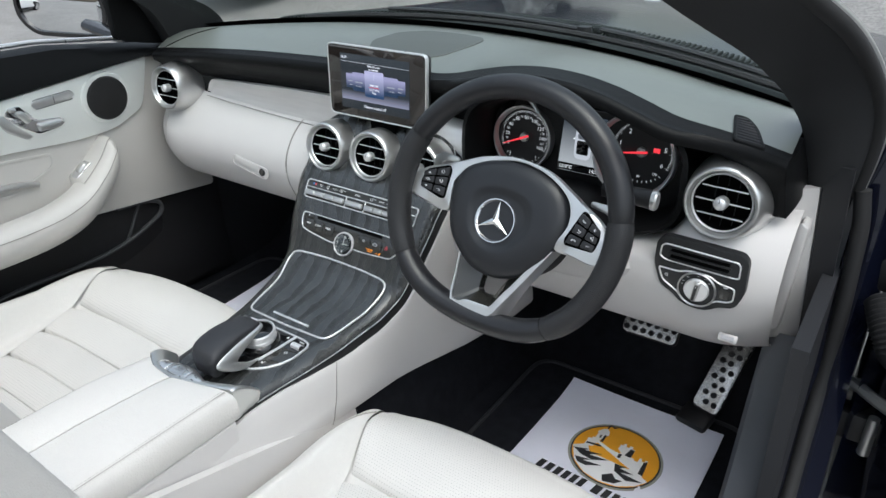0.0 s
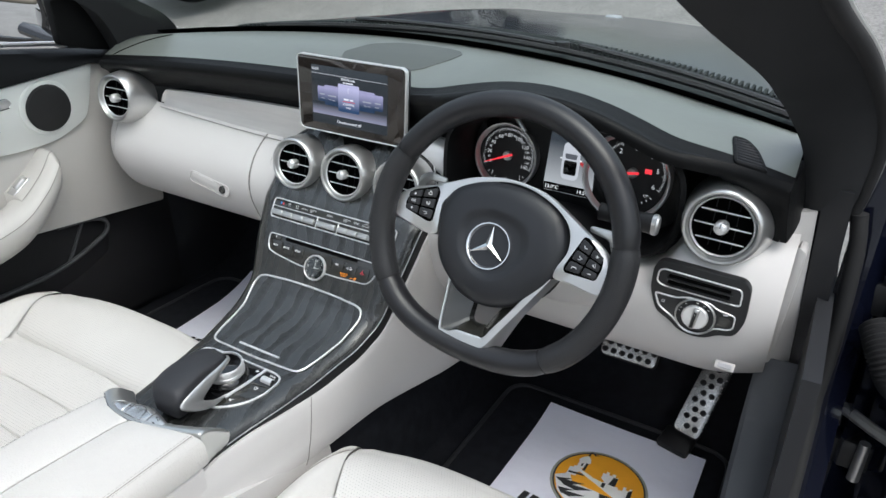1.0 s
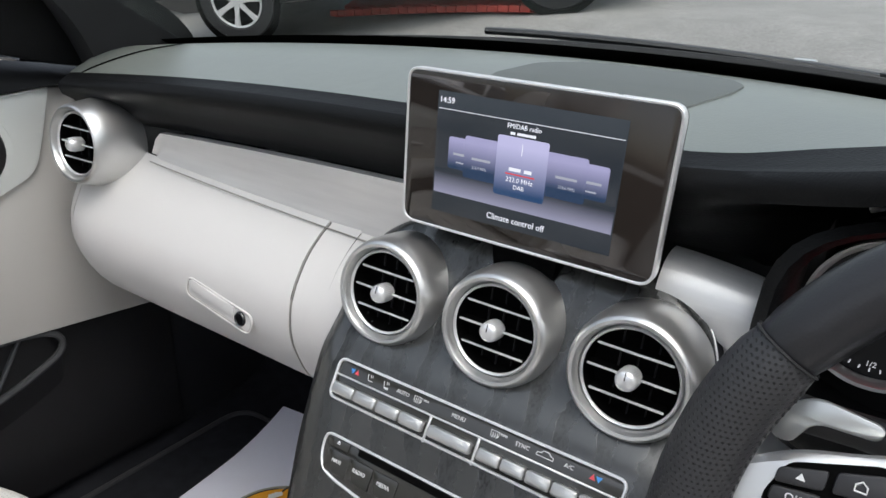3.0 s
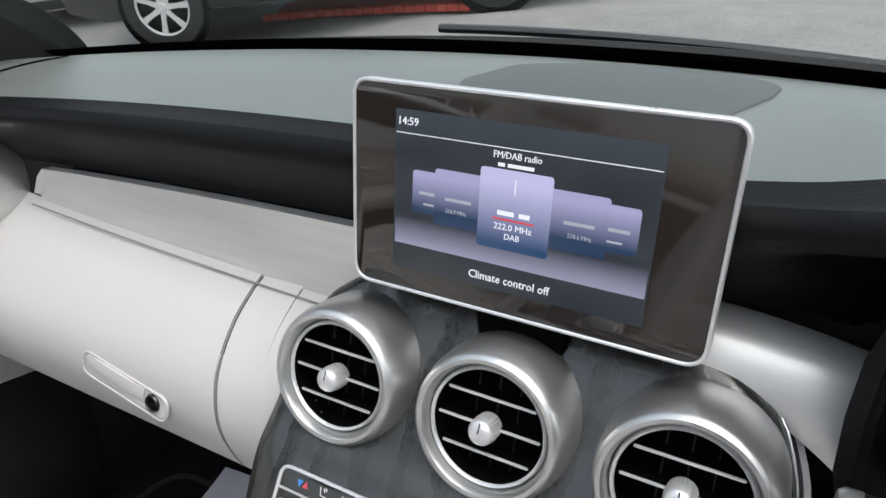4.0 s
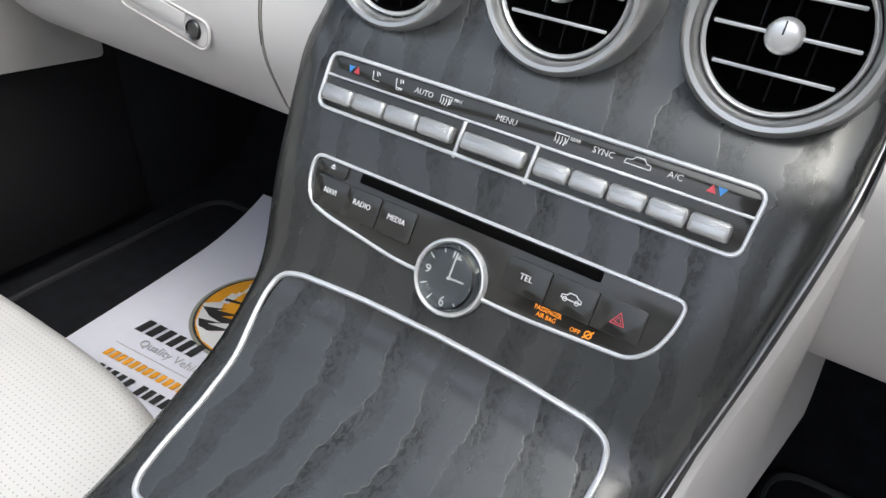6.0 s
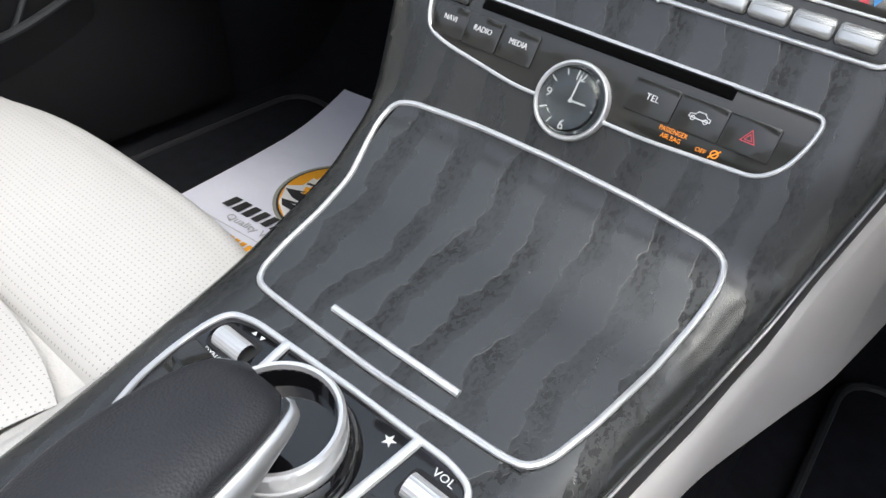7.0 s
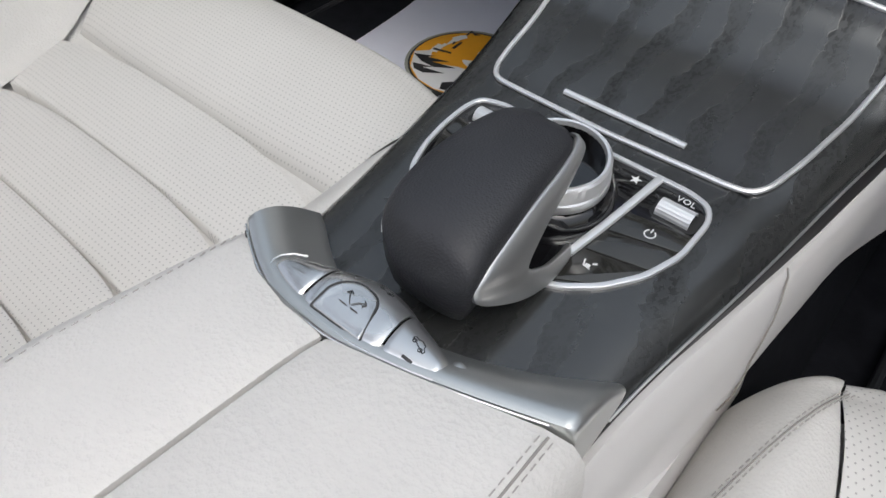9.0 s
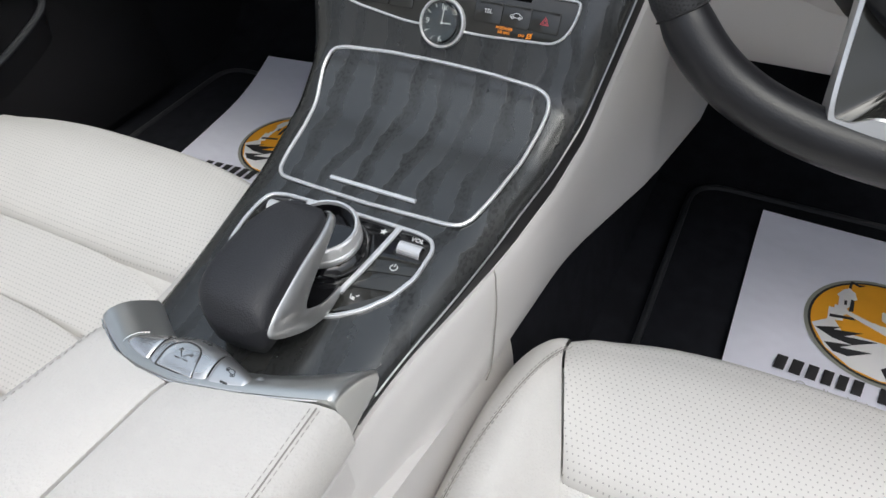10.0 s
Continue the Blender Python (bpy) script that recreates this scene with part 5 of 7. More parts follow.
# ---- steering wheel ----
def build_wheel():
    w = thing("steering_wheel", "flat-bottomed black leather steering wheel with silver spokes", "steering wheel")
    M = pose(.3442, -.147, -.0032, 72.4, 0, 0) @ pose(0, 0, 0, 0, 0, -4.8)
    MS = pose(.340, -.139, -.020, 65, 0, 0)
    R = .1650

    def rim_pt(a):
        x, y = R * math.cos(a), R * math.sin(a)
        if y < 0:
            lim = -.1717
            y = -(((-y / R) ** -6 + (-lim / R) ** -6) ** (-1 / 6)) * R if y < -1e-4 else y
            x *= 1 + .024 * max(0, -math.sin(a)) ** 2
        return Vector((x, y, 0))

    def rim(a0, a1, name, mat, r, label):
        n = max(10, int(abs(a1 - a0) / 3))
        rings = []
        for k in range(n + 1):
            a = radians(a0 + (a1 - a0) * k / n)
            p, q = rim_pt(a - .01), rim_pt(a + .01)
            t = (q - p).normalized()
            out = t.cross(Vector((0, 0, 1)))
            c = rim_pt(a)
            e = min(k, n - k) / n
            rr = r * (1 - .10 * math.exp(-e * n / .7))
            rings.append([c + out * rr * math.cos(b) * .98 + Vector((0, 0, rr * 1.12 * math.sin(b))) for b in [2 * math.pi * j / 22 for j in range(22)]])
        return mk(name, *rings_mesh(rings), mat, w, label, place=M)
    rim(14, 155, "rim_top", RIM_LEATHER, .0163, "smooth black leather")
    rim(155, 218, "rim_grip", RIM_PERF, .0172, "perforated black leather grip")
    rim(-50, 14, "rim_grip", RIM_PERF, .0172, "perforated black leather grip")
    rim(218, 310, "rim_bottom", RIM_LEATHER, .0166, "smooth black leather")
    for ang in (14, 155, 218, -50):
        a = radians(ang)
        out = rim_pt(a).normalized()
        mk("rim_seam", *sweep([rim_pt(a) + out * .0158 * math.cos(b) + Vector((0, 0, .0178 * math.sin(b))) for b in [2 * math.pi * k / 24 for k in range(24)]], .0007, 5, closed=True), RUBBER, w, place=M)
    # inner stitching
    for a0, a1 in ((158, 216), (-48, 12)):
        st = []
        for k in range(int(abs(a1 - a0) / 1.5)):
            a = radians(a0 + 1.5 * k)
            c = rim_pt(a) * (1 - .0158 / R)
            st.append(moved(box(.0012, .0030, .0010, .0003, 1), M @ Matrix.Translation(c + Vector((0, 0, .006))) @ Matrix.Rotation(a + .4, 4, "Z")))
        tagged(mk("stitching", *join(*st), RUBBER, w), kind="stuff")

    # airbag cover: rounded shield, domed
    o = rounded([(-.084, .030), (-.072, .064), (-.028, .084), (.030, .084), (.080, .064), (.099, .028), (.092, -.020), (.050, -.066), (.010, -.078), (-.030, -.070), (-.074, -.030)], .026, 5)
    rings = [[(x * k, y * k, z) for x, y in o] for k, z in ((.96, -.035), (1.0, -.012), (1.0, -.002), (.985, .004), (.95, .0085), (.86, .0125), (.74, .0150), (.58, .0160), (.52, .0160), (.47, .0135), (.40, .0125), (.2, .0125), (.02, .0125))]
    ab = mk("airbag_cover", *rings_mesh(rings), PAD_BLACK, w, "domed black grained centre pad", place=MS)
    E = MS @ Matrix.Translation((.0, .0, .0135))
    mk("emblem_ring", *lathe([(.0262, -.001), (.0282, .0022), (.0296, .0022), (.0302, -.001)], 56), CHROME, ab, place=E)
    star = []
    for k in range(3):
        a = math.pi / 2 + k * 2 * math.pi / 3 - .05
        b, c = a + math.pi / 3, a - math.pi / 3
        tip = (.0268 * math.cos(a), .0268 * math.sin(a), .0004)
        l, r = (.0050 * math.cos(b), .0050 * math.sin(b), .0004), (.0050 * math.cos(c), .0050 * math.sin(c), .0004)
        star.append(([(0, 0, .0032), l, tip, r], [(0, 1, 2), (0, 2, 3), (1, 2, 3)]))
    for ray in star:
        mk("emblem_ray", *ray, CHROME, ab, place=E, sharp=10)
    for x, y, a in ((-.045, .020, 20), (.056, .016, -20), (.004, -.046, 0)):
        mk("dimple", *sweep([(-.005, .001, 0), (0, -.0012, 0), (.005, .001, 0)], .0007, 6), BLACK, ab, place=MS @ Matrix.Translation((x, y, .0148)) @ pose(0, 0, 0, 0, 0, a))

    # silver arch over the pad, running out into both spokes
    arch_o = [(-.156, .024), (-.146, .038), (-.126, .051), (-.098, .060), (-.072, .070), (-.040, .0815), (.004, .0875), (.052, .0805), (.092, .060), (.118, .044), (.138, .032), (.150, .018), (.157, .000), (.158, -.012)]
    arch_i = [(-.157, .017), (-.150, .010), (-.118, .000), (-.080, -.002), (-.080, .038), (-.050, .068), (.004, .083), (.052, .075), (.090, .050), (.098, .018), (.086, -.014), (.112, -.020), (.140, -.024), (.154, -.020)]
    so, si = spline(arch_o, 66), spline(arch_i, 66)
    rings = []
    for a, b in zip(so, si):
        a, b = Vector((*a, 0)), Vector((*b, 0))
        z = .0075
        rings.append([a + Vector((0, 0, -.008)), a + Vector((0, 0, z - .0025)), a.lerp(b, .06) + Vector((0, 0, z)), a.lerp(b, .5) + Vector((0, 0, z + .0006)), a.lerp(b, .94) + Vector((0, 0, z)), b + Vector((0, 0, z - .0025)), b + Vector((0, 0, -.008))])
    mk("silver_spokes", *rings_mesh(rings), SPOKE, w, "satin silver arch with two side spokes", place=MS)
    padl = rounded([(-.134, .030), (-.127, .047), (-.092, .059), (-.086, .052), (-.088, .012), (-.095, .010), (-.132, .020)], .004, 4)
    padr = rounded([(.114, .040), (.120, .040), (.143, .020), (.144, .008), (.140, -.008), (.100, -.007), (.098, .0)], .004, 4)
    thumb = material("thumb_key_black", (.022, .022, .024), .42, bump=[(700, .1)])
    arrow = ([(-.0020, -.0012, 0), (.0020, -.0012, 0), (0, .0018, 0)], [(0, 1, 2)])
    ph = sweep([(-.002, .0015, 0), (-.001, -.001, 0), (.002, -.0018, 0)], .0006, 5)
    marks = {"left": (arrow, sweep([(-.0022, -.002, 0), (-.0022, .0006, 0), (0, .0024, 0), (.0022, .0006, 0), (.0022, -.002, 0)], .00045, 5, closed=True), "OK", join(ph, sweep([(.002, .002, 0), (.003, 0, 0), (.002, -.0025, 0)], .0004, 5)), ([(x, -y, z) for x, y, z in arrow[0]], arrow[1]), sweep([(-.003, .001, 0), (.002, .001, 0), (.002, -.0015, 0), (-.001, -.0015, 0)], .0004, 5)),
             "right": (ph, join(box(.004, .0008, .0003, .0001, 1), box(.0008, .004, .0003, .0001, 1)), join(sweep([(-.001, .002, 0), (0, 0, 0), (.003, -.001, 0)], .0005, 5), sweep([(-.002, -.0025, 0), (.002, -.0025, 0)], .0004, 5)), join(box(.002, .002, .0003, .0001, 1), sweep([(.0008, -.0018, 0), (.0026, -.0026, 0), (.0026, .0026, 0), (.0008, .0018, 0)], .0004, 5)), sweep([(-.003, -.001, 0), (-.002, .0008, 0), (.002, .0008, 0), (.003, -.001, 0)], .0006, 5), box(.004, .0008, .0003, .0001, 1))}
    for nm, pad, quad in (("left", padl, ((-.1315, .0440), (-.0885, .0575), (-.0895, .0125), (-.1335, .0200))), ("right", padr, ((.1145, .0395), (.1440, .0215), (.1405, -.0075), (.0995, -.0045)))):
        kp = mk("key_pad", *prism(pad, .0082, .0006), VOID, w, "black thumb keys", place=MS)
        P4 = [Vector((*q, 0)) for q in quad]
        at = lambda u, v: P4[0].lerp(P4[1], u).lerp(P4[3].lerp(P4[2], u), v)
        for row in range(3):
            for col in range(2):
                g = .03
                cell = [at(col / 2 + g, row / 3 + g), at(col / 2 + .5 - g, row / 3 + g), at(col / 2 + .5 - g, row / 3 + .333 - g), at(col / 2 + g, row / 3 + .333 - g)]
                key = mk("thumb_key", *prism(rounded([(p.x, p.y) for p in cell], .0022, 3), .0100, .0009), thumb, kp, place=MS)
                m = sum(cell, Vector()) / 4
                mark = marks[nm][row * 2 + col]
                Z = MS @ Matrix.Translation((m.x, m.y, .0103))
                if isinstance(mark, str):
                    letters(mark, .0048, PRINT, kp, Z)
                else:
                    mk("key_mark", *mark, PRINT, kp, place=Z)

    # lower V spoke
    vo = [(-.047, -.050), (-.0435, -.112), (-.0385, -.125), (-.028, -.1300), (.014, -.1305), (.026, -.1250), (.038, -.1060), (.090, -.018)]
    vi = [(-.0105, -.056), (-.0115, -.090), (-.0110, -.0975), (-.006, -.1015), (.009, -.1015), (.0150, -.0990), (.026, -.0780), (.056, -.036)]
    so, si = spline(vo, 48), spline(vi, 48)
    rings, dark = [], []
    for k, (a, b) in enumerate(zip(so, si)):
        a, b = Vector((*a, 0)), Vector((*b, 0))
        q = k / 48
        part_bright = smooth([(0, .10), (.2, .12), (.34, .30), (.42, .54), (.6, .56), (.68, .50), (.8, .46), (1, .46)], q)
        up = min(1, max(0, (-a.y - .080) / .035))
        lift = .0030 * up * up * (3 - 2 * up)
        m = a.lerp(b, part_bright)
        a.z, m.z, b.z = lift, lift * .8, lift * .35 - .006
        rings.append([a + Vector((0, -.020 * up, -.022)), a + Vector((0, -.002 * up, .002)), a.lerp(m, .18) + Vector((0, 0, .0060)), a.lerp(m, .9) + Vector((0, 0, .0062)), m + Vector((0, 0, .0050)), m + Vector((0, 0, -.010))])
        dark.append([m + Vector((0, 0, .0040)), m.lerp(b, .3) + Vector((0, 0, .0005)), b + Vector((0, 0, -.006)), b + Vector((0, 0, -.022)), m + Vector((0, 0, -.012))])
    mk("lower_spoke", *rings_mesh(rings), SPOKE, w, "silver V-shaped lower spoke", place=MS, sharp=30)
    mk("spoke_inset", *rings_mesh(dark), KEYCAP, w, "dark satin inner slope", place=MS, sharp=40)
    mk("hub", *lathe([(.075, -.09), (.072, -.05), (.060, -.03), (.0, -.03)], 40), BLACK, w, place=MS)

    # shift paddles behind the rim
    for sgn in (-1, 1):
        o = rounded([(sgn * .100, .046), (sgn * .128, .048), (sgn * .140, .036), (sgn * .141, .014), (sgn * .132, .014), (sgn * .126, .032), (sgn * .100, .036)], .006, 4)
        mk("shift_paddle", *prism([(x * 1.03, y * .75 + .013) for x, y in o], .003, .0012), CAP_METAL, w, "silver shift paddle", place=M @ Matrix.Translation((0, 0, -.042)))

    # column stalks
    for nm, a, b, lab in (("gear_stalk", (.44, -.03, .015), (.521, -.049, .021), "black column stalk with silver tip"), ("wiper_stalk", (.27, -.01, -.012), (.172, .012, -.026), "black column stalk with printed symbols")):
        st = thing(nm, lab, "column stalk")
        a, b = Vector(a), Vector(b)
        mk("lever", *rings_mesh([[a.lerp(b, t) + Vector((0, sy * r * .8, sz * r)) for sy, sz in [(math.cos(q), math.sin(q)) for q in [2 * math.pi * k / 14 for k in range(14)]]] for t, r in ((0, .012), (.3, .011), (.7, .0125), (.9, .0135))]), BLACK, st)
        mk("tip", *rings_mesh([[a.lerp(b, t) + Vector((0, math.cos(q) * r * .8, math.sin(q) * r)) for q in [2 * math.pi * k / 14 for k in range(14)]] for t, r in ((.9, .0138), (.97, .0138), (1.0, .0115))]), SATIN, st)


build_wheel()


# ---- light switch, start button ----
def build_switches():
    s = thing("light_switch_panel", "black light switch panel with silver outlines and rotary knob", "switch panel")
    P = lambda x, z, h: Vector((x, -.0055 - h + 1.2 * max(0, -(z + .13)) ** 1.3, z))
    o = rounded([(.5165, -.052), (.526, -.0415), (.630, -.0440), (.6385, -.054), (.6405, -.100), (.632, -.124), (.610, -.1285), (.598, -.139), (.581, -.143), (.563, -.139), (.550, -.127), (.528, -.116), (.5165, -.085)], .009, 4)
    mk("plate", *prism(o, .0035, .0015, base=-.01), SWITCH_BLACK, s, place=P)
    up = rounded([(.5235, -.056), (.530, -.0515), (.6265, -.0545), (.6305, -.060), (.6310, -.0785), (.6250, -.0800), (.531, -.0775), (.5225, -.0725)], .004, 4)
    mk("slot_outline", *band(up, .0022, .0050, base=.003), BRIGHT, s, place=P)
    for dz in (-.0045, .0045):
        mk("slot", *box(.078, .003, .0042, .001, 1), VOID, s, place=lambda x, y, z, dz=dz: P(.577 + x, -.0655 + dz + z - .02 * x, .0040 + y))
    for dz in (-.009, .0, .009):
        mk("slot_blade", *box(.084, .003, .0030, .0010, 2), BLACK, s, place=lambda x, y, z, dz=dz: P(.577 + x, -.0655 + dz + z - .02 * x, .0046 + y))
    lo = rounded([(.5225, -.0880), (.552, -.0885), (.566, -.0835), (.594, -.0835), (.606, -.0905), (.629, -.0935), (.6290, -.113), (.622, -.1175), (.606, -.1200), (.597, -.1310), (.580, -.1360), (.564, -.1320), (.553, -.1205), (.531, -.1085)], .006, 4)
    mk("lower_outline", *band(lo, .0022, .0050, base=.003), BRIGHT, s, place=P)
    K = lambda x, y, z: P(.5800 + x, -.1090 + y, .004 + z)
    mk("knob_ring", *lathe([(.0262, 0), (.0262, .0025), (.0250, .0036), (.0238, .0026)], 48), SATIN, s, place=K)
    mk("knob_scale", *lathe([(.0240, .0006), (.0170, .0018)], 48), SWITCH_BLACK, s, place=K)
    kb = mk("knob", *lathe([(.0172, 0), (.0170, .0040), (.0155, .0054), (0, .0054)], 40), BRIGHT, s, place=K)
    mk("knob_grip", *box(.0090, .030, .0070, .0028, 3), SATIN, kb, place=lambda x, y, z: K(x * (.85 + 6 * y) + .12 * y, y, z + .0070))
    mk("grip_inlay", *box(.0042, .024, .0012, .0005, 1), SWITCH_BLACK, kb, place=lambda x, y, z: K(x + .12 * y - .0004, y - .001, z + .0104))
    mk("knob_line", *box(.0008, .0030, .0004, .0001, 1), PRINT, kb, place=lambda x, y, z: K(x + .0006, y + .008, z + .0112))
    for k, (ax, ay) in enumerate(((-.0205, .004), (-.0195, .009), (-.014, .0160), (.0, .0208), (.009, .0188), (.0150, .0140))):
        mk("scale_mark", *box(.0030, .0009, .0003, .0001, 1), PRINT, s, place=lambda x, y, z, ax=ax, ay=ay: K(ax + x, ay + y, .0022 + z))
    mk("fog_mark", *sweep([(.5345, -.0975, .004), (.5380, -.0975, .004), (.5380, -.1005, .004), (.5345, -.1005, .004)], .0004, 5, closed=True), PRINT, s, place=P)
    mk("brake_key", *prism(rounded([(.609, -.0980), (.6240, -.1000), (.6230, -.1130), (.608, -.1140)], .003, 3), .0052, .001, base=.003), KEYCAP, s, place=P)
    mk("brake_mark", *box(.0060, .0020, .0003, .0001, 1), PRINT, s, place=lambda x, y, z: P(.616 + x, -.0960 + y, .0040 + z))
    lv = thing("release_lever", "pale grey bonnet release tab under the knee panel", "lever")
    mk("tab", *box(.026, .012, .005, .002, 2), VINYL, lv, place=pose(.628, .0175, -.186, 62, 0, 0))
    mk("label", *box(.018, .007, .002, .0008, 1), GREY_INK, lv, place=pose(.628, .0150, -.1845, 62, 0, 0))
    st = thing("start_button", "round silver-rimmed start button", "button")
    S = pose(.468, .004, -.108, 86, 0, 0)
    mk("surround", *lathe([(.024, -.01), (.024, .004), (.022, .006), (.0195, .005)], 40), SATIN, st, place=S)
    mk("cap", *lathe([(.0195, 0), (.0185, .004), (0, .005)], 40), CAP_METAL, st, place=S)


build_switches()


# ---- palm rest controller and its plate ----
def build_controller():
    p = thing("control_plate", "gloss black key plate with silver outline on the console", "control panel")
    o2 = [(-.0785, .4430), (-.064, .4385), (0, .4365), (.058, .4365), (.0715, .4400), (.0770, .4500), (.0768, .479), (.069, .502), (.056, .5205), (.040, .5335), (.020, .541), (0, .5425), (-.034, .540), (-.058, .530), (-.072, .515), (-.0790, .496), (-.0820, .476), (-.0820, .455)]
    o = rounded([(u, -s) for u, s in o2], .006, 4)
    P = lambda x, y, z: stack(x, -y, z)
    mk("backing", *prism(inset(o, .001), .0007, .0003), GLOSS, p, place=P)
    mk("silver_outline", *band(o, .0031, .0026), BRIGHT, p, place=P)
    for sgn in (-1, 1):
        mk("silver_rib", *sweep([stack(sgn * (.0410 - .0095 * (k / 10) ** 1.15), .439 + .074 * k / 10, .0016) for k in range(11)], .0026, 8, flat=.75, up=(0, 0, 1)), BRIGHT, p)
        rib = lambda q: .0440 - .0125 * max(0, (q - .439) / .096) ** 1.15
        rim = lambda q: smooth([(.4525, .0738), (.479, .0738), (.502, .0660), (.5205, .0532), (.5335, .037)], q)
        for (a0, b0), (a1, b1) in (((.4695, .4650), (.4865, .4780)), ((.4872, .4787), (.5040, .4965)), ((.5047, .4972), (.5315, .5180))):
            wide = rim(b0) + (.003 if sgn < 0 else 0)
            key = [(sgn * rib(a0), -a0), (sgn * wide, -b0), (sgn * (rim(b1) + (.003 if sgn < 0 else 0)), -b1), (sgn * rib(a1), -a1)]
            mk("key", *prism(rounded(key, .0010, 3), .0020, .0004), KEYCAP, p, place=P)
        # thumb wheel in its well
        wl = mk("roller_well", *prism(rounded([(sgn * .0475, -.4475), (sgn * .0735, -.4475), (sgn * .0735, -.4640), (sgn * .0475, -.4640)], .004, 4), .0011, .0003), RUBBER, p, place=P)
        rings = []
        for k in range(40):
            g = .0003 if k % 2 else 0
            a = 2 * math.pi * k / 40
            rings.append([(q, (.0058 - g) * math.cos(a), (.0058 - g) * math.sin(a)) for q in (-.0095, -.009, .009, .0095)])
        mk("roller", *rings_mesh(rings, closed=False, caps=False, loop=True), BRIGHT, wl, "ribbed silver thumb wheel", place=lambda x, y, z: stack(sgn * .0600 + x, .4565 - y, .0012 + z))
    letters("VOL", .0056, PRINT, p, on_stack(.0600, .4452, .0012))
    letters("DYNAMIC", .0042, PRINT, p, on_stack(-.0600, .4665, .0012))
    for dx, sg in ((.0, 1), (.005, -1)):
        mk("arrow_mark", *([(-.0015, -.001 * sg, 0), (.0015, -.001 * sg, 0), (0, .0015 * sg, 0)], [(0, 1, 2)]), PRINT, p, place=on_stack(-.0580 + dx, .4450, .0012))
    mk("power_mark", *join(sweep([(.0028 * math.cos(a), .0028 * math.sin(a), 0) for a in [math.pi / 2 + .6 + (2 * math.pi - 1.2) * k / 16 for k in range(17)]], .0004, 5), sweep([(0, .0008, 0), (0, .0036, 0)], .0004, 5)), PRINT, p, place=on_stack(.0565, .4765, .0022))
    mk("seat_mark", *join(sweep([(-.0030, .0026, 0), (-.0018, -.0010, 0), (.0020, -.0016, 0)], .0005, 5), sweep([(.0014, .0020, 0), (.0034, .0034, 0)], .0005, 5), box(.0026, .0020, .0004, .0002, 1)), PRINT, p, place=on_stack(.0435, .5130, .0022))
    pts = []
    for k in range(10):
        a, r = math.pi / 2 + k * math.pi / 5, (.0034 if k % 2 == 0 else .0014)
        pts.append((r * math.cos(a), r * math.sin(a)))
    mk("star_mark", *prism(pts, .0003, .0001), PRINT, p, place=on_stack(.0310, .4465, .0009))

    d = thing("rotary_dial", "knurled silver rotary controller on gloss black base", "dial")
    C = lambda x, y, z: stack(x, .4790 - y, z)
    mk("base", *lathe([(.034, .0), (.0335, .004), (.031, .009), (.029, .0105)], 48), GLOSS, d, place=C)
    rings = []
    for k in range(120):
        a, g = 2 * math.pi * k / 120, (.00025 if k % 2 else 0)
        rings.append([((r - g * m) * math.cos(a), (r - g * m) * math.sin(a), z) for r, z, m in ((.0280, .0100, 0), (.0288, .0110, 1), (.0288, .0160, 1), (.0280, .0168, 0), (.0280, .0185, 0), (.0286, .0190, 0), (.0283, .0255, 0), (.0270, .0270, 0), (.0254, .0268, 0), (.0246, .0240, 0))])
    mk("ring", *rings_mesh(rings, closed=False, caps=False, loop=True), BRIGHT, d, "knurled silver ring", place=C)
    mk("well", *lathe([(.0247, .0245), (.0238, .014), (0, .013)], 40), GLOSS, d, place=C)

    t = thing("touchpad", "black leather palm rest touchpad with silver edges", "touchpad")
    L = 40

    def sec(q):
        """Cross-section from the rounded rear (q 0) to the front lip (q 1): y, left and right edge, top, seam, underside."""
        y = -.4045 + .1095 * q
        xl = smooth([(0, -.0100), (.02, -.0180), (.05, -.0240), (.10, -.0288), (.18, -.0318), (.3, -.0338), (.5, -.0342), (.7, -.0326), (.85, -.0296), (.94, -.0252), (1.0, -.0160)], q)
        xr = smooth([(0, .0110), (.02, .0190), (.05, .0245), (.09, .0258), (.21, .0242), (.4, .0214), (.54, .0190), (.8, .0150), (.93, .0112), (1.0, .0030)], q)
        top = smooth([(0, -.2360), (.02, -.2285), (.06, -.2200), (.12, -.2150), (.22, -.2118), (.4, -.2098), (.6, -.2096), (.8, -.2112), (.93, -.2138), (1.0, -.2190)], q)
        seam = smooth([(0, -.2400), (.06, -.2358), (.15, -.2310), (.3, -.2268), (.5, -.2232), (.8, -.2208), (1.0, -.2215)], q)
        low = smooth([(0, -.2500), (.08, -.2570), (.3, -.2580), (.42, -.2480), (.6, -.2380), (.8, -.2300), (1.0, -.2260)], q)
        return y, xl, xr, top, seam, low
    rings = []
    for k in range(L + 1):
        y, xl, xr, top, seam, low = sec((k / L) ** 1.35)
        cx, w = (xl + xr) / 2, (xr - xl) / 2
        ring = []
        for a in [math.pi * j / 28 for j in range(29)]:
            base = seam + .0045 * max(0, -math.cos(a)) * min(1, (k / L) * 6)
            ring.append((cx + w * math.copysign(abs(math.cos(a)) ** .74, math.cos(a)), y, base + max(.001, top - base) * abs(math.sin(a)) ** .58))
        ring += [(cx - w * .97, y, seam - (seam - low) * .4), (cx - w * .80, y, low), (cx + w * .80, y, low), (cx + w * .97, y, seam - (seam - low) * .4)]
        rings.append(ring)
    mk("palm_rest", *rings_mesh(rings), PALM, t, "black grained leather pad", sharp=60)
    edge = [sec(.07 + .91 * k / 50) for k in range(51)]
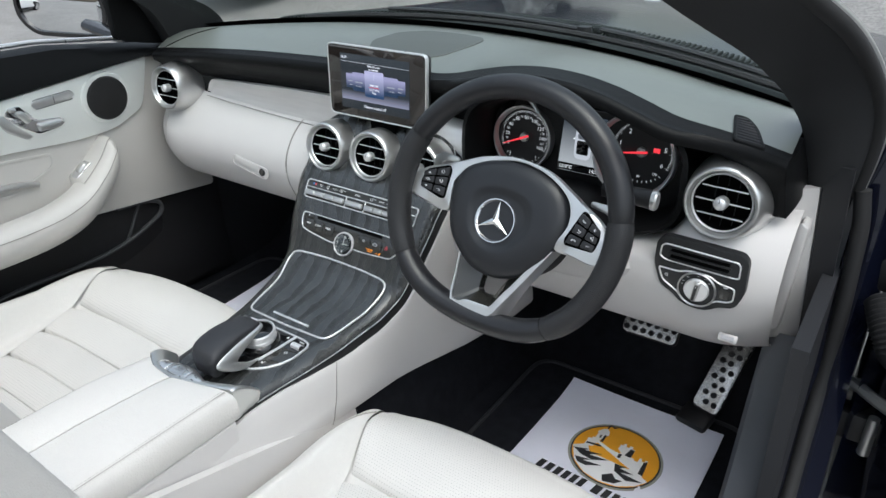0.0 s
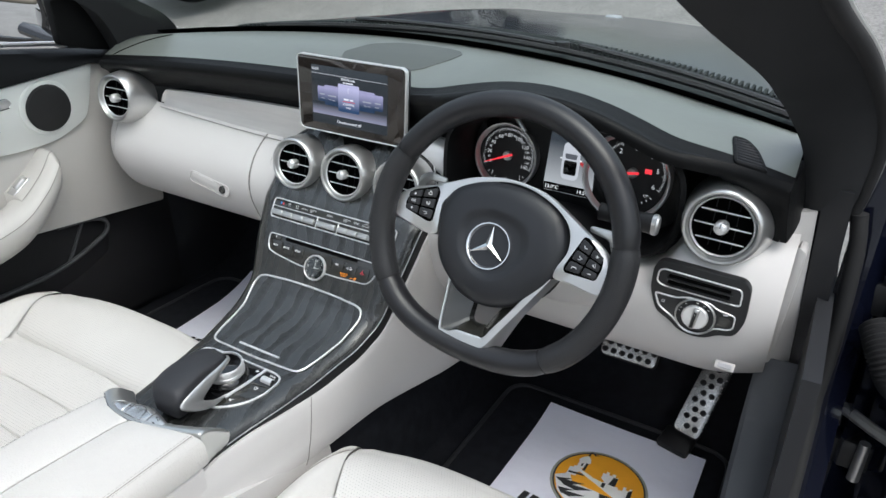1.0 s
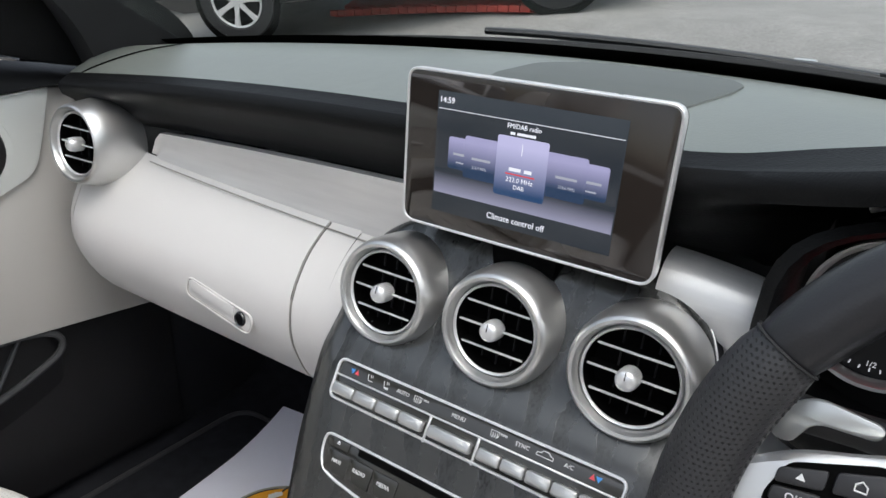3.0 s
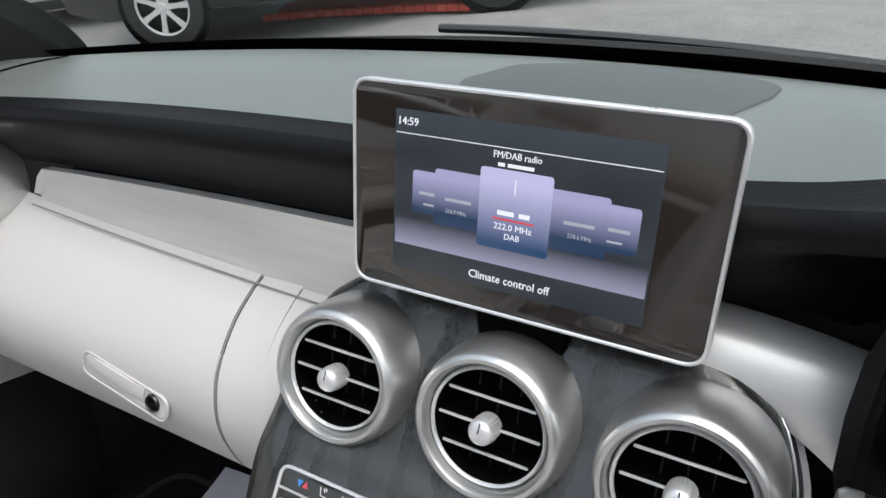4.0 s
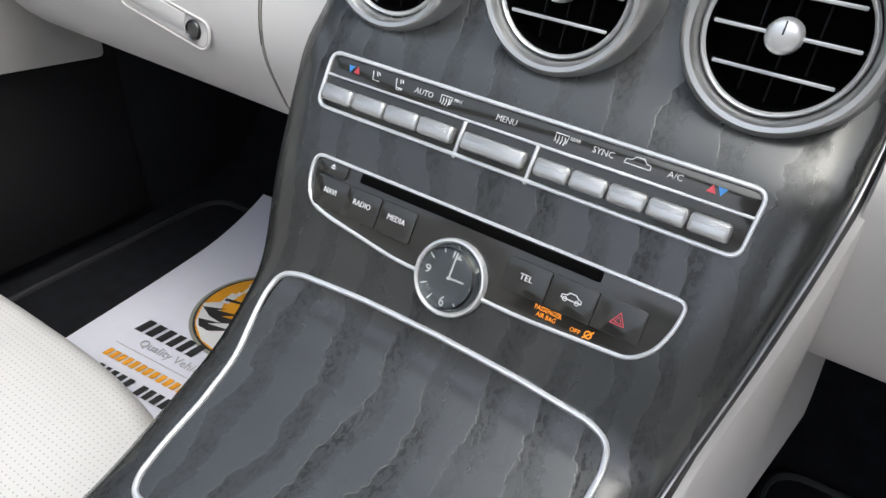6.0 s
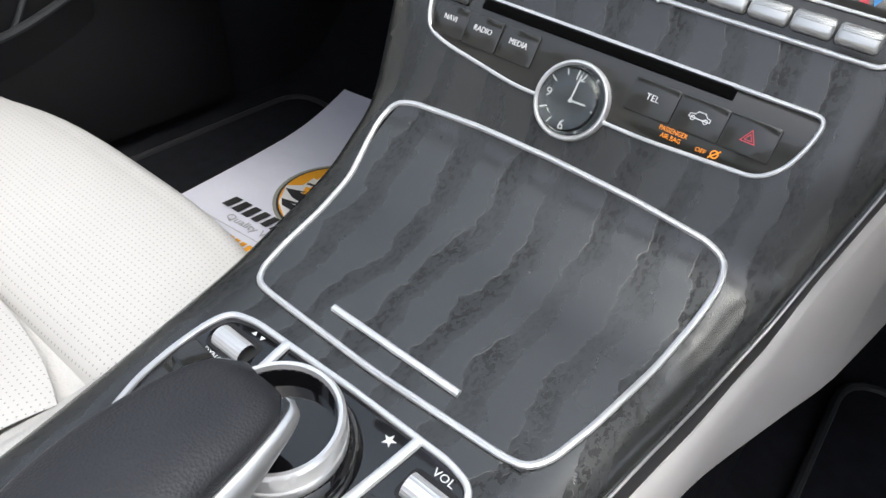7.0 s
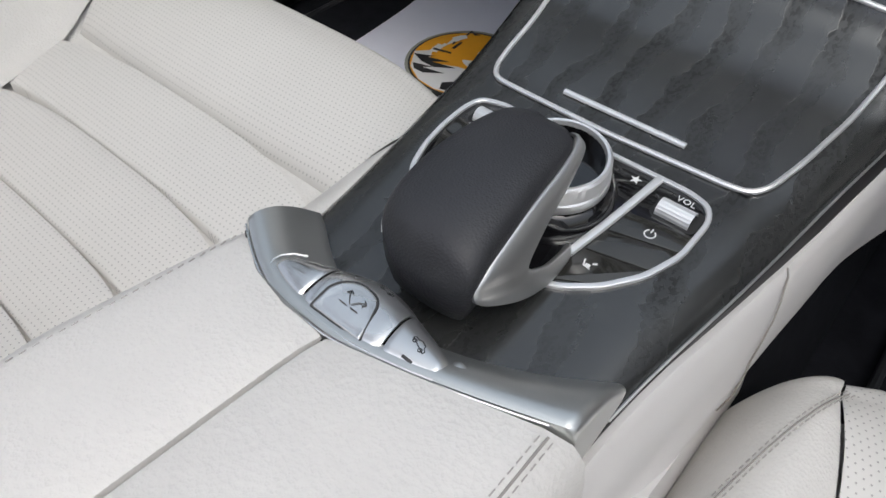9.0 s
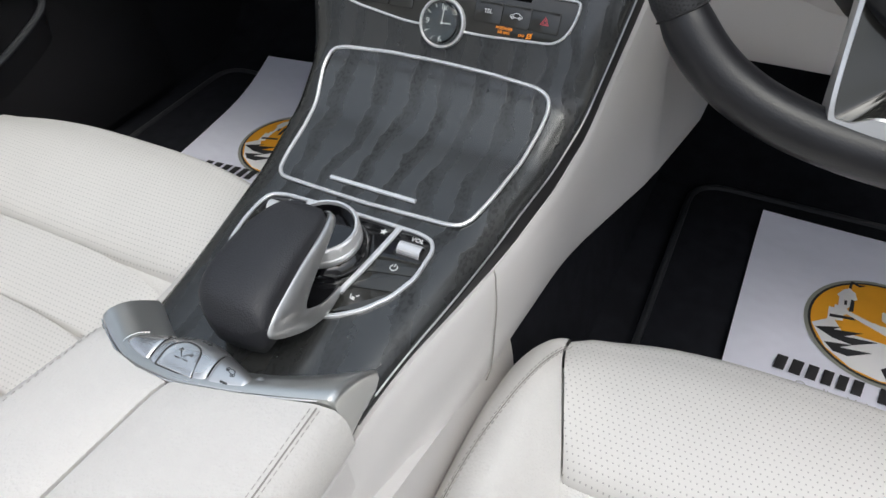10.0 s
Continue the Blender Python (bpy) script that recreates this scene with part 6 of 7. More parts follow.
    mk("silver_edge", *sweep([(xl - .0002, y, seam + .0042 * min(1, max(0, (y + .4045) / .1095) ** .8 * 6)) for y, xl, xr, top, seam, low in edge], lambda q: smooth([(0, .0004), (.2, .0013), (.8, .0011), (1, .0004)], q), 10), SATIN, t)
    # blade that runs down the side, turns at the rear and comes forward again as a foot
    outer = spline([(.0050, -.2945, -.2205), (.0105, -.2980, -.2205), (.0150, -.3180, -.2212), (.0190, -.3460, -.2228), (.0226, -.3740, -.2265), (.0250, -.3890, -.2300), (.0262, -.3965, -.2352), (.0285, -.3955, -.2405), (.0315, -.3860, -.2475), (.0352, -.3700, -.2550), (.0366, -.3520, -.2595), (.0350, -.3340, -.2605)], 88)
    inner = spline([(.0080, -.2925, -.2215), (.0150, -.2970, -.2240), (.0208, -.3160, -.2275), (.0248, -.3380, -.2335), (.0285, -.3550, -.2390), (.0300, -.3610, -.2425), (.0308, -.3622, -.2442), (.0315, -.3605, -.2458), (.0325, -.3560, -.2482), (.0326, -.3480, -.2525), (.0315, -.3360, -.2565), (.0300, -.3240, -.2590)], 88)
    out = Vector((.72, -.25, .62))
    rings = []
    for a, b in zip(outer, inner):
        a, b = Vector(a), Vector(b)
        ring = []
        for q in (0, .04, .12, .25, .4, .55, .7, .82, .92, .97, 1):
            ring.append(a.lerp(b, q) + out * (min(.0022, .22 * (b - a).length) * (4 * q * (1 - q)) ** .6))
        rings.append(ring + [b - out * .0035, a - out * .0035])
    mk("silver_blade", *rings_mesh(rings), SATIN, t, "satin silver side blade bent into a foot", sharp=60)


build_controller()


# ---- metal end cap with the roof switches ----
def cap_arc(x, o):
    if o:
        return smooth([(-.090, -.418), (-.077, -.432), (-.042, -.450), (-.015, -.4525), (.004, -.4515), (.048, -.440), (.092, -.425), (.106, -.419)], x)
    return smooth([(-.090, -.381), (-.078, -.391), (-.039, -.414), (.0, -.4185), (.032, -.4115), (.0635, -.397), (.092, -.3785), (.106, -.369)], x)


def build_cap():
    c = thing("console_cap", "curved grey silver cap between console and armrest", "trim cap")
    fold = [(.0890 + .0055 * math.sin(a), .0055 * (1 - math.cos(a))) for a in [math.pi / 2 * k / 8 for k in range(9)]] + [(.0946, .016), (.0945, .027), (.0943, .038), (.0940, .047)]
    run = [(-.0782, .010), (-.0780, .0045), (-.0774, .0012)] + [(-.0765 + .1645 * k / 60, 0.0) for k in range(61)] + fold
    shell, bead = [], []
    for x, drop in run:
        yo, yi = cap_arc(x, True), cap_arc(x, False)
        low = min(1, drop / .046)
        yi -= (yi - yo - .006) * low
        zo = -.2300 - drop
        zi = zo - .026 * (1 - low)
        ring = [(x - math.copysign(.004, x), yo + .001, zo - .004 - .024 * (1 - low)), (x, yo, zo - .002)]
        for t in (.02, .06, .12, .2, .3, .4, .5, .6, .7, .8, .9, 1):
            ring.append((x, yo + (yi - yo) * t, zo + (zi - zo) * max(0, (t - .14) / .86) ** 1.9 * (1.45 - .45 * max(0, (t - .14) / .86)) + .0007 * math.sin(math.pi * min(1, t * 4))))
        ring += [(x - math.copysign(.0005, x), yi + .0012, zi - .003 - .004 * (1 - low)), (x - math.copysign(.004, x), yi - .003, zi - .004 - .024 * (1 - low))]
        shell.append(ring)
        bead.append((x, yo - .0005, zo + .0002))
    body = mk("shell", *rings_mesh(shell), CAP_METAL, c, sharp=50)
    # added bright bead that stands in for the highlight along the cap's edge
    mk("rim_highlight", *sweep(bead[4:-14], .0006, 8), KEY_METAL, body)
    mk("shadow_gap", *sweep([(x, y - .0010, z - .0034) for x, y, z in bead[4:-14]], .0006, 6), RUBBER, c)

    s = thing("roof_switch", "bright silver folding roof and window switch group", "switch")
    outer = lambda x: smooth([(-.0475, -.4415), (-.036, -.4455), (-.021, -.4478), (.0, -.4480), (.013, -.4466), (.030, -.4428), (.042, -.4395)], x)
    inner = lambda x: smooth([(-.0475, -.4335), (-.042, -.4290), (-.032, -.4232), (-.022, -.4185), (-.012, -.4150), (-.003, -.4140), (.008, -.4158), (.020, -.4198), (.032, -.4240), (.042, -.4290)], x)

    def face(x, q):
        end = 1 - .55 * min(1, abs(x + .0025) / .046) ** 4
        h = smooth([(0, -.0002), (.06, .0012), (.2, .0022), (.4, .0026), (.6, .0018), (.8, -.0012), (.93, -.0055), (1, -.0100)], q)
        return Vector((x, outer(x) + (inner(x) - outer(x)) * q, -.2306 + h * end))

    def key(xa, xb, name, label=""):
        rings = []
        for k in range(19):
            u = k / 18
            edge = .0008 * (math.exp(-u * 45) + math.exp(-(1 - u) * 45))
            ring = []
            for q in (0, .04, .1, .2, .3, .4, .5, .6, .7, .8, .88, .94, 1):
                x = xa(q) + (xb(q) - xa(q)) * u
                ring.append(face(x, q) - Vector((0, 0, edge)))
            rings.append([ring[0] - Vector((0, 0, .020))] + ring + [ring[-1] - Vector((0, 0, .016))])
        return mk(name, *rings_mesh(rings), KEY_METAL, s, label, sharp=55)
    left, right = (lambda q: -.0242 - .0006 * q), (lambda q: .0182 - .004 * q)
    key(lambda q: -.0465 + .003 * q, lambda q: left(q) - .0007, "window_key")
    bridge = key(lambda q: left(q) + .0005, lambda q: right(q) - .0007, "bridge")
    key(lambda q: right(q) + .0005, lambda q: .0420 - .001 * q, "roof_key")
    dark = material("engraving", (.06, .06, .06), .5, .3)

    def on_face(cx, q0, turn=0.0):
        ca, sa = math.cos(turn), math.sin(turn)
        y0 = outer(cx) + (inner(cx) - outer(cx)) * q0

        def f(a, b, h):
            x, y = cx + a * ca - b * sa, y0 + a * sa + b * ca
            p = face(x, max(0, min(1, (y - outer(x)) / (inner(x) - outer(x)))))
            return (x, y, p.z + h)
        return f
    U = rounded([(-.0178, -.4470), (-.0182, -.4330), (-.0110, -.4248), (.0030, -.4268), (.0095, -.4466)], [.001, .005, .006, .007, .001], 6)
    F = lambda x, y, h: (x, y, face(x, max(0, min(1, (y - outer(x)) / (inner(x) - outer(x))))).z + h)
    cx, cy = -.0045, -.4370
    rock = mk("rocker", *rings_mesh([[F(cx + (x - cx) * k, cy + (y - cy) * k, h) for x, y in U] for k, h in ((.97, -.003), (.97, .0001), (.94, .0004), (.88, .0003), (.6, -.0002), (.3, -.0004), (.03, -.0004))]), KEY_METAL, s, "satin rocker with arrow symbols", sharp=50)
    mk("rocker_gap", *sweep([F(x, y, .0001) for x, y in U], .0006, 6, closed=True), dark, bridge)
    # near-black sheet that paints the shade in the gaps between the keys
    mk("well", *rings_mesh([[face(x, q) - Vector((0, 0, .0016)) for q in (.02, .2, .4, .6, .8, .97)] for x in [-.0455 + .087 * k / 30 for k in range(31)]], closed=False, caps=False), VOID, s)
    A = on_face(-.005, .36)
    mk("arrow_mark", *join(sweep([(-.0005, -.0010, 0), (-.0030, .0016, 0), (-.0042, .0040, 0)], .00022, 5), sweep([(-.0053, .0026, 0), (-.0043, .0046, 0), (-.0026, .0036, 0)], .00028, 5), sweep([(.0005, -.0010, 0), (.0022, .0016, 0), (.0046, .0028, 0)], .00022, 5), sweep([(.0034, .0041, 0), (.0052, .0030, 0), (.0044, .0012, 0)], .00028, 5), sweep([(-.0050, -.0022, 0), (-.0010, -.0022, 0)], .00022, 5), sweep([(.0010, -.0022, 0), (.0050, -.0022, 0)], .00022, 5)), dark, rock, place=lambda x, y, z: (A(x, y, z)[0], A(x, y, z)[1], A(x, y, z)[2] + .0004))
    mk("roof_mark", *car_mark(.00062), dark, s, place=on_face(-.0015, .84, -.10))
    mk("roof_mark", *car_mark(.00070), dark, s, place=on_face(.0285, .50, -.45))
    mk("window_mark", *join(*[sweep([(x, -.0018, 0), (x + .001, .0018, 0), (x + .004, .0018, 0), (x + .003, -.0018, 0)], .00016, 5, closed=True) for x in (-.005, -.0037, -.0024, -.0011)]), dark, s, place=on_face(-.0335, .45, .1))
    mk("indicator", *box(.0050, .0013, .0004, .0002, 1), dark, s, place=on_face(.0290, .12))
    line = [(x, outer(x) - .0014) for x in [-.0475 + .0895 * k / 24 for k in range(25)]]
    tip = [(-.0400, -.4285, -.2318), (-.0450, -.4318, -.2310), (-.0482, -.4365, -.2304), (-.0486, -.4405, -.2300)]
    mk("rim", *sweep(tip + [(x, y, -.2300) for x, y in line], .0006, 8), KEY_METAL, s)
    mk("end_block", *box(.008, .012, .020, .003, 3), CAP_METAL, s, place=pose(.0440, -.4310, -.2425, 0, 0, -20))


build_cap()


# ---- armrest ----
def build_armrest():
    a = thing("armrest", "cream leather split armrest lid with double stitching", "armrest")
    for sgn in (-1, 1):
        rings = []
        for k in range(41):
            q = k / 40
            ring = []
            for j, (x, z) in enumerate(((.0004, -.274), (.0004, -.2320), (.0013, -.2284), (.005, -.2265), (.03, -.2255), (.06, -.2262), (.084, -.2285), (.0945, -.2335), (.1000, -.2420), (.1025, -.2560), (.1030, -.2690), (.1010, -.2735))):
                if sgn < 0:
                    x *= .80 + .15 * min(1, q / .26)
                yf = cap_arc(sgn * min(x, .098), True) - .0014
                y = yf - (.40) * q
                x += -sgn * (.0035 + .075 * min(.13, .40 * q)) * max(0, 1 - x / .06)
                e = .0028 * math.exp(-q * 60)
                ring.append((sgn * x, y, z - e if z > -.26 else z))
            rings.append(ring)
        lid = mk("lid", *rings_mesh(rings), LEATHER, a, "soft cream leather half lid")
        mk("lid_gap", *rings_mesh([[(sgn * x * (1 if sgn > 0 else .8), y, z) for x, z in ((.002, -.2725), (.0990, -.2725), (.0990, -.2755), (.002, -.2755))] for y in (-.44, -.6, -.84)]), RUBBER, a)
        mk("storage_box", *rings_mesh([[(sgn * x * (1 if sgn > 0 else .8), y, z) for x, z in ((.002, -.2756), (.0995, -.2756), (.1012, -.2775), (.1030, -.31), (.1050, -.37), (.1050, -.42), (.002, -.42))] for y in (-.432, -.6, -.86)]), VINYL, a, "cream storage box below the lid")
        if sgn > 0:
            for dx in (.0850, .0897):
                z0 = -.2290 if dx < .088 else -.2310
                st = [moved(box(.0005, .0034, .0007, .0002, 1), Matrix.Translation((dx, cap_arc(dx, True) - .008 - .0050 * k, z0 + .0003))) for k in range(78)]
                tagged(mk("stitching", *join(*st), THREAD, lid), kind="stuff")
            mk("seam", *sweep([(.0874, cap_arc(.0874, True) - .005 - .39 * k / 10, -.2302) for k in range(11)], .0006, 6), PIPING, lid)
        else:
            st = [moved(box(.0007, .0030, .0008, .0003, 1), Matrix.Translation((-.0725 - .0136 * min(1, k * .0125 / .26), cap_arc(-.0725, True) - .008 - .0050 * k, -.2307))) for k in range(78)]
            tagged(mk("stitching", *join(*st), THREAD, lid), kind="stuff")


build_armrest()


# ---- seats ----
def seat():
    s = thing("seat", "cream leather sports seat with perforated centre", "seat", "front seats")
    yf = lambda dx: -.172 - .075 * (abs(dx) / .27) ** 3.2

    def base(dx, y):
        back = max(0, yf(dx) - y)
        z = -.370 - .055 * min(1, back / .42) ** 1.2
        b = min(1, max(0, (abs(dx) - .180) / .050))
        b = b * b * (3 - 2 * b)
        z += b * (.010 + .058 * min(1, back / .30))
        o = max(0, (abs(dx) - .222) / .048)
        z += .013 * max(0, 1 - (back / .145) ** 2)
        return z - .050 * o**2.4 - .012 * math.exp(-back / .035)

    def inner(y):
        """Half width of the perforated middle at y."""
        return smooth([(-.60, .150), (-.46, .160), (-.38, .170), (-.32, .183), (-.25, .203), (-.20, .215), (-.15, .222)], y)

    def cushion(name, fx, y0, y1, mat, nu=26, nv=26, groove=.007, label=""):
        rings = []
        for i in range(nu + 1):
            v = i / nu
            y = y0 + (y1 - y0) * v
            ring = []
            for j in range(nv + 1):
                a, b = fx(y)
                u = j / nv
                x = a + (b - a) * u
                yy = y + (yf(x) - yf(0)) * max(0, 1 - (v * abs(y1 - y0)) / .16)
                edge = min(u * abs(b - a), (1 - u) * abs(b - a), v * abs(y1 - y0) + (.05 if y0 > -.2 else 0), (1 - v) * abs(y1 - y0))
                puff = .005 * math.sin(math.pi * min(1, v * 1.02)) - .0055 * math.exp(-(1 - v) * abs(y1 - y0) / .014) if name == "thigh_pad" else .002 * math.sin(math.pi * v) if name == "centre_panel" else 0
                ring.append(Vector((x, yy, base(x, yy) + puff - groove * math.exp(-edge / .007))))
            rings.append(ring)
        if y0 > -.2:
            first = rings[0]
            for k in range(1, 9):
                an = radians(90 * k / 8)
                rings.insert(0, [p + Vector((0, .030 * math.sin(an) - .02 * max(0, an - 1.2), -.045 * (1 - math.cos(an)) - (.06 if k == 8 else 0))) for p in first])
        low = [[Vector((p.x, p.y, p.z - .05)) for p in r] for r in (rings[0], rings[-1])]
        return mk(name, *rings_mesh([low[0]] + rings + [low[1]], closed=False, caps=False), mat, s, label, sharp=70)
    cushion("thigh_pad", lambda y: (-inner(y), inner(y)), -.172, -.312, PERFORATED, label="perforated cream thigh pad")
    for y0, y1 in ((-.3145, -.393), (-.3945, -.468), (-.4695, -.531), (-.5325, -.60), (-.6015, -.70)):
        cushion("centre_panel", lambda y: (-inner(y) + .002, inner(y) - .002), y0, y1, PERFORATED, nu=26, groove=.0028, label="perforated cream centre panel")
    for sgn in (-1, 1):
        bo = cushion("side_bolster", lambda y: (sgn * (inner(y) + .0022), sgn * .270), -.172, -.70, LEATHER, nu=64, nv=40, groove=.0036, label="smooth cream leather side bolster")
        line = lambda y: smooth([(-.60, .250), (-.46, .257), (-.40, .257), (-.345, .253), (-.29, .242), (-.25, .2315), (-.22, .2205), (-.20, .210)], y)
        for off in (-.0022, .0022):
            st, n = [], 94
            for k in range(n):
                y = -.214 - .48 * k / n
                x = sgn * (line(y) + off)
                turn = Matrix.Rotation(sgn * math.atan2(line(y) - line(y - .004), -.004) - sgn * math.pi, 4, "Z")
                st.append(moved(box(.0008, .0036, .0009, .0003, 1), Matrix.Translation((x, y, base(x, y) + .0006)) @ turn))
            tagged(mk("stitching", *join(*st), THREAD, bo), kind="stuff")
        mk("seam", *sweep([(sgn * line(y), y, base(line(y), y) + .0001) for y in [-.214 - .48 * k / 60 for k in range(61)]], .0006, 6), PIPING, bo)
    core = []
    for i in range(25):
        y = -.192 - .51 * i / 24
        sh = lambda x: (yf(x) - yf(0)) * max(0, 1 - i / 7)
        core.append([Vector((x, y + sh(x), base(x, y + sh(x)) - .0135)) for x in [-.256 + .512 * j / 40 for j in range(41)]])
    mk("cushion_core", *rings_mesh([[p + Vector((0, 0, -.06)) for p in core[0]]] + core, closed=False, caps=False), LEATHER, s)
    mk("base_skirt", *rings_mesh([[(x * k, y, z) for x, y in rounded([(-.262, -.20), (.262, -.20), (.262, -.72), (-.262, -.72)], .05, 5)] for k, z in ((.95, -.56), (1, -.50), (1, -.44))]), DARK_PLASTIC, s)

    # backrest
    B = pose(0, -.635, -.44, 20, 0, 0)

    def back(name, fx, mat, puff, z0, z1, label):
        rings = []
        for i in range(31):
            z = z0 + (z1 - z0) * i / 30
            a, b = fx(z)
            ring = []
            for j in range(17):
                u = j / 16
                x = a + (b - a) * u
                e = min(u, 1 - u) * abs(b - a)
                ev = min(i, 30 - i) / 30 * (z1 - z0)
                lift = puff(abs(x)) - .008 * math.exp(-e / .007) - .010 * math.exp(-ev / .012)
                ring.append((x, lift, z))
            ring += [(b, -.10, z), (a, -.10, z)]
            rings.append(ring)
        if z1 > .69:
            for k in range(1, 7):
                an = radians(15 * k)
                rings.append([(x, -.045 + (y + .045) * math.cos(an), z1 + .045 * math.sin(an)) for x, y, z in ring])
        return mk(name, *rings_mesh(rings), mat, s, label, place=B, sharp=60)
    wid = lambda z: smooth([(0, .15), (.3, .155), (.6, .165), (.75, .15)], z)
    out = lambda z: smooth([(0, .25), (.2, .262), (.45, .262), (.62, .235), (.78, .17)], z)
    lift = lambda x: .072 * min(1, max(0, (x - .14) / .07)) ** 1.5 - .08 * max(0, (x - .225) / .04) ** 2
    for z0, z1 in ((.05, .25), (.252, .45), (.452, .70)):
        back("back_panel", lambda z: (-wid(z), wid(z)), PERFORATED, lift, z0, z1, "perforated cream back panel")
    for sgn in (-1, 1):
        back("back_bolster", lambda z: (sgn * (wid(z) + .002), sgn * out(z)), LEATHER, lift, .02, .72, "smooth cream back bolster")
    mk("headrest", *moved(box(.26, .10, .20, .04, 4), B @ Matrix.Translation((0, -.03, .80))), LEATHER, s)
    return s


def place_seats():
    s = seat()
    s.matrix_basis = Matrix.Translation((.395, -.012, -.006))
    tagged(s, "cream leather driver's seat with perforated centre")
    tagged(copy_thing(s, Matrix.Translation((-.378, .018, .008))), "cream leather passenger seat with perforated centre")


place_seats()


# ---- passenger door ----
def build_door():
    d = thing("passenger_door", "closed passenger door with cream, silver and black lining", "car door")
    F = lambda x0, lean=0.0: (lambda y, z, h: Vector((x0 + h - lean * (z + .1), y, z)))
    shell = rounded([(.20, .06), (.20, -.55), (-1.05, -.55), (-1.05, .09), (-.2, .09)], .03, 4)
    mk("shell", *prism(shell, .03, .004), NAVY, d, place=F(-.80))
    rings = []
    for k in range(41):
        y = .115 - 1.15 * k / 40
        z = .072 + .030 * min(1, k / 9)
        zb = .056 + .10 * min(0, y - .04) if y > -.5 else .004
        zb = max(.0, zb)
        rings.append([(-.706, y, zb - .004), (-.690, y, zb), (-.694, y, zb + .35 * (z - zb)), (-.712, y, z - .006), (-.735, y, z), (-.775, y, z - .004), (-.78, y, zb - .02)])
    mk("top_roll", *rings_mesh(rings), SOFT_BLACK, d, "black grained vinyl door top")
    mk("window_strip", *sweep([(-.775, .11 - 1.14 * k / 30, .080 + .026 * min(1, k / 7)) for k in range(31)], .005, 8), BRIGHT, d)
    sil = rounded([(.048, .054), (-.28, .020), (-.62, -.005), (-.62, -.075), (-.30, -.082), (-.15, -.092), (-.06, -.088), (.015, -.055), (.030, -.012)], [.006, .02, .02, .02, .03, .03, .03, .02, .02], 5)
    mk("silver_panel", *prism(sil, .012, .003), PANEL_SILVER, d, "pale satin metal panel", place=F(-.706, .03))
    cream = rounded([(.17, .04), (.05, .05), (-1.0, .0), (-1.0, -.26), (-.3, -.255), (.17, -.292)], .01, 3)
    mk("cream_panel", *prism(cream, .012, .003), DOOR_CREAM, d, place=F(-.714, .05))
    low = rounded([(.20, -.28), (-1.0, -.24), (-1.0, -.54), (.20, -.54)], .01, 3)
    mk("lower_panel", *prism(low, .010, .003), BLACK, d, place=F(-.735, .05))
    # map pocket
    pk = spline([(-.50, -.385), (-.36, -.372), (-.20, -.372), (-.10, -.362), (-.02, -.335), (.012, -.315), (.008, -.290), (-.03, -.277), (-.10, -.272)], 44)
    mk("pocket_rim", *sweep([(-.700, y, z) for y, z in pk], .0050, 8, up=(1, 0, 0)), POCKET, d)
    mk("pocket_lip", *rings_mesh([[(-.712, y, z), (-.700, y, z), (-.716, y, z - .075 - .04 * min(1, max(0, -y) * 3)), (-.728, y, z - .07)] for y, z in pk[:30]]), BLACK, d)
    mk("pocket_rib", *sweep([(-.715, -.035, -.285), (-.708, -.075, -.345), (-.704, -.09, -.362)], .0035, 8, up=(1, 0, 0)), POCKET, d)
    sail = [(.13, .07), (.15, .19), (.06, .215), (-.02, .185), (-.015, .098), (.05, .082)]
    mk("mirror_sail", *prism(rounded(sail, .01, 3), .02, .004), SOFT_BLACK, d, "black triangle behind the mirror", place=F(-.712))
    # loudspeaker
    S = pose(-.6945, -.066, -.0175, 90, 0, 90)
    mk("speaker_dish", *lathe([(.059, -.004), (.0565, .0010), (.050, .0020), (.047, .0012)], 48), PANEL_SILVER, d, place=S @ Matrix.Diagonal((1.0, .95, 1, 1)))
    mk("speaker_mesh", *lathe([(.0470, .002), (.044, .007), (.03, .009), (0, .0095)], 40), material("speaker_gauze", (.012, .012, .012), .6, spots=(.0022, .22, .3, (1, 2))), d, "black perforated speaker cover", place=S)
    # heater keys and seat adjustment
    kp = rounded([(-.222, .010), (-.142, .016), (-.134, .006), (-.140, -.004), (-.218, -.010), (-.226, 0)], .006, 4)
    hk = mk("heater_keys", *prism(kp, .004, .0012), SATIN, d, "silver seat heater key bar", place=F(-.6955, .03))
    mk("key_outline", *band(kp, .0012, .0046), CHROME, hk, place=F(-.6955, .03))
    mk("key_gap", *box(.0008, .0012, .014, .0003, 1), BLACK, hk, place=Matrix.Translation((-.6912, -.181, .003)))
    for y in (-.203, -.158):
        mk("heater_mark", *join(*[box(.0004, .003, .0008, .0002, 1), moved(box(.0004, .006, .0008, .0002, 1), Matrix.Translation((0, 0, -.004)))]), GREY_INK, hk, place=Matrix.Translation((-.6910, y, .005)))
    base = rounded([(-.275, .004), (-.250, .006), (-.222, -.030), (-.175, -.034), (-.166, -.045), (-.180, -.054), (-.226, -.058), (-.258, -.036), (-.282, -.012)], .008, 4)
    sa = mk("seat_adjuster_base", *prism(base, .003, .001), CHROME, d, place=F(-.6955, .03))
    mk("cushion_switch", *prism(rounded([(-.226, -.037), (-.180, -.037), (-.170, -.044), (-.182, -.052), (-.224, -.054)], .006, 4), .010, .004, base=.002), SATIN, sa, place=F(-.6955, .03))
    mk("backrest_switch", *prism(rounded([(-.262, -.006), (-.248, -.004), (-.232, -.026), (-.244, -.034)], .006, 4), .010, .004, base=.002), SATIN, sa, place=F(-.6955, .03))
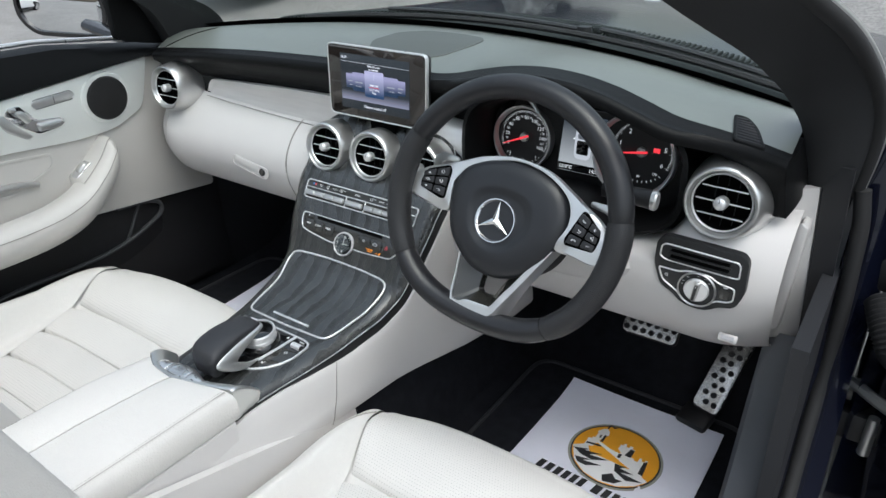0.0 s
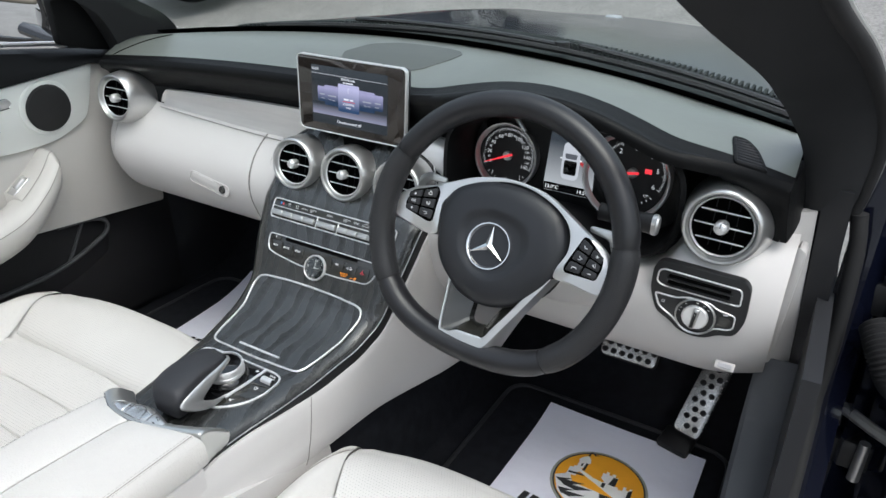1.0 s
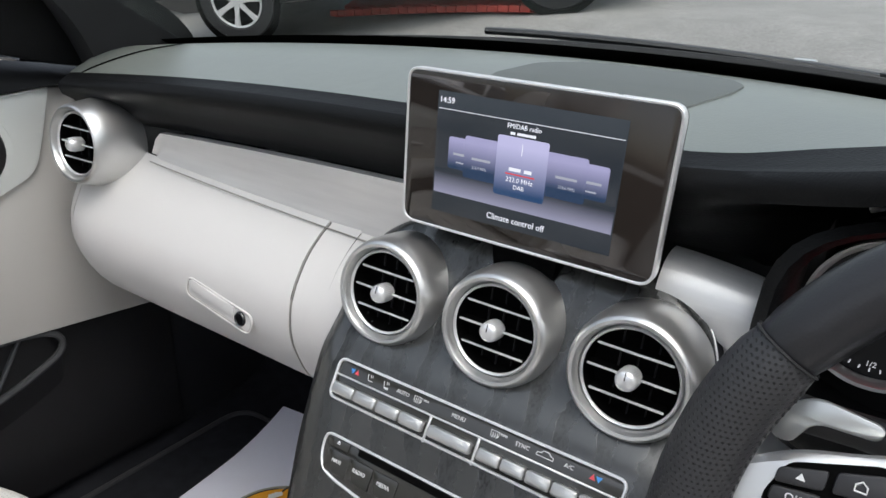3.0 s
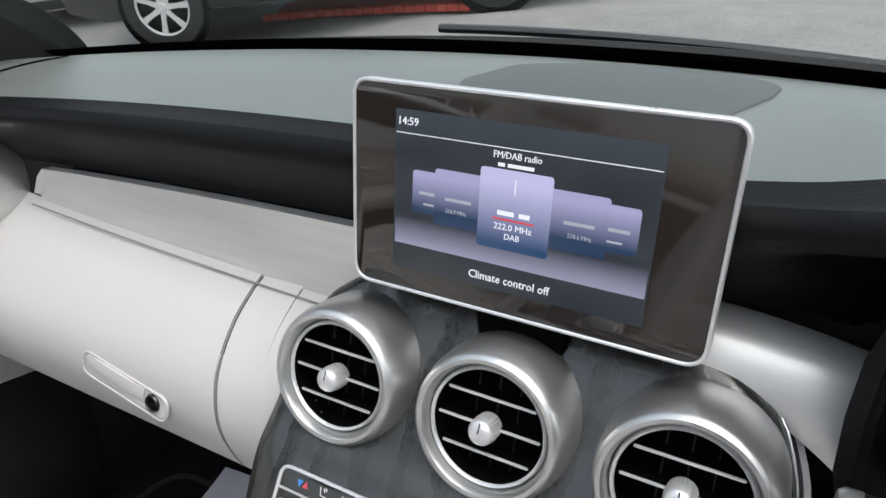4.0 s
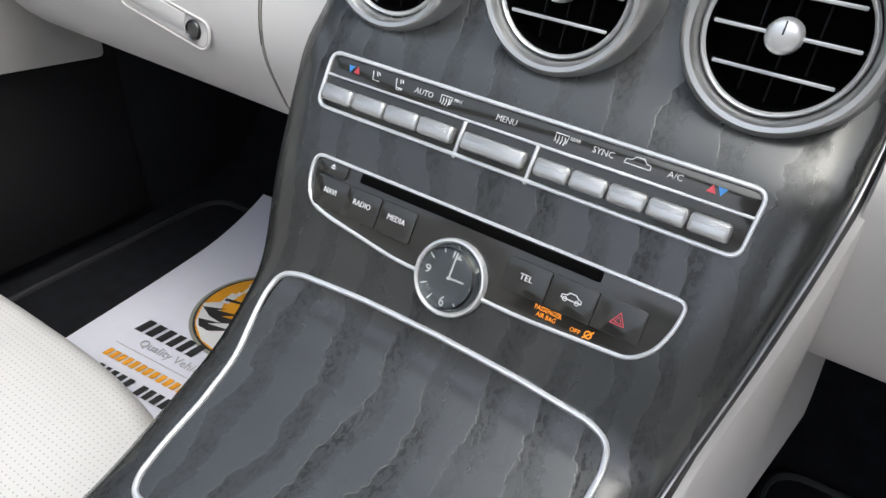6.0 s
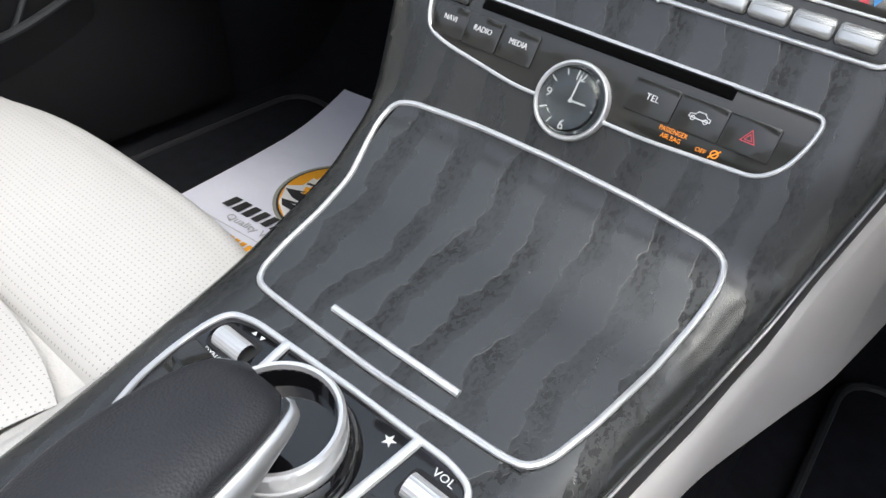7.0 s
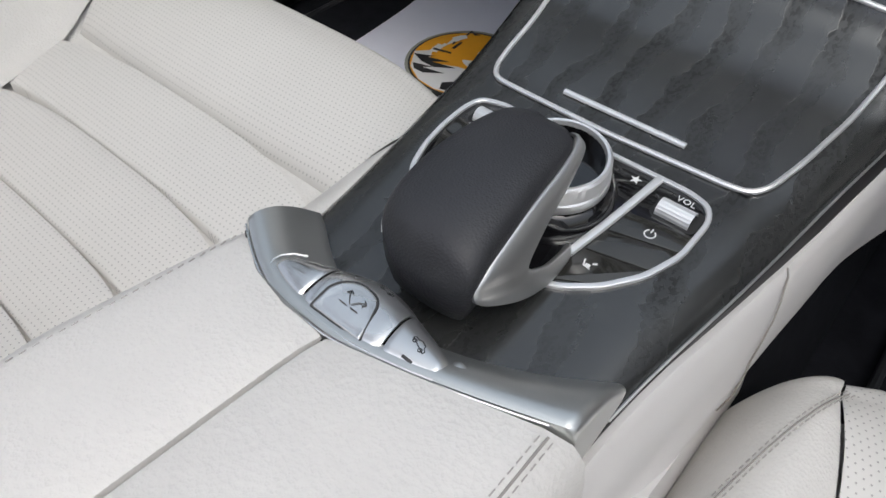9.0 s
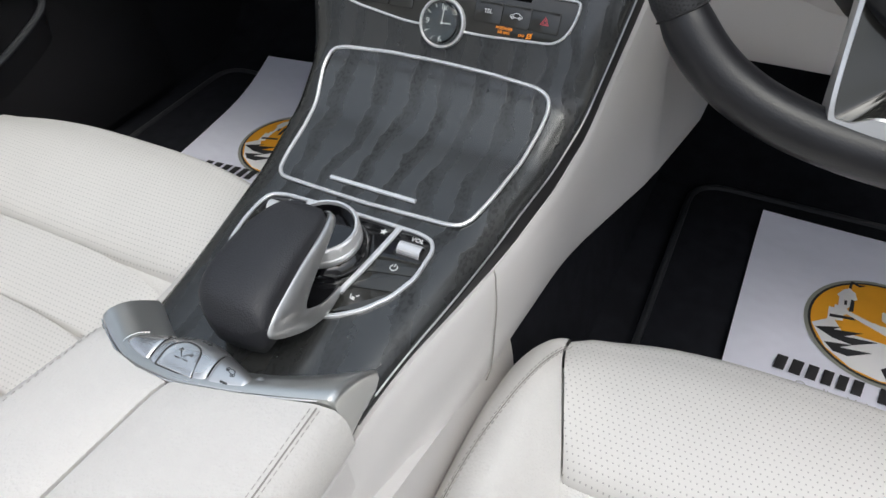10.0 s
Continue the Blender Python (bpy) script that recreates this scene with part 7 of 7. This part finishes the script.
    mk("headrest_switch", *prism(rounded([(-.272, .004), (-.258, .004), (-.256, -.004), (-.270, -.005)], .003, 4), .008, .003, base=.002), SATIN, sa, place=F(-.6955, .03))
    mk("memory_keys", *prism(rounded([(-.300, -.008), (-.284, -.006), (-.262, -.036), (-.236, -.060), (-.250, -.064), (-.286, -.040)], .005, 4), .003, .001), SATIN, d, place=F(-.6955, .03))
    # armrest
    path = spline([(-.690, -.080, -.112), (-.668, -.105, -.132), (-.652, -.150, -.172), (-.640, -.220, -.212), (-.634, -.330, -.228), (-.632, -.55, -.226), (-.640, -.80, -.215)], 44)
    rings = []
    for k, (x, y, z) in enumerate(path):
        g = min(1, k / 7) ** .6
        rings.append([(x + .036 * g * math.cos(a) * (1.0 if math.cos(a) > 0 else 1.6), y - .010 * math.sin(a) * 0, z + (.048 if math.sin(a) < 0 else .030) * g * math.sin(a)) for a in [2 * math.pi * j / 24 for j in range(24)]])
    ar = mk("armrest", *rings_mesh(rings), DOOR_CREAM, d, "padded cream leather door armrest")
    mk("armrest_seam", *sweep([(x + .036 * min(1, k / 7) ** .6 * .93, y, z + .012 * min(1, k / 7)) for k, (x, y, z) in enumerate(path)], .0009, 6), PIPING, ar)
    deck = []
    for k in range(1, 20):
        x, y, z = path[k]
        g = min(1, k / 7) ** .6
        deck.append([(-.716, y, z - .03), (-.716, y, z + .030 * g + .003), (-.700, y, z + .031 * g + .004), (x - .012, y, z + .030 * g + .004), (x + .006, y, z + .027 * g + .003), (x + .010, y, z)])
    mk("switch_deck", *rings_mesh(deck), DOOR_CREAM, d, sharp=60)
    mk("deck_seam", *sweep([(path[k][0] + .004, path[k][1], path[k][2] + .0285 * min(1, k / 7) ** .6 + .003) for k in range(3, 20)], .0008, 6), PIPING, d)
    wd = mk("window_switch_plate", *box(.024, .046, .005, .004, 3), CHROME, d, place=pose(-.679, -.168, -.1500, 38, 6, 0))
    mk("window_switch", *box(.014, .026, .009, .004, 3), SATIN, wd, place=pose(-.679, -.166, -.1460, 42, 6, 0))
    # pull recess behind the armrest with bright trim
    gr = rounded([(-.205, -.104), (-.21, -.135), (-.30, -.170), (-.55, -.172), (-.55, -.104), (-.30, -.096)], .014, 5)
    mk("pull_outline", *band(gr, .006, .006), DOOR_CREAM, d, place=F(-.706, .05))
    mk("pull_well", *prism(inset(gr, .005), .003, .001), DOOR_CREAM, d, place=F(-.706, .05))
    hd = spline([(-.255, -.158), (-.30, -.148), (-.40, -.146), (-.5, -.15)], 14)
    mk("door_pull", *sweep([(-.694, y, z) for y, z in hd], .006, 10, flat=1.6, up=(1, 0, 0)), SATIN, d, "silver inner door pull")

    m = thing("door_mirror", "dark blue door mirror with black rim", "mirror")
    T = pose(-.985, .035, .135, 90, 0, 24)
    o = rounded([(-.115, .055), (.105, .065), (.120, -.015), (.09, -.065), (-.08, -.060), (-.12, -.02)], .035, 6)
    mk("housing", *rings_mesh([[(x * k, y * k, z) for x, y in o] for k, z in ((.45, -.10), (.8, -.085), (1.0, -.04), (1.05, .0), (1.0, .004))]), NAVY, m, place=T)
    mk("rim", *band([(x * 1.04, y * 1.04) for x, y in o], .010, .010), GLOSS, m, place=T)
    mk("mirror_glass", *prism([(x * .96, y * .96) for x, y in o], .006, .0005), MIRROR, m, place=T)
    mk("arm", *sweep([(-.93, .06, .10), (-.86, .07, .085), (-.79, .08, .075)], .022, 10, flat=.7), GLOSS, m)


build_door()


# ---- footwells: mats, paper, pedals ----
def build_footwells():
    for x0, x1, lab in ((.215, .665, "driver's"), (-.665, -.215, "passenger's")):
        mt = thing("floor_mat", "black velour floor mat in the %s footwell" % lab, "floor mat", "floor mats")
        o = rounded([(x0, .30), (x1, .30), (x1, -.25), (x0, -.25)], .05, 5)
        mk("velour", *prism(o, .008, .003), CARPET, mt, place=Matrix.Translation((0, 0, -.5615)))
        mk("bound_edge", *sweep([(x, y, -.5535) for x, y in o], .005, 8, closed=True), DARK_PLASTIC, mt)
    for corner, logo, turn, words in (((.3145, .2535), (.472, .092), -.015, .098), ((-.572, .312), (-.390, .122), .10, .090)):
        pa = thing("paper_mat", "white printed paper mat lying on the carpet", "paper mat", "paper mats")
        hgt = lambda x, y: -.5450 + .0025 * math.sin(9 * x + 4 * y) + .002 * math.sin(14 * y + 3) + .010 * max(0, (y - .17) / .09) ** 2

        def sheet(u, v):
            a, b = .310 * u, .42 * v
            x, y = corner[0] + a + turn * b, corner[1] - b + turn * a
            return x, y, hgt(x, y) + .004 * math.exp(-((u - .62 - .2 * v) / .02) ** 2) * v
        sh = mk("sheet", *slab(sheet, 40, 24, (0, 0, 1), .0008), PAPER, pa)

        def P(x, y, z):
            x, y = logo[0] + x - turn * y, logo[1] + y + turn * x
            return Vector((x, y, hgt(x, y) + .0012 + z))
        disc = [(math.cos(a), math.sin(a)) for a in [2 * math.pi * k / 48 for k in range(48)]]
        dk = lambda r, z: rings_mesh([[(x * r * q, y * r * q, z) for x, y in disc] for q in (1, .75, .5, .25, .02)])
        mk("emblem_rim", *dk(.0860, 0), material("grey_green_print", (.28, .29, .26), .6), sh, place=P)
        mk("emblem_edge", *dk(.0815, .0004), INK, sh, place=P)
        mk("emblem_field", *dk(.0785, .0008), ORANGE, sh, place=P)
        # white hill and castle silhouette with dark shading
        cut = lambda pts, z, mat, nm: mk(nm, *prism(pts, z + .0002, .0001, base=z), mat, sh, place=P)
        cut([(-.076, -.018), (-.060, -.004), (-.034, .004), (.0, -.004), (.03, -.016), (.056, -.022), (.072, -.030), (.058, -.052), (.032, -.071), (.0, -.0775), (-.030, -.072), (-.058, -.052)], .0012, PRINT, "printed_hill")
        keep = [(-.060, -.006), (-.060, .018), (-.054, .018), (-.054, .024), (-.050, .024), (-.050, .040), (-.053, .043), (-.047, .054), (-.040, .060), (-.033, .054), (-.030, .043), (-.033, .040), (-.033, .022), (-.028, .022), (-.028, .018), (-.022, .018), (-.022, .022), (-.016, .022), (-.016, .016), (-.002, .014), (-.002, .034), (.003, .034), (.003, .040), (.008, .040), (.008, .034), (.014, .034), (.014, .040), (.020, .040), (.020, .034), (.026, .034), (.026, .012), (.032, .012), (.032, .008), (.040, .008), (.040, .020), (.045, .020), (.045, .014), (.051, .014), (.051, .020), (.056, .020), (.060, -.024), (.03, -.016), (.0, -.004), (-.03, .004)]
        cut(keep, .0014, PRINT, "printed_castle")
        shade = ([(-.072, -.024), (-.044, -.012), (-.052, -.020), (-.020, -.012), (-.040, -.026), (-.004, -.020), (-.030, -.036), (-.052, -.034)],
                 [(-.060, -.044), (-.030, -.036), (-.044, -.046), (-.010, -.040), (-.034, -.056), (-.050, -.055)],
                 [(.008, -.020), (.030, -.018), (.020, -.026), (.046, -.028), (.024, -.036), (.066, -.038), (.040, -.050), (.014, -.038)],
                 [(.000, -.060), (.014, -.046), (.024, -.056), (.036, -.054), (.026, -.068), (.006, -.074)],
                 [(.014, .010), (.026, .010), (.026, .032), (.018, .032)], [(.050, .012), (.056, .018), (.060, -.022), (.051, -.020)],
                 [(-.038, .018), (-.033, .020), (-.033, .040), (-.037, .040)], [(.004, -.002), (.010, -.003), (.010, .010), (.004, .009)],
                 [(-.058, .0), (-.030, .006), (-.032, .010), (-.058, .005)], [(-.044, .028), (-.041, .028), (-.041, .036), (-.044, .036)],
                 [(-.041, .060), (-.039, .074), (-.030, .070), (-.022, .072), (-.029, .066), (-.037, .070), (-.038, .059)])
        for pts in shade:
            cut(pts, .0018, INK, "printed_shading")

        def bars(y, h, x, widths, gap, mat):
            """A line of print as one slanted bar for each character."""
            for wd in widths:
                if wd > 0:
                    mk("printed_bar", *prism([(x, y - h / 2), (x + wd, y - h / 2), (x + wd + .15 * h, y + h / 2), (x + .15 * h, y + h / 2)], .0010, .0001, base=.0008), mat, sh, place=P)
                x += abs(wd) + gap
        bars(-words, .0225, -.108, (.0115, .0120, .0110, .0105, .0100, .0105, -.006, .0140, .0115, .0105, .0115, .0110, .0110), .0050, INK)
        letters("Quality Vehicles", .0165, GREY_INK, sh, lambda x, y, z: P(x - .030, y - words - .024, .0008 + z))
        mk("printed_rule", *box(.215, .0010, .0003, .0001, 1), GREY_INK, sh, place=lambda x, y, z: P(x, y - words - .0385, .0008 + z))
        bars(-words - .055, .0120, -.105, [.0068] * 21, .0034, ORANGE)
        bars(-words - .080, .0150, -.095, (.0080, .0060, .0080, .0080, .0080, -.004, .0080, .0080, .0080, .0080, .0080, .0080), .0040, INK)
    # pedals
    for nm, lab, w, h, P in (("brake_pedal", "steel brake pedal with black rubber studs", .108, .070, pose(.441, .322, -.388, 52, 0, 0)), ("accelerator_pedal", "long steel accelerator pedal with black rubber studs", .050, .170, pose(.592, .318, -.444, 52, 0, 0) @ pose(0, 0, 0, 0, 0, -10))):
        pd = thing(nm, lab, "pedal")
        o = rounded([(-w / 2, h / 2), (w / 2, h / 2), (w / 2, -h / 2), (-w / 2, -h / 2)], .012, 5)
        mk("steel_face", *prism(o, .004, .0015), PEDAL, pd, place=P)
        mk("rubber_back", *prism([(x * 1.03, y * 1.03) for x, y in o], .0, .0005, base=-.012), RUBBER, pd, place=P)
        nx, ny = (6, 4) if w > h else (3, 9)
        for i in range(nx):
            for j in range(ny):
                off = (.25 if j % 2 else -.25)
                x, y = (i + .5 + off * .9) / nx * w * .94 - w * .47, (j + .5) / ny * h * .92 - h * .46
                if abs(x) < w / 2 - .006:
                    mk("stud", *lathe([(.0058, .003), (.0055, .0062), (.004, .0068), (.003, .0052), (0, .0052)], 12), RUBBER, pd, place=P @ Matrix.Translation((x, y, 0)))
        arm = [P @ Vector((0, h * .3, -.01)), Vector((P.translation.x, .44, -.30)), Vector((P.translation.x, .50, -.16))]
        mk("pedal_arm", *sweep(arm, .010, 8), BLACK, pd)
    ft = thing("pedal_foot", "black plastic accelerator hinge block", "pedal")
    mk("block", *box(.060, .05, .024, .006, 2), BLACK, ft, place=pose(.566, .262, -.532, 14, 0, -12))


build_footwells()


# ---- open driver's door and hinge post ----
def build_driver_door():
    d = thing("driver_door", "dark blue driver's door standing wide open", "car door")
    M = pose(.835, .205, 0, 0, 0, 0) @ pose(0, 0, 0, 0, 0, -24)
    side = rounded([(0, .07), (.95, .06), (1.0, -.1), (.98, -.58), (.04, -.60), (0, -.3)], .04, 4)
    mk("shell", *prism(side, .060, .012), NAVY, d, place=lambda a, z, h: M @ Vector((a, -h + .03, z)))
    lin = rounded([(.05, .04), (.92, .04), (.95, -.1), (.92, -.52), (.08, -.54)], .04, 4)
    mk("lining", *prism(lin, .025, .008), DARK_PLASTIC, d, place=lambda a, z, h: M @ Vector((a, -h - .03, z)))
    mk("edge_seal", *sweep([M @ Vector((.012, -.034, z)) for z in (.10, 0, -.2, -.4, -.58)], .009, 8), RUBBER, d)
    h = thing("hinge_assembly", "black steel hinge and check strap in the door gap", "hinge")
    for z in (-.10, -.36):
        mk("hinge_leaf", *box(.07, .04, .05, .006, 2), BLACK, h, place=Matrix.Translation((.812, .175, z)))
        mk("hinge_pin", *lathe([(0, .035), (.008, .034), (.009, -.034), (0, -.035)], 14), SATIN, h, place=Matrix.Translation((.832, .150, z)))
    mk("check_strap", *sweep([(.79, .165, -.285), (.83, .13, -.285), (.88, .10, -.288)], .009, 8), CAP_METAL, h)
    b = thing("cable_sleeve", "black ribbed rubber cable sleeve in the door gap", "cable sleeve")
    arc = [Vector((.795 + .055 * k / 48, .135 - .045 * math.sin(math.pi * k / 48), -.125 - .085 * k / 48)) for k in range(49)]
    mk("bellows", *sweep(arc, lambda q: .021 + (.004 if int(q * 48) % 2 else 0), 16), RUBBER, b)
    w = thing("front_wing_post", "dark blue body panel beside the door gap", "body panel", kind="structure")
    mk("post_panel", *rings_mesh([[(.792, .19, z), (.800, .145, z), (.84, .215, z), (.90, .24, z), (.90, .34, z), (.80, .34, z)] for z in (.10, -.1, -.3, -.6)]), NAVY, w)


build_driver_door()


# ---- parked cars across the forecourt ----
def wheel_parts(parent, x, y, r, rim_mat, out):
    T = Matrix.Translation((x, y, r)) @ pose(0, 0, 0, -90 * out, 0, 0)
    ty = mk("wheel", *lathe([(r * .66, -.10), (r * .95, -.105), (r, -.08), (r, .08), (r * .95, .105), (r * .70, .11), (r * .66, .09)], 40), RUBBER, parent, "black tyre with alloy rim", place=T)
    mk("rim", *lathe([(r * .68, .08), (r * .66, .105), (r * .62, .100), (r * .60, .03)], 40), rim_mat, ty, place=T)
    mk("hub_dark", *lathe([(r * .61, .03), (0, .02)], 32), VOID, ty, place=T)
    for k in range(7):
        mk("spoke", *rings_mesh([[(q, -w, z), (q, w, z), (q, w * .7, z + .02), (q, -w * .7, z + .02)] for q, w, z in ((.02, .035, .075), (r * .35, .024, .082), (r * .64, .034, .082))]), rim_mat, ty, place=T @ pose(0, 0, 0, 0, 0, 360 * k / 7))
    mk("hub_cap", *lathe([(0, .108), (.035, .105), (.04, .09)], 20), rim_mat, ty, place=T)


def parked_car(name, label, paint, length, width, height, ground_gap, rim_mat, suv):
    c = thing(name, label, "car", "parked cars")
    L, W = length / 2, width / 2
    belt = height * .60
    nose = height * (.60 if suv else .50)
    roof = [(-L * .92, belt), (-L * (.80 if suv else .62), height * .97), (-L * .1, height), (L * .22, height * .97), (L * .48, belt + .03)]
    st = []
    for k in range(41):
        x = -L + length * k / 40
        q = abs(x) / L
        hw = W * (1 - .16 * max(0, q - .72) ** 1.5 / .148 * .6)
        top = smooth([(-L, belt * .82), (-L * .93, belt * .98), (L * .46, belt), (L * .80, nose * .95), (L * .97, nose * .78), (L, nose * .55)], x)
        low = ground_gap + .10 * max(0, q - .85) / .15
        st.append([(x, -hw * .80, top), (x, -hw * .95, top - .06), (x, -hw, top - .22), (x, -hw, low + .16), (x, -hw * .95, low), (x, hw * .95, low), (x, hw, low + .16), (x, hw, top - .22), (x, hw * .95, top - .06), (x, hw * .80, top)])
    body = mk("body", *rings_mesh(st), paint, c, sharp=50)
    cab = []
    for k in range(25):
        x = roof[0][0] + (roof[-1][0] - roof[0][0]) * k / 24
        zt = smooth(roof, x)
        cab.append([(x, -W * .90, belt - .02), (x, -W * .72, max(belt, zt - .04)), (x, -W * .60, max(belt, zt)), (x, W * .60, max(belt, zt)), (x, W * .72, max(belt, zt - .04)), (x, W * .90, belt - .02)])
    mk("cabin", *rings_mesh(cab), paint, c, sharp=50)
    for s in (-1, 1):
        for x0, x1 in ((-L * .70, -L * .22), (-L * .18, L * .26)):
            pane = [(x0, belt + .02), (x1, belt + .02), (x1 - .12, height - .13), (x0 + .10, height - .13)]
            mk("side_window", *prism(rounded(pane, .05, 3), .012, .002), GLOSS, c, place=lambda a, z, h, s=s: Vector((a, s * (W * .90 + h - .30 * W * (z - belt) / (height - belt) * .62), z)))
        mk("sill_trim", *box(length * .52, .03, .12, .02, 2), RUBBER, c, place=Matrix.Translation((0, s * W * .985, ground_gap + .08)))
        for wx in (-L * .60, L * .62):
            mk("wheel_arch", *lathe([(.0, 0), (.40 if suv else .36, 0), (.40 if suv else .36, .02), (0, .02)], 36), VOID, c, place=Matrix.Translation((wx, s * (W - .012), .34)) @ pose(0, 0, 0, -90 * s, 0, 0))
            wheel_parts(c, wx, s * (W - .08), .36 if suv else .325, rim_mat, s)
        mk("headlamp", *box(.10, .34, .14, .04, 3), CHROME, c, place=Matrix.Translation((L * .955, s * W * .62, nose * .72)))
        mk("tail_lamp", *box(.06, .22, .22, .03, 3), material("red_lens", (.35, .01, .01), .15), c, place=Matrix.Translation((-L * .975, s * W * .72, belt * .78)))
    mk("grille", *box(.06, .80, .18, .03, 2), GLOSS, c, place=Matrix.Translation((L * .985, 0, nose * .66)))
    mk("lower_grille", *box(.06, 1.1, .12, .03, 2), RUBBER, c, place=Matrix.Translation((L * .975, 0, ground_gap + .18)))
    pl = mk("number_plate", *box(.012, .52, .11, .004, 1), PRINT, c, place=Matrix.Translation((L * 1.0 + .025, 0, ground_gap + .30)))
    for k in range(7):
        mk("plate_bar", *box(.004, .045, .07, .002, 1), INK, pl, place=Matrix.Translation((L * 1.0 + .032, -.20 + .065 * k + (.02 if k > 3 else 0), ground_gap + .30)))
    return c


def place_cars():
    black = material("black_car_paint", (.008, .008, .009), .12, coat=1.0)
    silver = material("silver_car_paint", (.52, .50, .47), .25, .6, coat=1.0)
    white = material("white_car_paint", (.75, .76, .77), .2, coat=1.0)

    def put(c, x, y, turn):
        z = ground_height(x, y)
        sl = Vector((-(ground_height(x + .5, y) - ground_height(x - .5, y)), -(ground_height(x, y + .5) - ground_height(x, y - .5)), 1)).normalized()
        q = Vector((0, 0, 1)).rotation_difference(sl).to_matrix().to_4x4()
        c.matrix_basis = Matrix.Translation((x, y, z)) @ q @ pose(0, 0, 0, 0, 0, turn)
    put(parked_car("parked_off_roader", "black off-road car with silver wheels on the forecourt", black, 4.7, 1.95, 1.75, .28, BRIGHT, True), -4.15, 5.55, 25)
    put(parked_car("parked_saloon", "silver-beige car with alloy wheels on the forecourt", silver, 4.4, 1.80, 1.45, .20, BRIGHT, False), -8.47, 6.08, 8)
    put(parked_car("parked_hatchback", "white car parked behind on the forecourt", white, 4.2, 1.78, 1.46, .18, SATIN, False), -5.2, -4.2, 80)
    put(parked_car("parked_estate", "dark car parked far behind on the forecourt", black, 4.5, 1.85, 1.6, .22, BRIGHT, True), -9.5, -6.2, 60)
    # red brick edging and a painted line on the tarmac
    red = material("red_brick_paving", (.36, .045, .03), .8, bump=[(90, .4)], vary=[(8, .2), (60, .15)])
    strip = thing("brick_edging", "low red brick edging along the parking bays", "paving", kind="structure")
    for row in range(3):
        for k in range(21):
            q = Vector((-4.80 + .105 * k, 5.16 + .215 * row + .005 * k))
            mk("brick", *box(.098, .205, .06, .006, 1), red, strip, place=Matrix.Translation((q.x, q.y, ground_height(q.x, q.y) + .012)) @ pose(0, 0, 0, 22 * (row > 0), 0, 3))
    line = thing("bay_line", "worn white painted bay line on the tarmac", "road marking", kind="structure")
    paint = material("line_paint", (.62, .61, .58), .8, vary=[(14, .15)])
    for a, b in (((-3.0, 7.30), (-1.71, 7.17)), ((-2.35, 6.45), (-1.70, 7.10))):
        a, b = Vector(a), Vector(b)
        n = Vector((a.y - b.y, b.x - a.x)).normalized() * .10

        def ln(u, v):
            p = a.lerp(b, u) + n * v
            return (p.x, p.y, ground_height(p.x, p.y) + .006)
        mk("paint", *slab(ln, 12, 1, (0, 0, 1), .004), paint, line)


place_cars()
